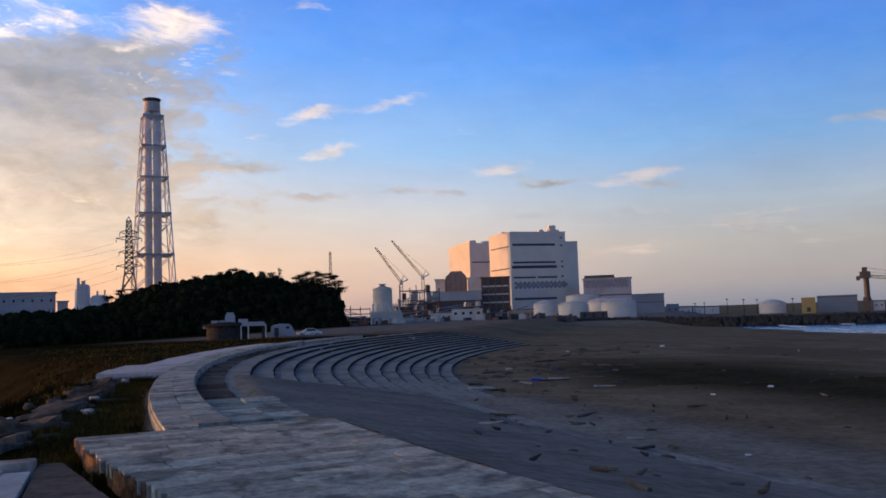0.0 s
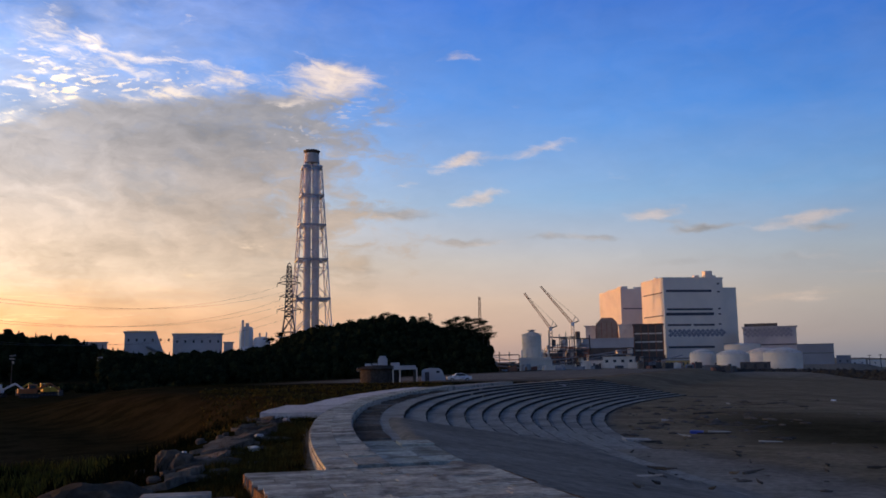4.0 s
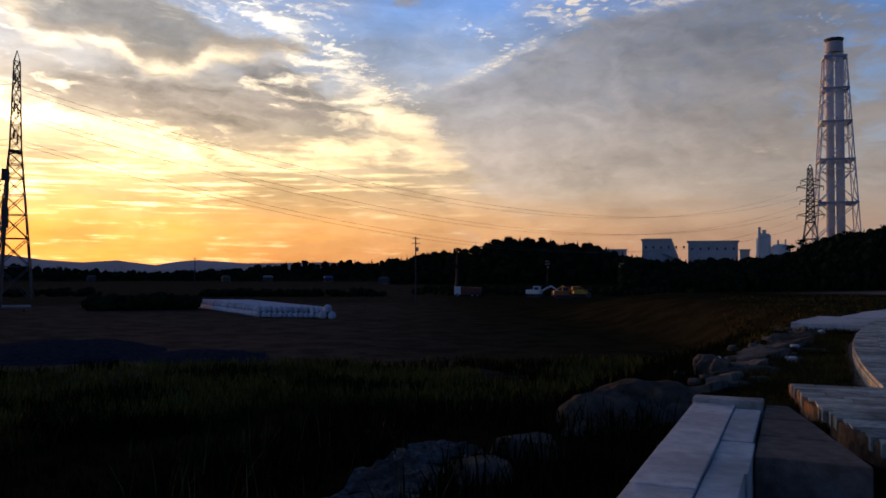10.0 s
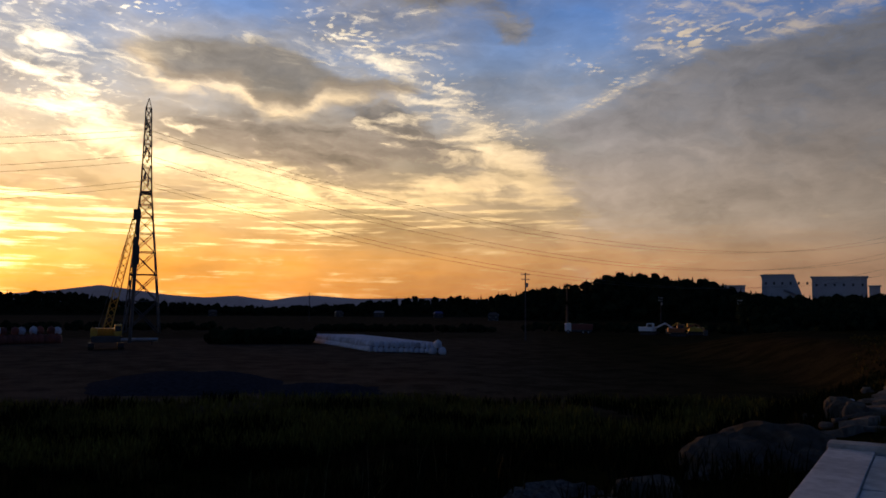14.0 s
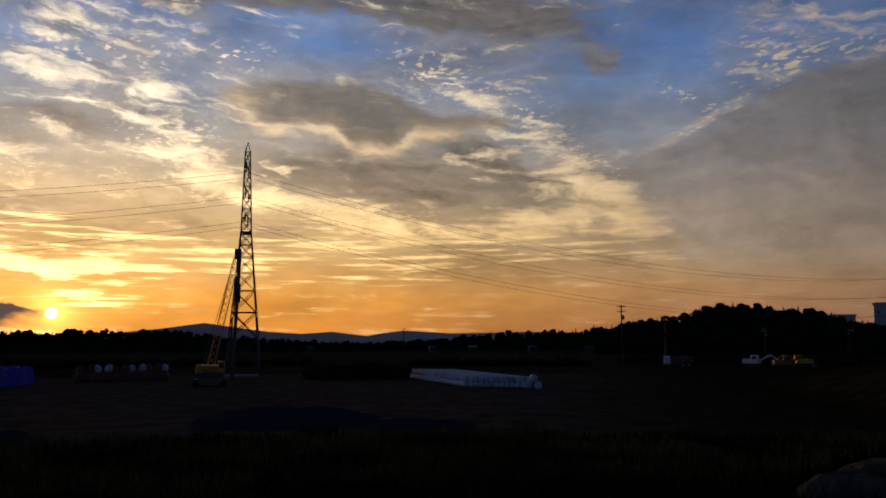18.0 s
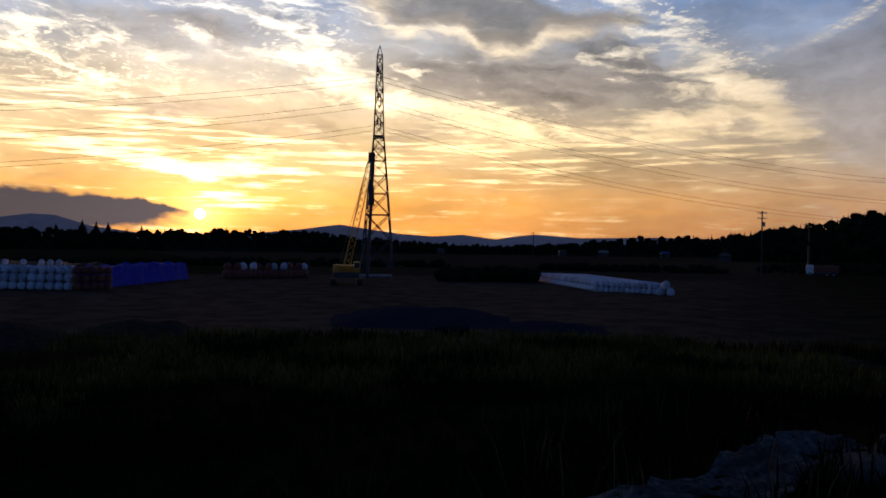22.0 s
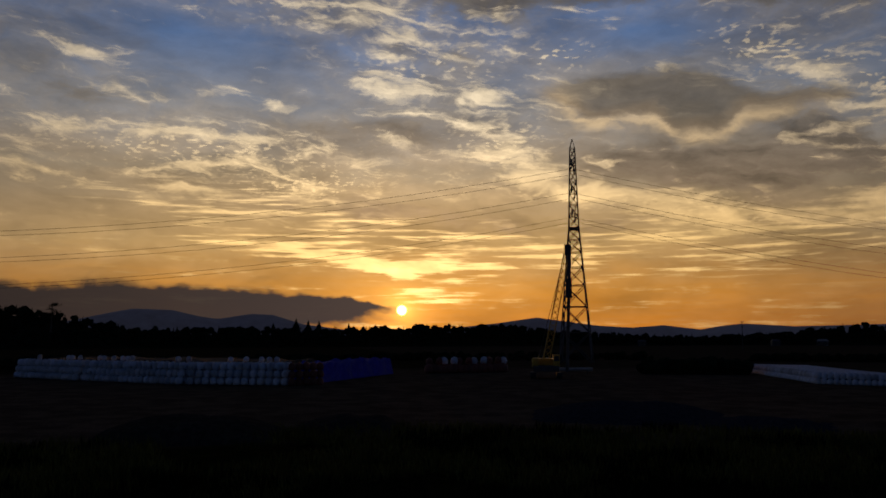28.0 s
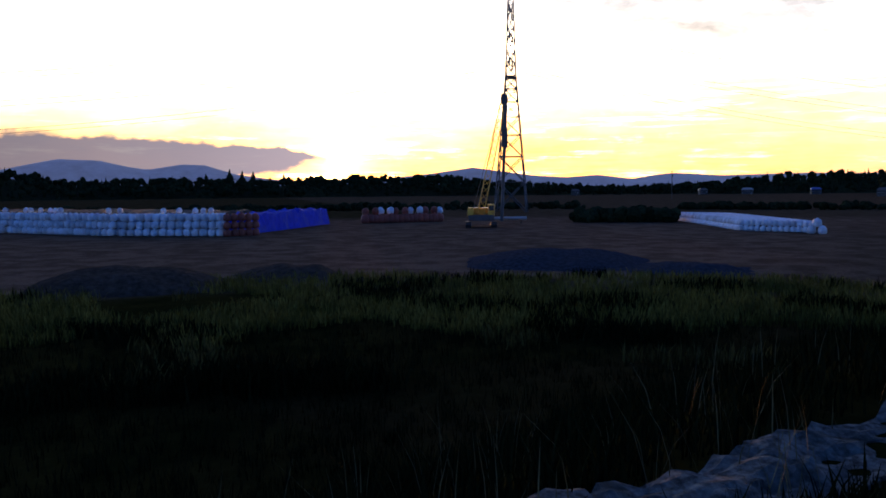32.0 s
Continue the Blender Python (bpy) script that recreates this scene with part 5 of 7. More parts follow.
tagged(new("armour_stones", me), "dark armour stones heaped against the breakwater", "stones", kind="stuff")
hall("harbour_office", -23.0, -23.8, 620, 0.17, OCHRE, "ochre harbour building with a dark door", "building", 10, z0=-0.5, doors=1)
hall("warehouse", -23.9, -26.15, 640, 0.25, GREY_CLAD, "long pale grey harbour warehouse", "warehouse", 20, z0=-0.5, windows=0, bands=(0.9,))
round_tank("storage_tank", -20.5, -22.1, 640, -0.12, 0.16, "low white harbour tank", z0=-0.5)
for az0, az1, e, d in ((-14.8, -15.6, 0.08, 700), (-15.6, -16.4, -0.18, 720), (-16.5, -18.1, -0.22, 760), (-27.0, -27.6, -0.2, 660), (-28.0, -29.5, 0.1, 680)):
    hall("harbour_shed", az0, az1, d, e, CLAD if e < 0 else GREY_CLAD, "small pale harbour shed in the distance", "shed", 10, z0=-0.5, windows=2)
for az, e in ((-16.6, 0.1), (-17.2, 0.12), (-19.6, 0.25), (-20.4, 0.2), (-22.5, 0.2), (-18.6, 0.3)):
    s = thing("harbour_mast", Matrix.Translation(polar(az, 650, -0.5)), "thin dark harbour light mast", "mast", "harbour masts")
    bm = shape()
    beam(bm, (0, 0, 0), (0, 0, high(e, 650) + 0.5), 0.35, 6, 0.15)
    box(bm, -1.0, 1.0, -0.2, 0.2, high(e, 650) - 0.2, high(e, 650) + 0.3)
    part("mast_pole", bm, DARK_STEEL, s)
# ship unloader
s = thing("ship_unloader", Matrix.Translation(polar(-26.65, 620, -0.5)) @ pose(0, 0, 0, 0, 0, -26.65), "dark ship unloader with a long sloping yellow-green boom", "harbour crane")
top = high(1.9, 620) + 0.5
bm = shape()
box(bm, -2.0, 2.0, -2, 2, -1.0, top * 0.30)
part("plinth", bm, DARK_STEEL, s)
bm = shape()
lathe(bm, [(2.6, top * 0.22), (1.8, top * 0.32), (1.7, top * 0.72), (2.6, top * 0.78)], 16, (0.6, 0, 0))
part("column", bm, DARK_STEEL, s)
bm = shape()
box(bm, -3.2, 3.4, -2.5, 2.5, top * 0.74, top * 0.90, 0, 0.5)
box(bm, -1.6, 1.6, -1.5, 1.5, top * 0.88, top * 1.0)
box(bm, -5.2, -3.0, -1.0, 1.0, top * 0.70, top * 0.80)
part("machine_house", bm, DARK_STEEL, s)
bm = shape()
lattice_bar(bm, (2.5, 0, top * 0.78), (44, 0, top * 0.62), 0.9, 0.7, 12, 0.2)
part("boom", bm, material("green_yellow_steel", (0.22, 0.27, 0.07), 0.6, grain=0.2, size=0.5), s, "yellow-green boom")
for z in (1.0, 0.9):
    bm = shape()
    beam(bm, (0.5, 0, top * z), (40, 0, top * 0.66), 0.08)
    part("stay", bm, DARK_STEEL, s)
# surf along the shore
for k, (x, y, w, l) in enumerate(((88, 172, 1.6, 22), (91, 196, 1.2, 18), (96, 232, 2.0, 26), (112, 236, 1.4, 16), (97, 158, 1.8, 20), (120, 205, 1.2, 20), (105, 176, 1.0, 16))):
    bm = shape()
    rows = []
    for i in range(13):
        t = i / 12 - 0.5
        p = Vector((x + t * l * 0.12 + noise.noise((t * 5, k, 0)) * 1.5, y + t * l))
        ww = w * (1 - 4 * t * t) * (0.6 + 0.5 * noise.noise((t * 9, k, 7))) + 0.05
        rows.append([bm.verts.new((p.x - ww, p.y, 0.06)), bm.verts.new((p.x, p.y, 0.34)), bm.verts.new((p.x + ww, p.y, 0.06))])
    for p, q in zip(rows, rows[1:]):
        bm.faces.new((p[0], p[1], q[1], q[0]))
        bm.faces.new((p[1], p[2], q[2], q[1]))
    tagged(part("breaking_wave", bm, FOAM, smooth=True), "white foam of a small breaking wave", "wave", "breaking waves")

# ---- power lines ----


def cable(a, b, sag, r=0.06):
    """A hanging cable of square section between two fixings."""
    bm = shape()
    a, b = Vector(a), Vector(b)
    n, last = 28, None
    for i in range(n + 1):
        t = i / n
        p = a + (b - a) * t - Vector((0, 0, sag * 4 * t * (1 - t)))
        ring = [bm.verts.new(p + Vector(o)) for o in ((r, 0, 0), (0, 0, r), (-r, 0, 0), (0, 0, -r))]
        if last:
            for k in range(4):
                bm.faces.new((last[k], last[(k + 1) % 4], ring[(k + 1) % 4], ring[k]))
        last = ring
    return bm


def arm_tip(at, turn, half, z):
    a = radians(turn)
    return Vector((at.x + half * math.cos(a), at.y + half * math.sin(a), at.z + z))


for z0, half0, z1, half1 in ((48.5, 3.6, 54.0, 7.0), (42.3, 4.2, 46.0, 5.5), (36.1, 4.2, 38.0, 7.0)):
    for side in (-1, 1):
        a = arm_tip(PYLON_AT, PYLON_TURN, side * half0, z0)
        b = arm_tip(FAR_AT, 18, -side * half1, z1)
        tagged(part("power_cable", cable(a, b, 22.0, 0.04), DARK_STEEL), "thin dark power cable hanging between pylons", "cable", "power cables")
        c = a + Vector((-21, -376, 3.0))
        tagged(part("power_cable", cable(a, c, 20.0, 0.04), DARK_STEEL), "thin dark power cable hanging between pylons", "cable", "power cables")

# ---- crawler crane with a piling leader ----
YELLOW = material("yellow_machine_paint", (0.62, 0.36, 0.03), 0.45, grain=0.12, size=1.0, stain=(0.25, 0.16, 0.05), stains=0.4, stain_size=0.8)
RUBBER = material("black_rubber", (0.025, 0.025, 0.025), 0.85, grain=0.2, size=4)
ORANGE = material("orange_machine_paint", (0.32, 0.10, 0.025), 0.5, grain=0.15, size=1.0)
WHITE_PAINT = material("white_vehicle_paint", (0.72, 0.73, 0.74), 0.3, grain=0.04, size=1.0)
SILVER = material("silver_car_paint", (0.55, 0.57, 0.60), 0.28, metal=0.3, grain=0.04, size=2.0)


def tracks(s, gauge, length, height, w):
    """Two crawler tracks with their rollers."""
    for x in (-gauge, gauge):
        bm = shape()
        prof = [(-length / 2, height * 0.5), (-length / 2 + height * 0.25, height * 0.08), (-length / 2 + height * 0.5, 0), (length / 2 - height * 0.5, 0), (length / 2 - height * 0.25, height * 0.08), (length / 2, height * 0.5), (length / 2 - height * 0.3, height * 0.95), (length / 2 - height * 0.6, height), (-length / 2 + height * 0.6, height), (-length / 2 + height * 0.3, height * 0.95)]
        lo, hi = [bm.verts.new((x - w / 2, y, z)) for y, z in prof], [bm.verts.new((x + w / 2, y, z)) for y, z in prof]
        bm.faces.new(lo)
        bm.faces.new(hi[::-1])
        for k in range(len(prof)):
            n = (k + 1) % len(prof)
            bm.faces.new((lo[n], lo[k], hi[k], hi[n]))
        t = part("track", bm, RUBBER, s)
        for k in range(5):
            bm = shape()
            beam(bm, (x - w * 0.55, -length * 0.36 + length * 0.18 * k, height * 0.4), (x + w * 0.55, -length * 0.36 + length * 0.18 * k, height * 0.4), height * 0.22, 10)
            part("roller", bm, DARK_STEEL, t)


CR = polar(73.10, 135, FIELD_Z)
s = thing("crawler_crane", Matrix.Translation(CR) @ pose(0, 0, 0, 0, 0, 73.10), "yellow crawler crane with a tall lattice boom and piling hammer", "crane")
tracks(s, 2.0, 5.2, 1.0, 0.85)
bm = shape()
box(bm, -2.0, 2.0, -2.2, 2.6, 1.1, 2.0, 0, 0.12)
part("slew_deck", bm, DARK_STEEL, s)
bm = shape()
box(bm, -1.9, 1.2, -0.2, 2.9, 2.0, 3.1, 0, 0.15)
part("engine_housing", bm, YELLOW, s)
bm = shape()
box(bm, -2.2, 2.2, 2.7, 3.6, 1.7, 2.9, 0, 0.15)
part("counterweight", bm, YELLOW, s)
bm = shape()
box(bm, 1.1, 2.1, -2.0, -0.3, 2.0, 3.7, 0, 0.12)
cab = part("cab", bm, YELLOW, s)
bm = shape()
box(bm, 1.2, 2.0, -2.05, -1.98, 2.7, 3.5)
part("cab_window", bm, GLASS, cab)
bm = shape()
box(bm, -2.1, -1.2, -2.0, -0.4, 2.0, 3.2, 0, 0.1)
part("tool_box", bm, YELLOW, s)
tip_x = math.tan(radians(73.10 - 71.50)) * 135
boom_top = high(6.15, 135) - FIELD_Z
bm = shape()
lattice_bar(bm, (-0.1, -1.2, 2.2), (tip_x - 0.3, -1.2, boom_top - 1.5), 0.5, 0.42, 16, 0.07)
part("lattice_boom", bm, YELLOW, s, "yellow lattice boom")
bm = shape()
box(bm, tip_x - 0.6, tip_x + 0.45, -1.8, -0.6, boom_top - 1.6, boom_top)
part("boom_head", bm, DARK_STEEL, s)
bm = shape()
beam(bm, (tip_x + 0.2, -1.9, boom_top - 0.5), (tip_x - 0.55, -1.9, 1.0), 0.26, 6)
part("leader", bm, DARK_STEEL, s)
bm = shape()
box(bm, tip_x - 0.55, tip_x + 0.4, -2.3, -1.5, boom_top * 0.60, boom_top * 0.74, 0, 0.1)
part("piling_hammer", bm, DARK_STEEL, s)
bm = shape()
beam(bm, (-1.2, 2.2, 3.0), (tip_x - 0.3, -1.0, boom_top - 0.4), 0.05)
beam(bm, (-0.6, 2.2, 3.0), (tip_x - 0.1, -1.0, boom_top - 0.4), 0.05)
part("pendant_rope", bm, DARK_STEEL, s)
# a long steel pile lying beside it
s = thing("steel_pile", Matrix.Translation(polar(71.3, 150, FIELD_Z + 0.55)) @ pose(0, 0, 0, 0, 0, 71.3), "long pale steel pile lying on timbers", "pile")
bm = shape()
beam(bm, (-3.0, 0, 0.3), (3.4, 0, 0.3), 0.3, 12)
part("pipe", bm, STEEL, s)
for x in (-2.2, 2.4):
    bm = shape()
    box(bm, x - 0.15, x + 0.15, -0.6, 0.6, -0.7, 0.02)
    part("timber", bm, BARK, s)

# low seawall and clutter before the plant
bm = shape()
for az0, az1, d0, d1 in ((6.5, 3.0, 300, 296), (3.0, -1.0, 296, 298), (-1.0, -5.0, 298, 310), (-5.0, -9.5, 310, 330), (-9.5, -12.5, 330, 345)):
    p, q = polar(az0, d0), polar(az1, d1)
    u = (q - p).normalized()
    n = Vector((-u.y, u.x, 0))
    prism(bm, [(p.x, p.y), (q.x, q.y), (q.x + n.x * 3, q.y + n.y * 3), (p.x + n.x * 3, p.y + n.y * 3)], 0.5, 3.0)
tagged(part("low_seawall", bm, RISER), "low dark concrete seawall before the power station", "seawall", kind="structure")
q = random.Random(21)
for k in range(46):
    az = q.uniform(-9, 6.2)
    d = q.uniform(304, 326)
    w, h = q.uniform(1.0, 4.5), q.uniform(0.8, 2.6)
    bm = shape()
    box(bm, -w / 2, w / 2, -1, 1, -0.4, h, 0, 0.12)
    for _ in range(2):
        x = q.uniform(-w / 2, w / 2)
        box(bm, x - 0.3, x + 0.3, -1.2, 0.4, -0.4, h * q.uniform(0.4, 1.3), 0, 0.05)
    mat = q.choice((DARK_STEEL, DARK_STEEL, STEEL, CREAM, RED_STEEL, GREY_CLAD, RISER))
    o = part("equipment_crate", bm, mat)
    p = polar(az, d)
    o.matrix_world = Matrix.Translation((p.x, p.y, terrain(p.x, p.y)[0])) @ pose(0, 0, 0, 0, 0, az + q.uniform(-30, 30))
    tagged(o, "weathered equipment box standing in the plant yard", "equipment", "yard clutter")

# ---- bulk bags, tarpaulins and heaps in the field ----
BAG = material("white_bulk_bag", (0.52, 0.56, 0.64), 0.8, grain=0.15, size=3.0, stain=(0.30, 0.31, 0.33), stains=0.5, stain_size=0.7, vary=0.25)
RED_BAG = material("dark_red_bag", (0.16, 0.045, 0.03), 0.7, grain=0.25, size=2.0, vary=0.25)
BLUE_TARP = material("blue_tarpaulin", (0.025, 0.035, 0.42), 0.9, grain=0.25, size=1.2, stain=(0.08, 0.09, 0.30), stains=0.5, stain_size=0.4, bump=0.5, shine=0.1)
BLACK_TARP = material("black_tarpaulin", (0.02, 0.022, 0.028), 0.9, grain=0.3, size=1.0, bump=0.5, shine=0.1)


def bag_mesh(seed, mat):
    r = random.Random(seed)
    bm = shape()
    lathe(bm, [(0.40, 0.0), (0.52, 0.12), (0.58, 0.42), (0.50, 0.80), (0.30, 0.98), (0.12, 1.03), (0.14, 1.08), (0.05, 1.10)], 9)
    off = r.uniform(0, 90)
    for v in bm.verts:
        n = noise.noise(v.co * 2.2 + Vector((off, 0, 0)))
        v.co.x *= 1 + 0.16 * n
        v.co.y *= 1 - 0.12 * n
        v.co.z *= 1 + 0.05 * n
    me = bpy.data.meshes.new("bulk_bag")
    bm.to_mesh(me)
    bm.free()
    me.materials.append(mat)
    me.shade_smooth()
    return me


BAGS = [bag_mesh(k, BAG) for k in range(5)]
REDS = [bag_mesh(20 + k, RED_BAG) for k in range(3)]
rng = random.Random(77)


def bag(p, meshes, label, group, scale=1.0):
    o = new("bulk_bag", rng.choice(meshes))
    o.matrix_world = Matrix.Translation(p) @ pose(0, 0, 0, rng.uniform(-4, 4), rng.uniform(-4, 4), rng.uniform(0, 360)) @ Matrix.Scale(scale * rng.uniform(0.95, 1.06), 4)
    return tagged(o, label, "bulk bag", group)


def along(points, step):
    """Places every step metres along a run of plan points, with the way to the side."""
    out = []
    for a, b in zip(points, points[1:]):
        a, b = Vector(a), Vector(b)
        n = int((b - a).length / step)
        u = (b - a).normalized()
        for k in range(n):
            out.append((a + u * (k * step), Vector((-u.y, u.x))))
    return out


FRONT = [(-119.7, -1.0), (-126.5, -15.7), (-144, -33.5), (-160, -48)]
inner_verts, inner_faces = [], []
for p, side in along(FRONT, 1.2):
    inward = -side if side.x > 0 else side
    for layer in range(3):
        q = p + inward * (layer * 0.30)
        bag((q.x + rng.uniform(-0.06, 0.06), q.y, FIELD_Z + layer * 1.04), BAGS, "white bulk bag stacked three high along a dark field", "long row of bulk bags")
        q = p + inward * (1.1 + layer * 0.30)
        base = len(inner_verts)
        me = rng.choice(BAGS)
        inner_verts += [(v.co.x + q.x, v.co.y + q.y, v.co.z + FIELD_Z + layer * 1.04) for v in me.vertices]
        inner_faces += [tuple(base + k for k in f.vertices) for f in me.polygons]
    if rng.random() < 0.25:
        q = p + inward * 2.6
        bag((q.x, q.y, FIELD_Z + 3.12), BAGS, "white bulk bag lying on a covered stack", "long row of bulk bags", 0.7)
me = bpy.data.meshes.new("bulk_bags")
me.from_pydata(inner_verts, [], inner_faces)
me.materials.append(BAG)
me.shade_smooth()
tagged(new("bulk_bags", me), "white bulk bags packed behind the front of a long row", "bulk bags", kind="stuff")


def draped(name, plan, h, mat, label, seed, lumps=0.12):
    """A covered stack: a rounded body over a plan of four corners, with folds."""
    bm = shape()
    a, b, c, d = [Vector(p) for p in plan]
    nu, nv = 36, 10
    rows = []
    for i in range(nu + 1):
        u = i / nu
        row = []
        for j in range(nv + 1):
            v = j / nv
            p = (a + (b - a) * u) * (1 - v) + (d + (c - d) * u) * v
            e = min(min(u, 1 - u) * nu, min(v, 1 - v) * nv)
            z = 0.0 if e == 0 else h * (0.93 + lumps * noise.noise((p.x * 0.9, p.y * 0.9, seed)))
            row.append(bm.verts.new((p.x, p.y, FIELD_Z - 0.25 + z)))
        rows.append(row)
    for i, (p, q) in enumerate(zip(rows, rows[1:])):
        for j in range(nv):
            bm.faces.new((p[j], q[j], q[j + 1], p[j + 1]))
    bmesh.ops.recalc_face_normals(bm, faces=bm.faces)
    return tagged(part(name, bm, mat), label, "covered stack")


draped("tarpaulin_cover", ((-123.5, -1.0), (-164, -48), (-185, -40), (-142, 6)), 3.45, BLACK_TARP, "long stack under black sheeting behind bulk bags", 3)
draped("tarpaulin_cover", ((-121.5, 2.6), (-155.5, 18.8), (-158, 12.5), (-124.6, -1.0)), 3.2, BLUE_TARP, "long stack under a blue tarpaulin beside white bags", 4, 0.2)
for k in range(5):
    for layer in range(3):
        bag((-118.6 - 0.25 * k, 0.0 + 0.95 * k, FIELD_Z + layer * 1.04), REDS, "dark red bulk bag at the end of a row", "dark red bulk bags")
for k in range(16):
    u = k / 15
    bag((-154 - 1.2 * u, 24.8 + 14.3 * u, FIELD_Z), REDS, "dark red bulk bag in a short row", "dark red bulk bags", 1.5)
    if k % 3 != 1:
        bag((-155 - 1.2 * u, 25.0 + 14.3 * u, FIELD_Z + 1.55), BAGS if k % 2 else REDS, "bulk bag lying on a short row of bags", "dark red bulk bags", 1.2)
U, V, M0 = Vector((0.86, 0.51)), Vector((-0.957, 0.288)), Vector((-103.9, 69.2))
verts, faces = [], []
for i in range(13):
    for j in range(45):
        for layer in range(2):
            p = M0 + U * (0.81 * i + 0.15 * layer) + V * (0.82 * j + 0.15 * layer)
            if (i == 0 and layer == 1) or j == 0:
                bag((p.x, p.y, FIELD_Z + layer * 0.76), BAGS, "white bulk bag in a tidy two-layer block", "block of bulk bags", 0.76)
            elif layer == 1 or i == 0:
                me = BAGS[(i * 7 + j) % 5]
                b = len(verts)
                verts += [(v.co.x * 0.76 + p.x, v.co.y * 0.76 + p.y, v.co.z * 0.76 + FIELD_Z + 0.76 * layer) for v in me.vertices]
                faces += [tuple(b + q for q in f.vertices) for f in me.polygons]
me = bpy.data.meshes.new("bulk_bags")
me.from_pydata(verts, [], faces)
me.materials.append(BAG)
me.shade_smooth()
tagged(new("bulk_bags", me), "tightly packed white bulk bags inside the block", "bulk bags", kind="stuff")
for dx, dy, z in ((0, 0, 0), (1.0, 0.9, 0), (0.5, 0.45, 0.9), (-0.9, 0.7, 0)):
    bag((-93.6 + dx, 72.6 + dy, FIELD_Z + z), BAGS, "loose white bulk bag at the block's corner", "block of bulk bags")

GRAVEL = material("dark_gravel", (0.034, 0.036, 0.046), 0.95, grain=0.4, size=3.0, bump=0.4, shine=0.0)


def mound(az, d, half, dep, h, mat, label, seed):
    """A low heap: bearing, distance, half width in degrees, half depth and height."""
    bm = shape()
    rows = []
    for i in range(41):
        row = []
        for j in range(17):
            u, v = -1 + i / 20, -1 + j / 8
            top = max(0.0, 1 - abs(u) ** 2.2) * max(0.0, 1 - abs(v) ** 1.8)
            p = polar(az - u * half, d + v * dep)
            row.append(bm.verts.new((p.x, p.y, FIELD_Z - 0.35 + h * top ** 0.9 + 0.25 * noise.noise((u * 3, v * 3, seed)) + 0.10 * noise.noise((u * 14, v * 9, seed)))))
        rows.append(row)
    for p, q in zip(rows, rows[1:]):
        for j in range(16):
            bm.faces.new((p[j], q[j], q[j + 1], p[j + 1]))
    bmesh.ops.recalc_face_normals(bm, faces=bm.faces)
    tagged(part("soil_mound", bm, mat, smooth=True), label, "mound", "heaps in the field")


DARK_SOIL = material("dark_heaped_soil", (0.05, 0.042, 0.034), 0.95, grain=0.45, size=2.0, stain=(0.025, 0.022, 0.018), stains=0.6, stain_size=0.4, bump=0.6, shine=0.0)
mound(68.4, 72, 6.6, 9, 1.45, GRAVEL, "low heap of dark blue-grey gravel in the field", 2)
mound(60.0, 66, 4.6, 5, 0.9, GRAVEL, "small spread of dark gravel beside a larger heap", 5)
mound(96.5, 60, 6.5, 6, 1.7, DARK_SOIL, "long bank of dark heaped soil before the bulk bags", 7)
mound(86.4, 63, 4.0, 5, 1.2, DARK_SOIL, "low heap of dark soil before the bulk bags", 9)

# ---- plants ----
GRASS = material("dry_green_grass", (0.145, 0.118, 0.024), 0.95, grain=0.4, size=2.0, stain=(0.03, 0.036, 0.009), stains=0.85, stain_size=0.14, vary=0.5, island=True, shine=0.0)
# grass of the near bank: its shade is put into a near-black green
SHADED_GRASS = material("dark_shaded_grass", (0.009, 0.011, 0.004), 0.95, grain=0.4, size=2.0, vary=0.5, island=True, shine=0.0)
STRAW = material("pale_straw", (0.10, 0.085, 0.04), 0.95, grain=0.3, size=4.0, vary=0.4, island=True, shine=0.05)


PROM = material("dry_olive_grass", (0.085, 0.066, 0.018), 0.95, grain=0.4, size=2.0, stain=(0.03, 0.03, 0.009), stains=0.85, stain_size=0.14, vary=0.5, island=True, shine=0.0)


def tufts(name, label, mat, count, area, h0, h1, width, blades, seed, ok):
    """Tufts of bent blades on the ground, as one mesh."""
    r = random.Random(seed)
    verts, faces = [], []
    made = 0
    while made < count:
        az, d = r.uniform(area[0], area[1]), area[2] + (area[3] - area[2]) * r.random() ** 1.3
        c = polar(az, d)
        if not ok(c.x, c.y):
            count -= 1
            continue
        made += 1
        z = terrain(c.x, c.y)[0] - 0.05
        for _ in range(blades):
            a, lean = r.uniform(0, 6.283), r.uniform(0.1, 0.7)
            h = r.uniform(h0, h1)
            w = width * r.uniform(0.6, 1.3)
            x, y = c.x + r.gauss(0, h * 0.35), c.y + r.gauss(0, h * 0.35)
            ux, uy = math.cos(a) * w, math.sin(a) * w
            lx, ly = -math.sin(a) * h * lean, math.cos(a) * h * lean
            b = len(verts)
            verts += [(x - ux, y - uy, z), (x + ux, y + uy, z), (x + ux * 0.7 + lx * 0.4, y + uy * 0.7 + ly * 0.4, z + h * 0.6), (x - ux * 0.7 + lx * 0.4, y - uy * 0.7 + ly * 0.4, z + h * 0.6), (x + lx, y + ly, z + h)]
            faces += [(b, b + 1, b + 2, b + 3), (b + 3, b + 2, b + 4)]
    me = bpy.data.meshes.new(name)
    me.from_pydata(verts, [], faces)
    me.materials.append(mat)
    return tagged(new(name, me), label, "grass", kind="stuff")


def landward(x, y, lo=1.0, hi=60.0):
    r, _ = reach(x, y)
    return lo < r - 125.0 < hi




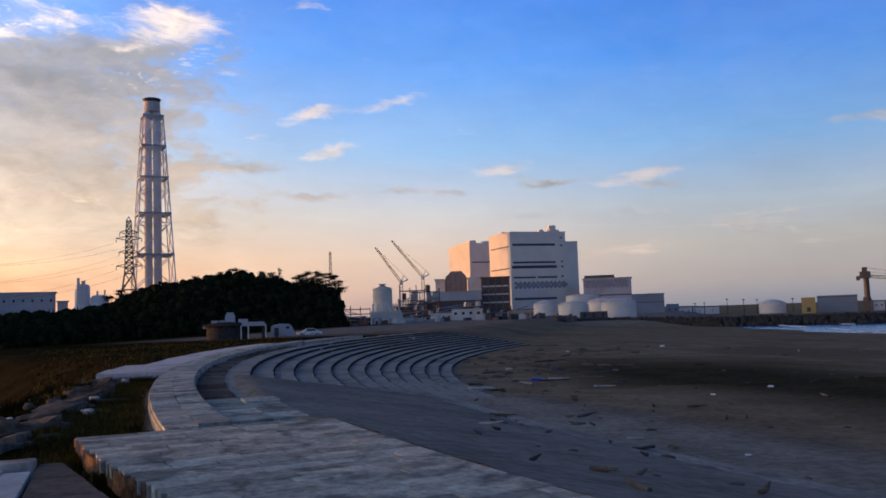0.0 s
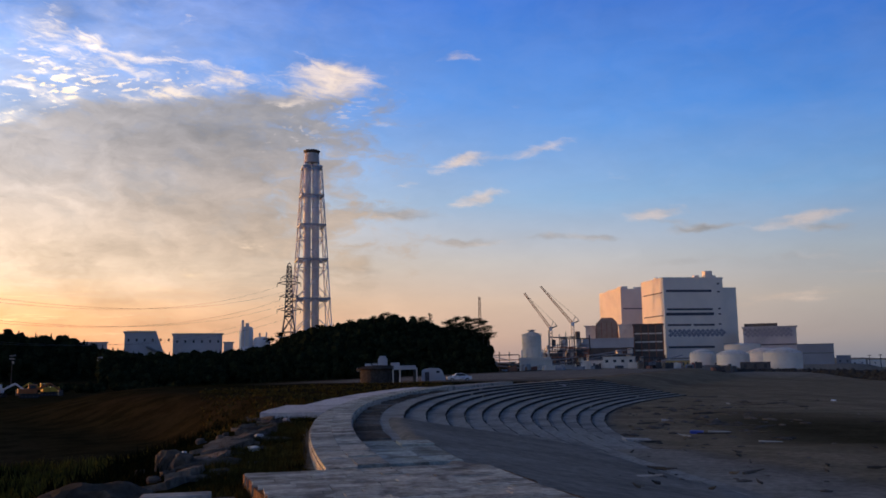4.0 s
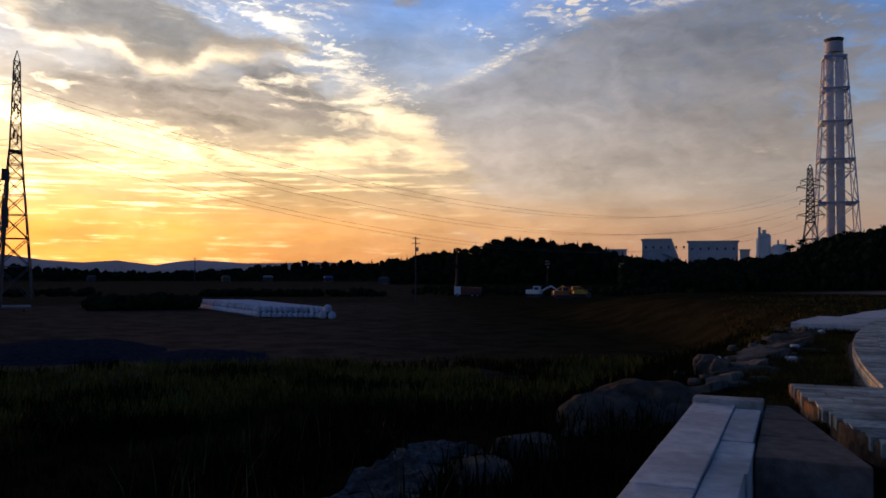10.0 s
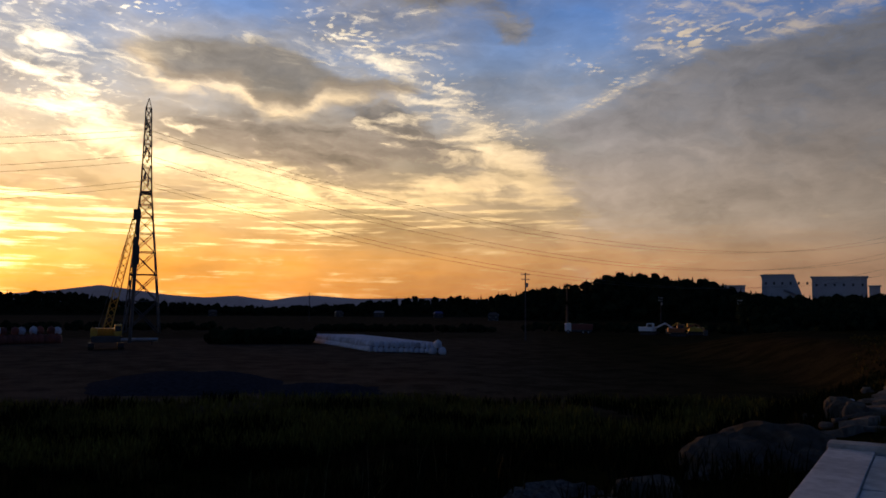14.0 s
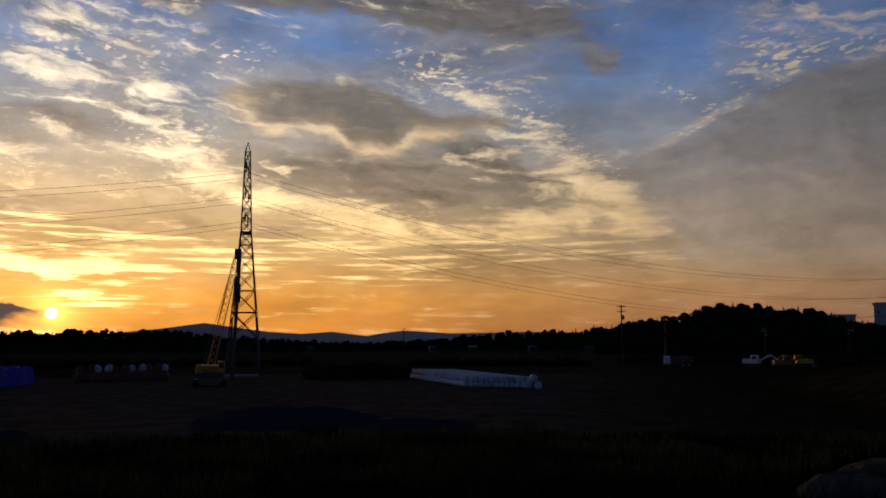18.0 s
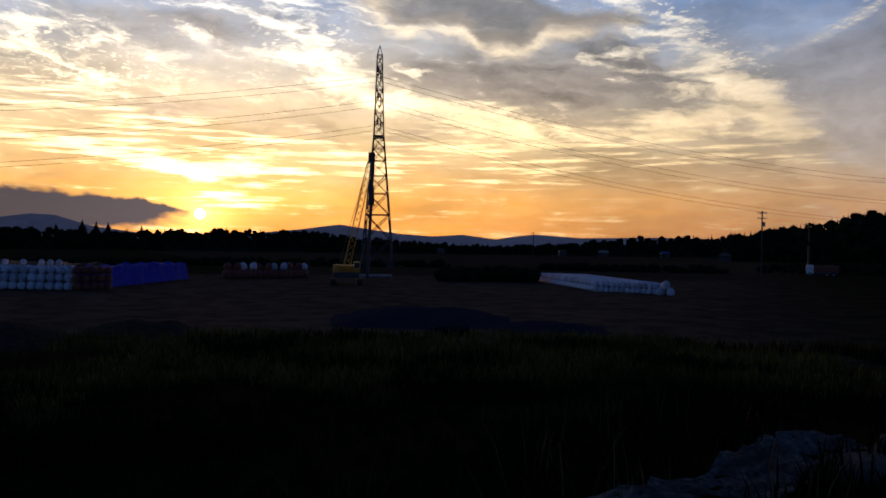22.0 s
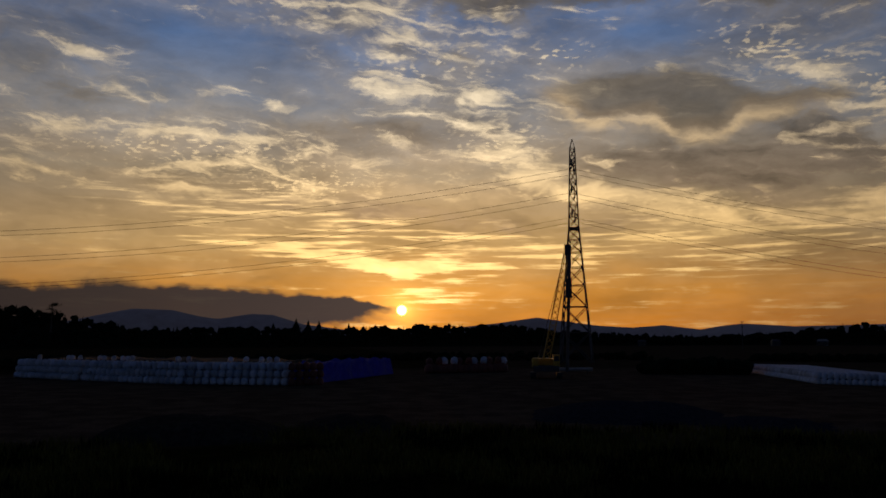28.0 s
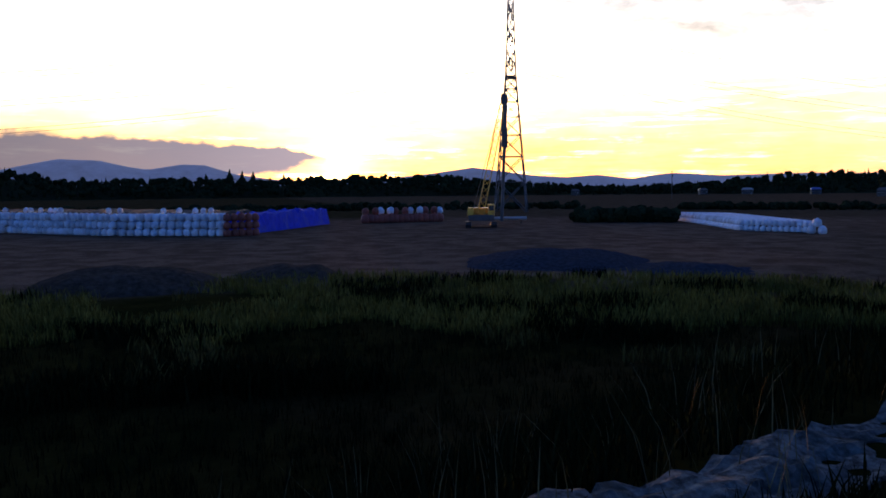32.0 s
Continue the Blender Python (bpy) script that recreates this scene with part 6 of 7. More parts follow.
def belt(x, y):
    """Where the bank's shade-darkened growth gives way to lighter grass: far and near, with a ragged border."""
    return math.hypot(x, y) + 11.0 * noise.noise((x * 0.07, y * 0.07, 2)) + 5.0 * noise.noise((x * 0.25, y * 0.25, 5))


tufts("rough_grass", "dark rough grass on the bank behind the seawall", SHADED_GRASS, 9000, (12, 118, 3.0, 44), 0.18, 0.6, 0.016, 9, 1, lambda x, y: landward(x, y, 3.9) and belt(x, y) < 41 and not (abs(x + 5.4 + 0.417 * y) < 0.75 and -0.5 < y < 9.6))
tufts("rough_grass", "dense dry green grass between bank and field", GRASS, 15000, (28, 118, 27, 62), 0.20, 0.75, 0.030, 7, 2, lambda x, y: landward(x, y, 3.4) and belt(x, y) > 37 and noise.noise((x * 0.11, y * 0.11, 9)) > -0.30)
tufts("tall_grass", "clumps of tall dark weeds at the field's edge", SHADED_GRASS, 5200, (30, 118, 26, 60), 0.4, 0.95, 0.05, 10, 6, lambda x, y: landward(x, y, 4.5) and noise.noise((x * 0.16, y * 0.16, 8)) < -0.22)
tufts("tall_grass", "clumps of olive weeds rising over the bank", PROM, 2600, (30, 118, 28, 58), 0.4, 0.85, 0.04, 9, 8, lambda x, y: landward(x, y, 4.5) and noise.noise((x * 0.2, y * 0.2, 14)) > 0.34)
tufts("rough_grass", "short dry olive grass between slab, kerb and walkway", PROM, 9000, (17.5, 31, 15, 42), 0.06, 0.26, 0.012, 8, 7, lambda x, y: landward(x, y, 0.2, 2.6) and (y > 13.5 or x + 0.386 * y < -2.6) and noise.noise((x * 0.5, y * 0.5, 4)) > -0.25)
tufts("dry_stalks", "pale dry grass stalks on the bank", STRAW, 80, (45, 100, 4.5, 14), 0.5, 1.0, 0.006, 3, 3, lambda x, y: landward(x, y, 4.4))
tufts("rough_grass", "olive grass along the promenade", PROM, 3600, (9.5, 26, 34, 135), 0.10, 0.30, 0.05, 6, 4, lambda x, y: landward(x, y, 3.4, 45))


def bushes(name, label, spots, seed, mat=None):
    r = random.Random(seed)
    verts, faces = [], []
    for az0, az1, d0, d1, h, n in spots:
        for _ in range(n):
            c = polar(r.uniform(az0, az1), r.uniform(d0, d1))
            hh = h * r.uniform(0.5, 1.1)
            tree_clump(verts, faces, (c.x, c.y, terrain(c.x, c.y)[0] - 0.2), hh * 0.75, hh, r, "round")
    me = bpy.data.meshes.new(name)
    me.from_pydata(verts, [], faces)
    me.materials.append(mat or FOREST)
    return tagged(new(name, me), label, "bushes", kind="stuff")


bushes("hedge", "long dark green hedge beyond the worked field", ((60.2, 66.8, 150, 156, 2.6, 90), (48, 60, 230, 240, 2.0, 120), (66, 84, 240, 255, 2.2, 120), (84, 112, 200, 220, 2.6, 160), (27, 46, 240, 300, 2.2, 200)), 32)


def pine(at, h, spread, seed, label, flat=True):
    """A pine: tapered leaning trunk, bare limbs and flat uneven needle clumps."""
    r = random.Random(seed)
    s = thing("pine_tree", Matrix.Translation(at), label, "tree", "pines on the hill")
    bm = shape()
    bend = Vector((r.uniform(-0.6, 0.6), r.uniform(-0.6, 0.6), 0))
    pts = [Vector((0, 0, -0.5)), Vector((0, 0, h * 0.4)) + bend * 0.4, Vector((0, 0, h * 0.9)) + bend]
    beam(bm, pts[0], pts[1], h * 0.035, 7, h * 0.026)
    beam(bm, pts[1], pts[2], h * 0.026, 7, h * 0.010)
    tips = []
    for k in range(9):
        t = r.uniform(0.45, 0.95)
        a = r.uniform(0, 6.28)
        p = pts[1] + (pts[2] - pts[1]) * ((t - 0.4) / 0.5)
        q = p + Vector((math.cos(a), math.sin(a), r.uniform(0.0, 0.35))) * spread * (1.15 - t) * 1.7
        beam(bm, p, q, h * 0.012, 5, h * 0.004)
        tips.append((q, spread * r.uniform(0.35, 0.6)))
        tips.append(((p + q) / 2 + Vector((0, 0, 0.2)), spread * r.uniform(0.25, 0.45)))
    tips.append((pts[2], spread * 0.45))
    part("trunk", bm, BARK, s)
    verts, faces = [], []
    for c, rad in tips:
        for _ in range(34):
            v = Vector((r.gauss(0, 1), r.gauss(0, 1), r.gauss(0, 0.38)))
            p = c + v * rad * 0.55
            u = Vector((r.gauss(0, 1), r.gauss(0, 1), r.gauss(0, 0.6))).normalized() * rad * 0.30
            w = Vector((r.gauss(0, 1), r.gauss(0, 1), r.gauss(0, 1))).normalized() * rad * 0.14
            b = len(verts)
            verts += [tuple(p - u), tuple(p + w), tuple(p + u), tuple(p - w)]
            faces.append((b, b + 1, b + 2, b + 3))
    me = bpy.data.meshes.new("crown")
    me.from_pydata(verts, [], faces)
    me.materials.append(FOREST)
    o = new("crown", me)
    o.parent = s
    return s


for k, (az, d, el, h, sp) in enumerate(((13.7, 322, 3.25, 9, 2.6), (13.2, 326, 3.1, 8, 2.4), (12.2, 326, 2.95, 7, 2.4), (11.4, 330, 2.85, 7, 2.2), (10.9, 326, 3.1, 7, 1.2), (9.6, 318, 2.75, 9, 2.6), (9.0, 318, 2.85, 10, 2.8), (8.5, 316, 2.95, 10, 2.8), (8.0, 316, 2.75, 10, 2.8), (7.6, 314, 2.7, 10, 2.6), (7.2, 314, 2.6, 11, 2.6), (7.0, 312, 2.2, 9, 2.4), (7.3, 310, 1.7, 8, 2.6), (14.6, 322, 2.95, 7, 2.2), (16.2, 324, 2.75, 7, 2.4), (18.3, 326, 2.45, 7, 2.4), (20.9, 330, 1.9, 8, 2.4), (21.6, 330, 1.6, 8, 2.4))):
    top = high(el + 0.3, d)
    pine(polar(az, d, top - h), h, sp, 200 + k, "dark pine with flat ragged crown on the wooded hill")
pine(polar(43.0, 300, FIELD_Z), high(1.95, 300) - FIELD_Z, 3.0, 300, "lone flat-topped pine against the evening sky")
pine(polar(104.5, 520, high(2.3, 520) - 16), 16, 4.0, 301, "tall dark pine on the ridge")
for k, (az, el, h) in enumerate(((39.55, 2.55, 11), (38.4, 2.45, 9), (37.3, 2.35, 9), (36.6, 2.3, 9), (35.6, 2.1, 8), (41.0, 2.2, 8), (89.5, 1.35, 12), (88.7, 1.25, 11), (88.0, 1.2, 11), (86.0, 1.05, 9), (91.0, 1.05, 9))):
    r = random.Random(400 + k)
    d = 545 if az < 60 else 740
    s = thing("fir_tree", Matrix.Translation(polar(az, d, high(el, d) - h)), "dark pointed fir rising over the ridge", "tree", "firs on the ridge")
    verts, faces = [], []
    tree_clump(verts, faces, (0, 0, 0), h * (0.30 if az < 60 else 0.48), h, r, "fir")
    tree_clump(verts, faces, (0, 0, h * 0.05), h * (0.26 if az < 60 else 0.42), h * 0.92, r, "fir")
    me = bpy.data.meshes.new("crown")
    me.from_pydata(verts, [], faces)
    me.materials.append(FOREST)
    o = new("crown", me)
    o.parent = s
    bm = shape()
    beam(bm, (0, 0, -3), (0, 0, h * 0.5), h * 0.02, 6, h * 0.01)
    part("trunk", bm, BARK, s)

# ---- utility pole, shelter, parked car, beach lavatory ----


# one even dark grey for the pole shafts
POLE = material("dark_concrete", (0.075, 0.07, 0.066), 0.9, grain=0.3, size=3, shine=0.1)


def utility_pole(az, d, el, label):
    h = high(el, d) - FIELD_Z
    s = thing("utility_pole", Matrix.Translation(polar(az, d, FIELD_Z)) @ pose(0, 0, 0, 0, 0, az), label, "utility pole")
    bm = shape()
    beam(bm, (0, 0, -0.6), (0, 0, h), 0.20, 10, 0.13)
    part("pole_shaft", bm, POLE, s)
    for z in (h - 0.4, h - 1.4):
        bm = shape()
        box(bm, -0.85, 0.85, -0.2, -0.1, z - 0.06, z + 0.06)
        a = part("cross_arm", bm, STEEL, s)
        for x in (-0.75, -0.3, 0.3, 0.75):
            bm = shape()
            lathe(bm, [(0.05, z + 0.06), (0.09, z + 0.12), (0.05, z + 0.18), (0.07, z + 0.24), (0.03, z + 0.28)], 8, (x, -0.15, 0))
            part("insulator", bm, WHITE_PAINT, a)
    bm = shape()
    lathe(bm, [(0.2, h - 3.0), (0.26, h - 2.9), (0.26, h - 2.2), (0.2, h - 2.1)], 12, (0.35, -0.2, 0))
    part("transformer", bm, STEEL, s)


utility_pole(45.88, 175, 2.48, "concrete utility pole with cross arms in the fields")
utility_pole(32.0, 300, 0.75, "concrete utility pole before dark woods")
utility_pole(36.9, 320, 0.9, "concrete utility pole before dark woods")
utility_pole(60.3, 420, 1.0, "distant utility pole on the ridge")

SHZ = 3.75
s = thing("beach_shelter", Matrix.Translation(polar(13.75, 150, SHZ)) @ pose(0, 0, 0, 0, 0, 13.75), "grey round beach shelter with white posts and rooftop boxes", "shelter")
bm = shape()
lathe(bm, [(3.4, -0.6), (3.4, 2.3)], 28, (-1.6, 2.0, 0))
part("round_wall", bm, RISER, s)
bm = shape()
lathe(bm, [(4.0, 2.3), (4.1, 2.5), (2.6, 2.95), (0.4, 3.1)], 28, (-1.6, 2.0, 0))
part("round_roof", bm, RISER, s)
bm = shape()
box(bm, 0.6, 5.1, -1.2, 3.2, 2.25, 2.55, 0, 0.05)
box(bm, 0.9, 4.8, -0.8, 2.8, 2.55, 2.95, 0, 0.1)
part("porch_roof", bm, SHED_CLAD, s)
for x in (0.8, 2.0, 4.95):
    bm = shape()
    box(bm, x - 0.1, x + 0.1, -1.1, -0.9, -0.6, 2.25)
    part("post", bm, CREAM, s)
bm = shape()
box(bm, 4.4, 5.0, -1.0, 3.0, -0.6, 2.25)
part("end_wall", bm, RISER, s)
for x, z, w, h in ((-1.0, 3.0, 1.7, 1.3), (-1.0, 4.3, 1.2, 0.4), (-3.6, 2.6, 1.1, 0.8), (-5.0, 2.1, 1.2, 0.5), (1.2, 2.9, 1.6, 0.6), (-2.4, 3.0, 0.9, 0.4)):
    bm = shape()
    box(bm, x - w / 2, x + w / 2, 1.4, 2.6, z - 0.1, z + h, 0, 0.06)
    part("rooftop_box", bm, SHED_CLAD if w > 1 else STEEL, s)
s = thing("beach_lavatory", Matrix.Translation(polar(10.75, 158, SHZ)) @ pose(0, 0, 0, 0, 0, 10.75), "small rounded pale concrete beach lavatory", "small building")
bm = shape()
prof = [(-2.2, -0.6), (2.4, -0.6), (2.2, 0.6), (1.7, 1.9), (1.1, 2.35), (-0.6, 2.4), (-1.6, 2.25), (-2.1, 1.9)]
lo, hi = [bm.verts.new((x, -1.4, z)) for x, z in prof], [bm.verts.new((x, 1.6, z)) for x, z in prof]
bm.faces.new(lo)
bm.faces.new(hi[::-1])
for k in range(8):
    n = (k + 1) % 8
    bm.faces.new((lo[n], lo[k], hi[k], hi[n]))
part("shell", bm, SHED_CLAD, s)
bm = shape()
box(bm, -1.5, -0.7, -1.45, -1.35, -0.2, 1.7)
part("door", bm, DARK_STEEL, s)
bm = shape()
box(bm, 0.6, 1.2, -1.45, -1.35, 1.5, 1.9)
part("window", bm, GLASS, s)


def car(at, turn, paint, label):
    s = thing("parked_car", Matrix.Translation(at) @ pose(0, 0, 0, 0, 0, turn), label, "car")
    bm = shape()
    prof = [(-2.15, 0.35), (-2.2, 0.62), (-2.05, 0.86), (-1.2, 0.95), (-0.55, 1.40), (0.7, 1.45), (1.5, 1.02), (2.1, 0.92), (2.2, 0.6), (2.12, 0.35)]
    rows = [[bm.verts.new((x, y * (1.0 if z < 1.0 else 0.82), z)) for x, z in prof] for y in (-0.84, 0.84)]
    bm.faces.new(rows[0])
    bm.faces.new(rows[1][::-1])
    for k in range(len(prof)):
        n = (k + 1) % len(prof)
        bm.faces.new((rows[0][n], rows[0][k], rows[1][k], rows[1][n]))
    part("body", bm, paint, s)
    for y in (-0.80, 0.80):
        bm = shape()
        vs = [bm.verts.new((x, y * 0.97 + (0.02 if y > 0 else -0.02), z)) for x, z in ((-1.0, 0.98), (-0.5, 1.34), (0.65, 1.38), (1.3, 1.02))]
        f = bm.faces.new(vs)
        bmesh.ops.solidify(bm, geom=[f], thickness=0.03)
        part("side_window", bm, GLASS, s)
    for x in (-1.35, 1.35):
        for y in (-0.78, 0.78):
            bm = shape()
            beam(bm, (x, y - 0.1, 0.32), (x, y + 0.1, 0.32), 0.32, 18)
            w = part("wheel", bm, RUBBER, s)
            bm = shape()
            beam(bm, (x, y - 0.11, 0.32), (x, y + 0.11, 0.32), 0.18, 14)
            part("rim", bm, STEEL, w)
    for x, m in ((-2.17, WHITE_PAINT), (2.17, RED_STEEL)):
        for y in (-0.6, 0.6):
            bm = shape()
            box(bm, x - 0.05, x + 0.05, y - 0.15, y + 0.15, 0.66, 0.82)
            part("headlight" if x < 0 else "tail_light", bm, m, s)
    return s


car(polar(9.0, 152, SHZ), 9.0 + 8, SILVER, "silver saloon car parked beside the seawall")
car(polar(29.0, 372, FIELD_Z), 40, WHITE_PAINT, "white car on the far field road")


def excavator(at, turn, paint, label):
    s = thing("excavator", Matrix.Translation(at) @ pose(0, 0, 0, 0, 0, turn), label, "excavator")
    tracks(s, 1.3, 4.2, 0.9, 0.6)
    bm = shape()
    box(bm, -1.4, 1.4, -1.4, 2.4, 1.0, 2.1, 0, 0.15)
    part("engine_housing", bm, paint, s)
    bm = shape()
    box(bm, -1.35, -0.3, -1.5, 0.3, 1.2, 3.0, 0, 0.12)
    c = part("cab", bm, paint, s)
    bm = shape()
    box(bm, -1.4, -0.25, -1.2, 0.0, 2.1, 2.8)
    part("cab_window", bm, GLASS, c)
    for a, b, r in (((0.2, -1.2, 1.6), (0.2, -4.2, 3.1), 0.24), ((0.2, -4.2, 3.1), (0.2, -6.4, 1.6), 0.18)):
        bm = shape()
        beam(bm, a, b, r)
        part("boom_arm", bm, paint, s)
    bm = shape()
    box(bm, -0.4, 0.8, -7.0, -6.0, 0.3, 1.6, 0, 0.15)
    part("bucket", bm, DARK_STEEL, s)


excavator(polar(37.7, 225, FIELD_Z), 37.7 + 70, WHITE_PAINT, "pale excavator standing on worked earth")
excavator(polar(35.9, 215, FIELD_Z), 35.9 + 95, ORANGE, "orange excavator with its arm stretched low")
excavator(polar(34.9, 228, FIELD_Z), 34.9 - 80, YELLOW, "yellow excavator parked beside another")
bm = shape()
s = thing("dump_truck", Matrix.Translation(polar(42.4, 228, FIELD_Z)) @ pose(0, 0, 0, 0, 0, 42.4), "dark red dump truck with a pale cab on the field", "truck")
box(bm, -1.4, 4.2, -1.2, 1.2, 1.1, 2.6, 0, 0.08)
part("tipper_body", bm, RED_BAG, s)
bm = shape()
box(bm, -3.2, -1.5, -1.1, 1.1, 0.7, 2.8, 0, 0.15)
c = part("cab", bm, WHITE_PAINT, s)
bm = shape()
box(bm, -3.24, -3.1, -0.9, 0.9, 1.7, 2.5)
part("windscreen", bm, GLASS, c)
bm = shape()
box(bm, -3.0, 4.0, -0.9, 0.9, 0.6, 1.08)
part("chassis", bm, DARK_STEEL, s)
for x in (-2.3, 1.6, 3.0):
    for y in (-1.0, 1.0):
        bm = shape()
        beam(bm, (x, y - 0.15, 0.5), (x, y + 0.15, 0.5), 0.5, 16)
        w = part("wheel", bm, RUBBER, s)
        bm = shape()
        beam(bm, (x, y - 0.16, 0.5), (x, y + 0.16, 0.5), 0.22, 12)
        part("rim", bm, STEEL, w)

# far houses among the trees
BLUE_ROOF = material("blue_roof_tiles", (0.04, 0.07, 0.25), 0.5, grain=0.2, size=1.0)


def house(az, d, w, label, roof_mat, wall_mat):
    at = polar(az, d, FIELD_Z)
    s = thing("house", Matrix.Translation(at) @ pose(0, 0, 0, 0, 0, az + (hash_turn(az))) @ Matrix.Scale(0.62, 4), label, "house", "houses beyond the fields")
    bm = shape()
    box(bm, -w / 2, w / 2, -3.5, 3.5, -0.6, 5.2)
    part("wall", bm, wall_mat, s)
    bm = shape()
    pr = [(-w / 2 - 0.6, 5.0), (w / 2 + 0.6, 5.0), (w / 2 - 1.5, 7.4), (-w / 2 + 1.5, 7.4)]
    lo = [bm.verts.new((pr[0][0], -4.2, 5.05)), bm.verts.new((pr[1][0], -4.2, 5.05)), bm.verts.new((pr[1][0], 4.2, 5.05)), bm.verts.new((pr[0][0], 4.2, 5.05))]
    hi = [bm.verts.new((pr[3][0], 0, 7.4)), bm.verts.new((pr[2][0], 0, 7.4))]
    bm.faces.new(lo[::-1])
    bm.faces.new((lo[0], lo[1], hi[1], hi[0]))
    bm.faces.new((lo[2], lo[3], hi[0], hi[1]))
    bm.faces.new((lo[1], lo[2], hi[1]))
    bm.faces.new((lo[3], lo[0], hi[0]))
    part("roof", bm, roof_mat, s)
    for k in range(3):
        for z in (0.8, 3.3):
            x = -w / 2 + w * (k + 0.5) / 3
            bm = shape()
            box(bm, x - 0.7, x + 0.7, -3.58, -3.45, z, z + 1.2)
            win = part("window", bm, GLASS, s)
            bm = shape()
            box(bm, x - 0.85, x + 0.85, -3.66, -3.5, z - 0.12, z - 0.02)
            part("sill", bm, CREAM, win)


def hash_turn(az):
    return (az * 37.0) % 40 - 20


OLD_WALL = material("weathered_plaster", (0.06, 0.058, 0.056), 0.9, grain=0.15, size=0.5, stain=(0.07, 0.065, 0.06), stains=0.5, stain_size=0.2)
for az, d, w, roof, lab in ((51.6, 610, 10, BLUE_ROOF, "blue-roofed house beyond the fields"), (55.6, 640, 12, STEEL, "grey-roofed house beyond the fields"), (58.3, 630, 9, DARK_STEEL, "low dark-roofed house beyond the fields"), (47.9, 480, 9, DARK_STEEL, "house with a dark roof by the woods"), (66.5, 640, 10, DARK_STEEL, "dark-roofed house below the ridge")):
    house(az, d, w, lab, roof, OLD_WALL)

# ---- rubble on the bank ----


def boulder(az, d, w, dep, h, top_el, seed, label, mat=None, turn=0.0, square=0.55):
    """A broken lump of rock or concrete, rough at two scales."""
    r = random.Random(seed)
    bm = shape()
    bmesh.ops.create_icosphere(bm, subdivisions=4 if w > 1 else 3, radius=1.0)
    off = Vector((seed * 3.1, seed * 1.7, 0))
    for v in bm.verts:
        c = v.co.copy()
        for k in range(3):
            c[k] = math.copysign(abs(c[k]) ** square, c[k])
        n = noise.noise(c * 1.1 + off) * 0.28 + abs(noise.noise(c * 2.6 + off)) * 0.22 + noise.noise(c * 8.0 + off) * 0.07
        v.co = Vector((c.x * w / 2, c.y * dep / 2, c.z * h / 2)) * (1 + n)
    z = high(top_el, d) - h * 0.45
    o = part("boulder", bm, mat or ROCK)
    o.matrix_world = Matrix.Translation(polar(az, d, z)) @ pose(0, 0, 0, r.uniform(-6, 6), r.uniform(-6, 6), az + turn)
    return tagged(o, label, "rock", "rubble on the bank")


for row in ((30.6, 15.6, 0.45, 0.4, 0.5, -8.5, 3), (29.4, 15.0, 0.4, 0.4, 0.4, -8.6, 4), (27.9, 24.0, 0.7, 0.5, 0.6, -5.3, 5), (27.2, 23.6, 0.5, 0.4, 0.5, -5.5, 6), (25.6, 23.5, 1.5, 0.5, 0.4, -5.9, 7), (24.4, 26.0, 1.4, 0.5, 0.4, -5.4, 8), (23.6, 29.0, 1.0, 0.6, 0.5, -4.7, 9), (22.7, 32.0, 0.9, 0.6, 0.5, -4.3, 10), (23.0, 36.0, 0.9, 0.6, 0.5, -3.8, 11), (22.0, 27.5, 1.5, 0.7, 0.3, -5.2, 12), (21.6, 30.5, 1.2, 0.7, 0.3, -4.6, 13), (26.4, 20.5, 0.6, 0.4, 0.3, -6.8, 16), (25.0, 21.5, 0.5, 0.4, 0.3, -6.5, 17), (22.6, 23.5, 0.7, 0.4, 0.3, -6.1, 18), (23.4, 33.5, 0.6, 0.4, 0.4, -4.2, 19), (24.0, 31.0, 0.5, 0.4, 0.4, -4.5, 20), (41.0, 12.5, 1.0, 0.9, 0.8, -11.0, 14), (44.5, 11.0, 0.8, 0.7, 0.6, -12.3, 15)):
    boulder(*row, "weathered grey lump of broken concrete in grass")
BROKEN = material("pebbly_broken_concrete", (0.115, 0.112, 0.102), 0.95, grain=0.75, size=9, stain=(0.04, 0.04, 0.035), stains=0.7, stain_size=1.5, bump=1.0, shine=0.0)
boulder(32.2, 16.6, 2.5, 2.0, 1.5, -7.6, 1, "broad weathered mound of broken concrete in grass", square=0.9)
boulder(34.8, 15.2, 1.9, 1.5, 1.2, -8.6, 2, "sloping lump of broken concrete in grass", square=0.85)
boulder(36.8, 14.2, 1.2, 1.0, 0.9, -10.1, 21, "low rough lump of broken concrete in grass", square=0.85)
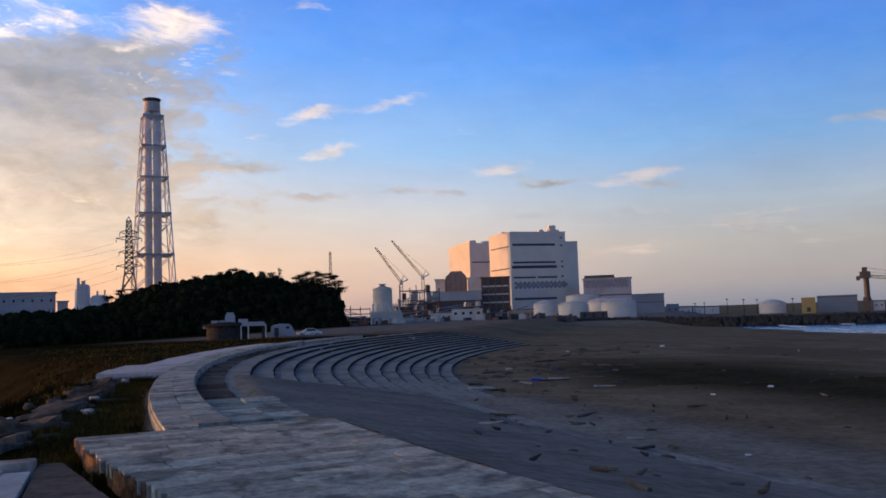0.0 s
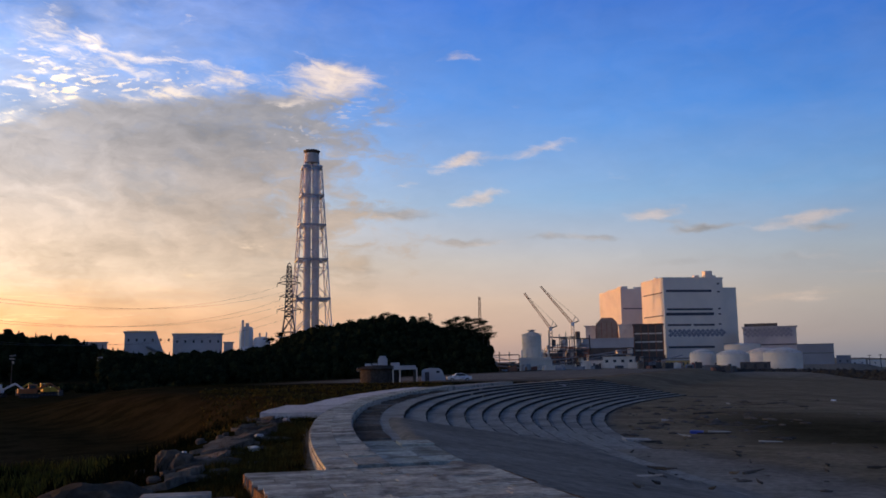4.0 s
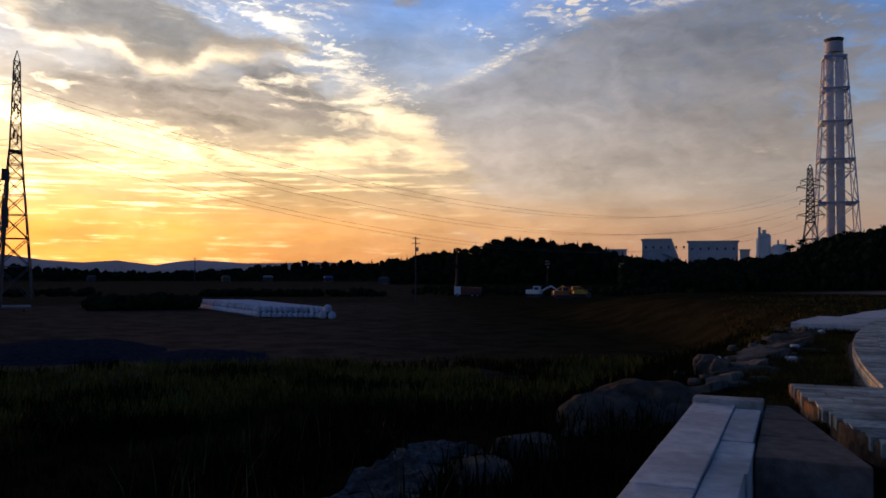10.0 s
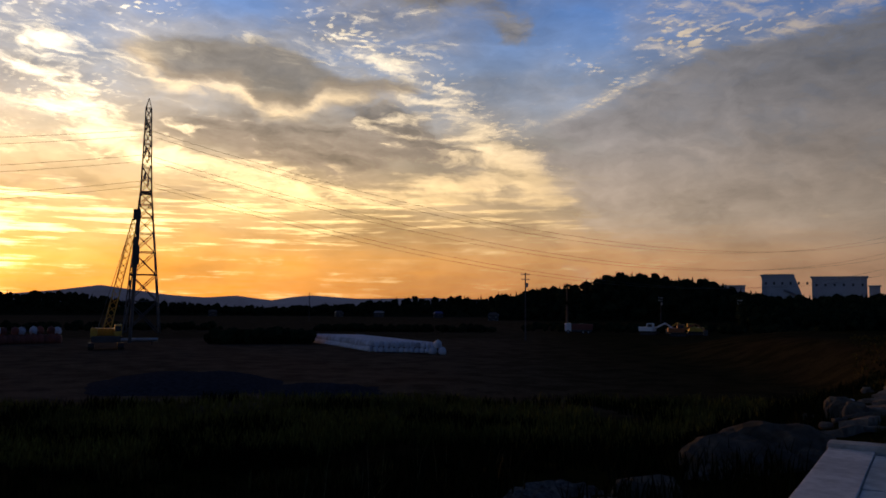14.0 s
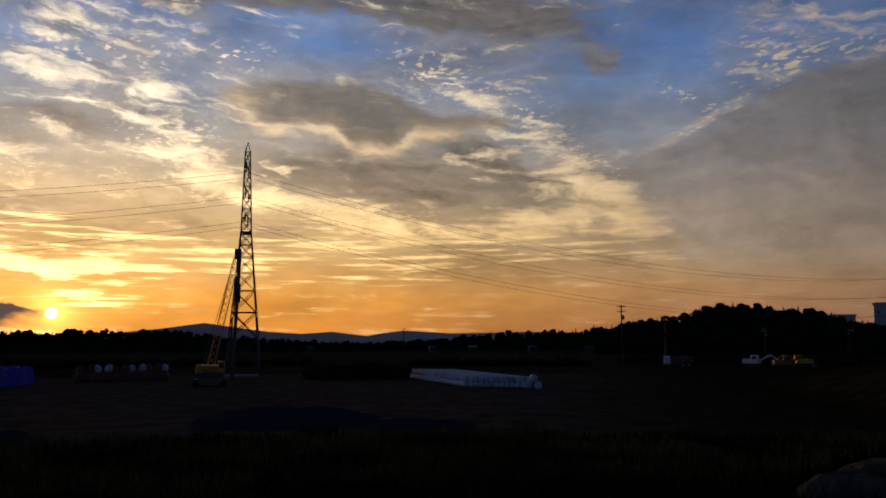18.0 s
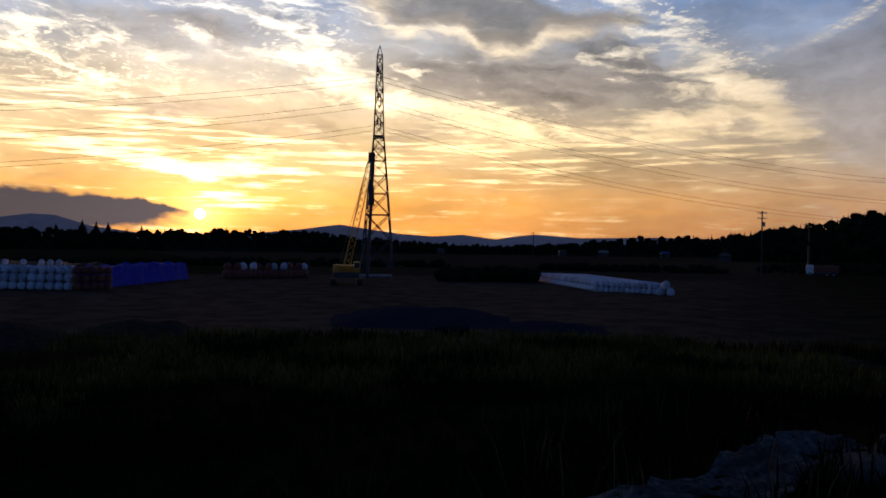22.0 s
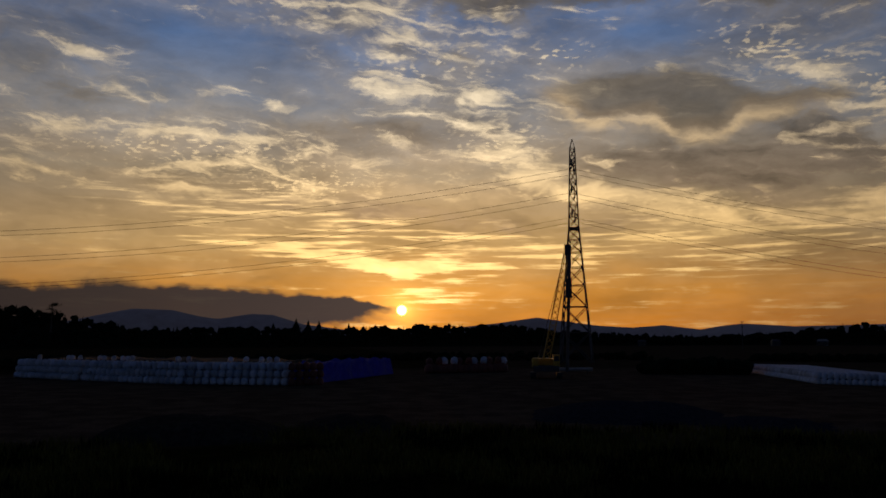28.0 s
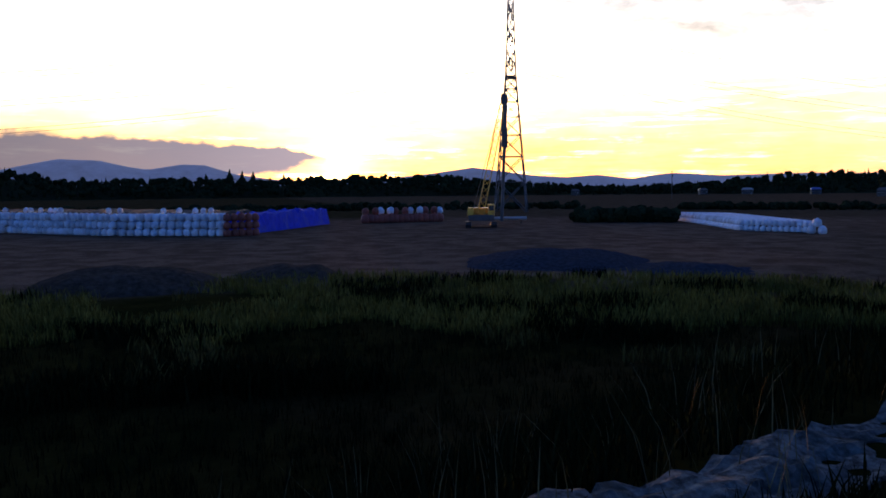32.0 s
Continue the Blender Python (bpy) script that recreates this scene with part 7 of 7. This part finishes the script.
# rubble and tilted slabs along the bank's crest
RUBBLE = material("dusty_broken_concrete", (0.15, 0.132, 0.106), 0.95, grain=0.4, size=5, stain=(0.08, 0.07, 0.055), stains=0.8, stain_size=1.1, bump=0.7, vary=0.3, shine=0.0)
BANK = [(-9.6, 17.6), (-10.4, 22.0), (-12.0, 27.0), (-13.4, 32.0), (-15.2, 38.0), (-17.4, 44.0)]
q = random.Random(31)
for k, (p, side) in enumerate(along(BANK, 1.7)):
    l, w, h = q.uniform(1.0, 2.2), q.uniform(0.5, 1.1), q.uniform(0.16, 0.28)
    bm = shape()
    bmesh.ops.create_cube(bm, size=1.0)
    bmesh.ops.subdivide_edges(bm, edges=bm.edges, cuts=5, use_grid_fill=True)
    for v in bm.verts:
        c = Vector((v.co.x * w, v.co.y * l, v.co.z * h))
        v.co = c + v.co.normalized() * (noise.noise(c * 1.7 + Vector((k * 5, 0, 0))) * 0.09 + noise.noise(c * 6 + Vector((k, 3, 0))) * 0.04)
    o = part("broken_slab", bm, RUBBLE)
    x, y = p.x + q.uniform(-0.3, 0.3), p.y
    o.matrix_world = Matrix.Translation((x, y, terrain(x, y)[0] + h * 0.05)) @ pose(0, 0, 0, q.uniform(-6, 6), q.uniform(-16, -4), 18 + q.uniform(-25, 25))
    tagged(o, "tilted broken concrete slab on the crest of the bank", "concrete slab", "rubble on the bank")
for k in range(46):
    u = q.uniform(0, len(BANK) - 1.001)
    a, b = Vector(BANK[int(u)]), Vector(BANK[int(u) + 1])
    c = a + (b - a) * (u % 1.0) + Vector((q.gauss(-0.1, 0.9), 0))
    bm = stone_mesh(700 + k, flat=q.uniform(0.5, 0.8))
    o = part("rubble_stone", bm, RUBBLE if k % 8 else PALE)
    m = q.uniform(0.07, 0.22)
    o.matrix_world = Matrix.Translation((c.x, c.y, terrain(c.x, c.y)[0] + m * 0.3)) @ pose(0, 0, 0, 0, 0, q.uniform(0, 360)) @ Matrix.Scale(m, 4)
    tagged(o, "grey lump of broken concrete lying in dry grass", "rubble", "rubble on the bank")
# the long broken block below the camera
for k, (x, y, l) in enumerate(((-5.8, 1.0, 2.4), (-6.7, 3.3, 2.6), (-7.7, 5.6, 2.8), (-8.7, 8.0, 2.4))):
    bm = shape()
    bmesh.ops.create_cube(bm, size=1.0)
    bmesh.ops.subdivide_edges(bm, edges=bm.edges, cuts=14, use_grid_fill=True)
    for v in bm.verts:
        c = Vector((v.co.x * 1.05, v.co.y * l, v.co.z * 0.9))
        n = noise.noise(c * 1.3 + Vector((k * 9, 0, 0))) * 0.20 + noise.noise(c * 4.0 + Vector((k, 5, 0))) * 0.10 + noise.noise(c * 11) * 0.06
        v.co = c + v.co.normalized() * n
    o = part("broken_block", bm, BROKEN)
    o.matrix_world = Matrix.Translation((x, y, 4.15 - 0.05 * k)) @ pose(0, 0, 0, 0, 5, 21)
    tagged(o, "long broken concrete block with a rough face on the bank", "concrete block", "broken blocks")

# ---- debris on the beach ----
DRIFT = material("driftwood", (0.10, 0.08, 0.06), 0.9, grain=0.4, size=6, vary=0.5)
SCRAP = material("bleached_plank", (0.46, 0.42, 0.37), 0.85, grain=0.2, size=6, vary=0.2)
BLUE_SCRAP = material("blue_plastic", (0.03, 0.06, 0.35), 0.5, grain=0.1, size=4)


r = random.Random(9)


def on_beach(az, d):
    p = polar(az, d)
    return Vector((p.x, p.y, terrain(p.x, p.y)[0]))


for k in range(300):
    az, d = r.uniform(-27, -1), r.choice((r.uniform(13, 40), r.uniform(30, 110)))
    if k % 2:
        az, d = r.gauss(-6.5, 3.2), r.gauss(72, 16)
    p = on_beach(az, d)
    if reach(p.x, p.y)[0] > 119:
        continue
    if d < 12:
        continue
    l = (0.12 + 0.5 * r.random() ** 2) * (0.6 + d / 60) * (1.35 if k % 2 else 0.8)
    bm = shape()
    if r.random() < 0.6:
        bmesh.ops.create_icosphere(bm, subdivisions=1, radius=0.5)
        for v in bm.verts:
            v.co *= 1 + 0.5 * noise.noise(v.co * 3 + Vector((k, 0, 0)))
            v.co = Vector((v.co.x * l, v.co.y * l * 0.6, v.co.z * l * 0.3))
        o = part("driftwood", bm, DRIFT)
        tagged(o, "dark lump of seaweed and driftwood on sand", "driftwood", "debris on the beach")
    else:
        beam(bm, (-l, 0, 0.03), (l * 0.2, l * 0.1, 0.06), 0.04 + l * 0.03, 6)
        beam(bm, (l * 0.2, l * 0.1, 0.06), (l, 0, 0.12), 0.03 + l * 0.02, 6, 0.02)
        o = part("driftwood", bm, DRIFT if r.random() < 0.96 else SCRAP)
        tagged(o, "crooked driftwood branch lying on sand", "driftwood", "debris on the beach")
    o.matrix_world = Matrix.Translation(p) @ pose(0, 0, 0, 0, 0, r.uniform(0, 360))
for az, el, l, w, mat, lab in ((-2.4, -5.2, 1.5, 0.7, SCRAP, "pale broken concrete slab lying on sand"), (-10.6, -5.0, 1.3, 0.2, SCRAP, "long bleached plank on the beach"), (-9.9, -9.2, 0.7, 0.25, SCRAP, "pale board lying on grey sand"), (-12.4, -8.5, 0.5, 0.12, SCRAP, "bleached stick on the sand"), (-6.2, -4.7, 0.8, 0.5, BLUE_SCRAP, "scrap of blue plastic on the beach"), (-20.9, -5.3, 0.25, 0.2, WHITE_PAINT, "white plastic scrap on dark sand"), (-14.4, -2.6, 0.5, 0.4, WHITE_PAINT, "white plastic scrap on the beach"), (-17.4, -5.8, 0.2, 0.2, WHITE_PAINT, "white plastic scrap on dark sand"), (-7.6, -4.6, 1.4, 0.25, SCRAP, "bleached branch on the beach"), (-4.3, -3.9, 0.5, 0.3, SCRAP, "pale stone on the beach"), (-19.3, -9.5, 0.15, 0.12, WHITE_PAINT, "small white scrap on grey sand")):
    d = 4.2 / math.tan(radians(-el))
    p = on_beach(az, d)
    d = (EYE_Z - p.z) / math.tan(radians(-el))
    p = on_beach(az, d)
    bm = shape()
    box(bm, -l / 2, l / 2, -w / 2, w / 2, 0, min(0.22, w * 0.4), 0, 0.02)
    o = part("beach_scrap", bm, mat)
    o.matrix_world = Matrix.Translation(p - Vector((0, 0, 0.02))) @ pose(0, 0, 0, 2, 3, az + r.uniform(-20, 20))
    tagged(o, lab, "debris", "debris on the beach")
# pale posts and stones by the terraces' far end
for k, (az, el, h) in enumerate(((2.2, -1.25, 1.3), (-0.4, -1.45, 0.8), (1.0, -1.5, 0.5), (-1.6, -1.6, 0.6), (6.2, -0.95, 0.9), (4.0, -1.2, 0.7), (-2.4, -1.75, 0.5), (3.0, -1.3, 0.4))):
    d = 105
    p = on_beach(az, d)
    boulder(az, d, h * 0.8, h * 0.7, h * 0.9, math.degrees(math.atan2(p.z + h * 0.4 - EYE_Z, d)), 60 + k, "pale stone at the end of the terraces", SCRAP)

PAVER = material("worn_paver", (0.44, 0.455, 0.385), 0.92, grain=0.35, size=7, stain=(0.10, 0.095, 0.08), stains=0.7, stain_size=1.4, bump=0.5, vary=0.32, shine=0.1)
BROWN = material("brown_worn_concrete", (0.15, 0.115, 0.085), 0.92, grain=0.4, size=5, stain=(0.30, 0.28, 0.25), stains=0.5, stain_size=0.6, bump=0.5, vary=0.35, shine=0.0)

# ---- paving blocks, kerb blocks and patches, laid last ----


def wedge_mesh(name, r0, r1, span, h, mat, seed):
    """One paving block that follows the arc, with worn edges; its bearing is set when it is laid."""
    q = random.Random(seed)
    bm = shape()
    pts = []
    for rr, tt in ((r0, -span / 2), (r1, -span / 2), (r1, span / 2), (r0, span / 2)):
        a = radians(tt)
        pts.append((-rr * math.cos(a) + q.uniform(-0.01, 0.01), rr * math.sin(a) + q.uniform(-0.01, 0.01)))
    prism(bm, pts, -h, 0.0)
    top = max(bm.faces, key=lambda f: f.calc_center_median().z)
    bmesh.ops.bevel(bm, geom=list(top.edges), offset=0.006, segments=1, affect="EDGES")
    bmesh.ops.recalc_face_normals(bm, faces=bm.faces)
    me = bpy.data.meshes.new(name)
    bm.to_mesh(me)
    bm.free()
    me.materials.append(mat)
    return me


def slab_courses():
    """The broad slab's paving: narrow courses across it, of blocks of uneven length."""
    q = random.Random(77)
    widths = (0.45, 0.7, 0.95, 1.2)
    span = math.degrees(0.37 / 124.0)
    count, t = 0, -31.4
    while t < -23.35:
        r = slab_edge(t) + 0.10 * noise.noise((t * 3.1, 2.0, 0.0)) - 0.02
        while r > 121.6 and count < 300:
            w = min(widths, key=lambda v: abs(v - q.uniform(0.4, 1.5)))
            if r - w < 121.75:
                w = round(r - 121.47, 2)
            key = round(r * 2) / 2
            if (w, key) not in COURSE:
                COURSE[w, key] = wedge_mesh("paving_block", key, key - w + 0.012, span - math.degrees(0.010 / 124), 0.2, PAVER, len(COURSE))
            o = new("paving_block", COURSE[w, key])
            o.parent = slab
            shift = on_arc(r - key, t) - Vector((ARC[0], ARC[1], 0))
            o.matrix_basis = Matrix.Translation((ARC[0] + shift.x, ARC[1] + shift.y, SLAB_Z + q.uniform(-0.007, 0.004))) @ pose(0, 0, 0, 0, 0, -t)
            count += 1
            r -= w
        t += span


COURSE = {}


def lay(name, parent, r0, r1, t0, t1, rows, length, z, h, mat, seed, gap=0.02, jitter=0.012, skip=0.0, most=300, edge=None):
    q = random.Random(seed)
    count = 0
    w = (r0 - r1) / rows
    for i in range(rows):
        ra, rb = r0 - w * i - gap / 2, r0 - w * (i + 1) + gap / 2
        span = math.degrees(length / r0)
        me = wedge_mesh(name, ra, rb, span - math.degrees(gap / r0), h, mat, seed + i)
        t = t0 + span * (0.5 if i % 2 else 0.0)
        while t < t1 and count < most:
            if q.random() >= skip and (edge is None or ra < edge(t) - 0.06):
                o = new(name, me)
                o.parent = parent
                o.matrix_basis = Matrix.Translation((ARC[0], ARC[1], z + q.uniform(-jitter, jitter))) @ pose(0, 0, 0, q.uniform(-0.004, 0.004), q.uniform(-0.004, 0.004), -t)
                count += 1
            t += span


slab_courses()
lay("paving_block", walkway, 124.98, 123.5, -23.0, 8.0, 2, 0.62, SLAB_Z, 0.25, PAVER, 2, most=216, jitter=0.006)
lay("tread_block", terraces, 123.4, 122.3, -23.0, 4.0, 1, 1.4, SLAB_Z - 0.24, 0.5, BROWN, 4, jitter=0.05, skip=0.15)
lay("tread_block", terraces, 123.38, 121.4, -22.2, -19.6, 2, 1.3, SLAB_Z - 0.15, 0.5, PAVER, 5, jitter=0.04)
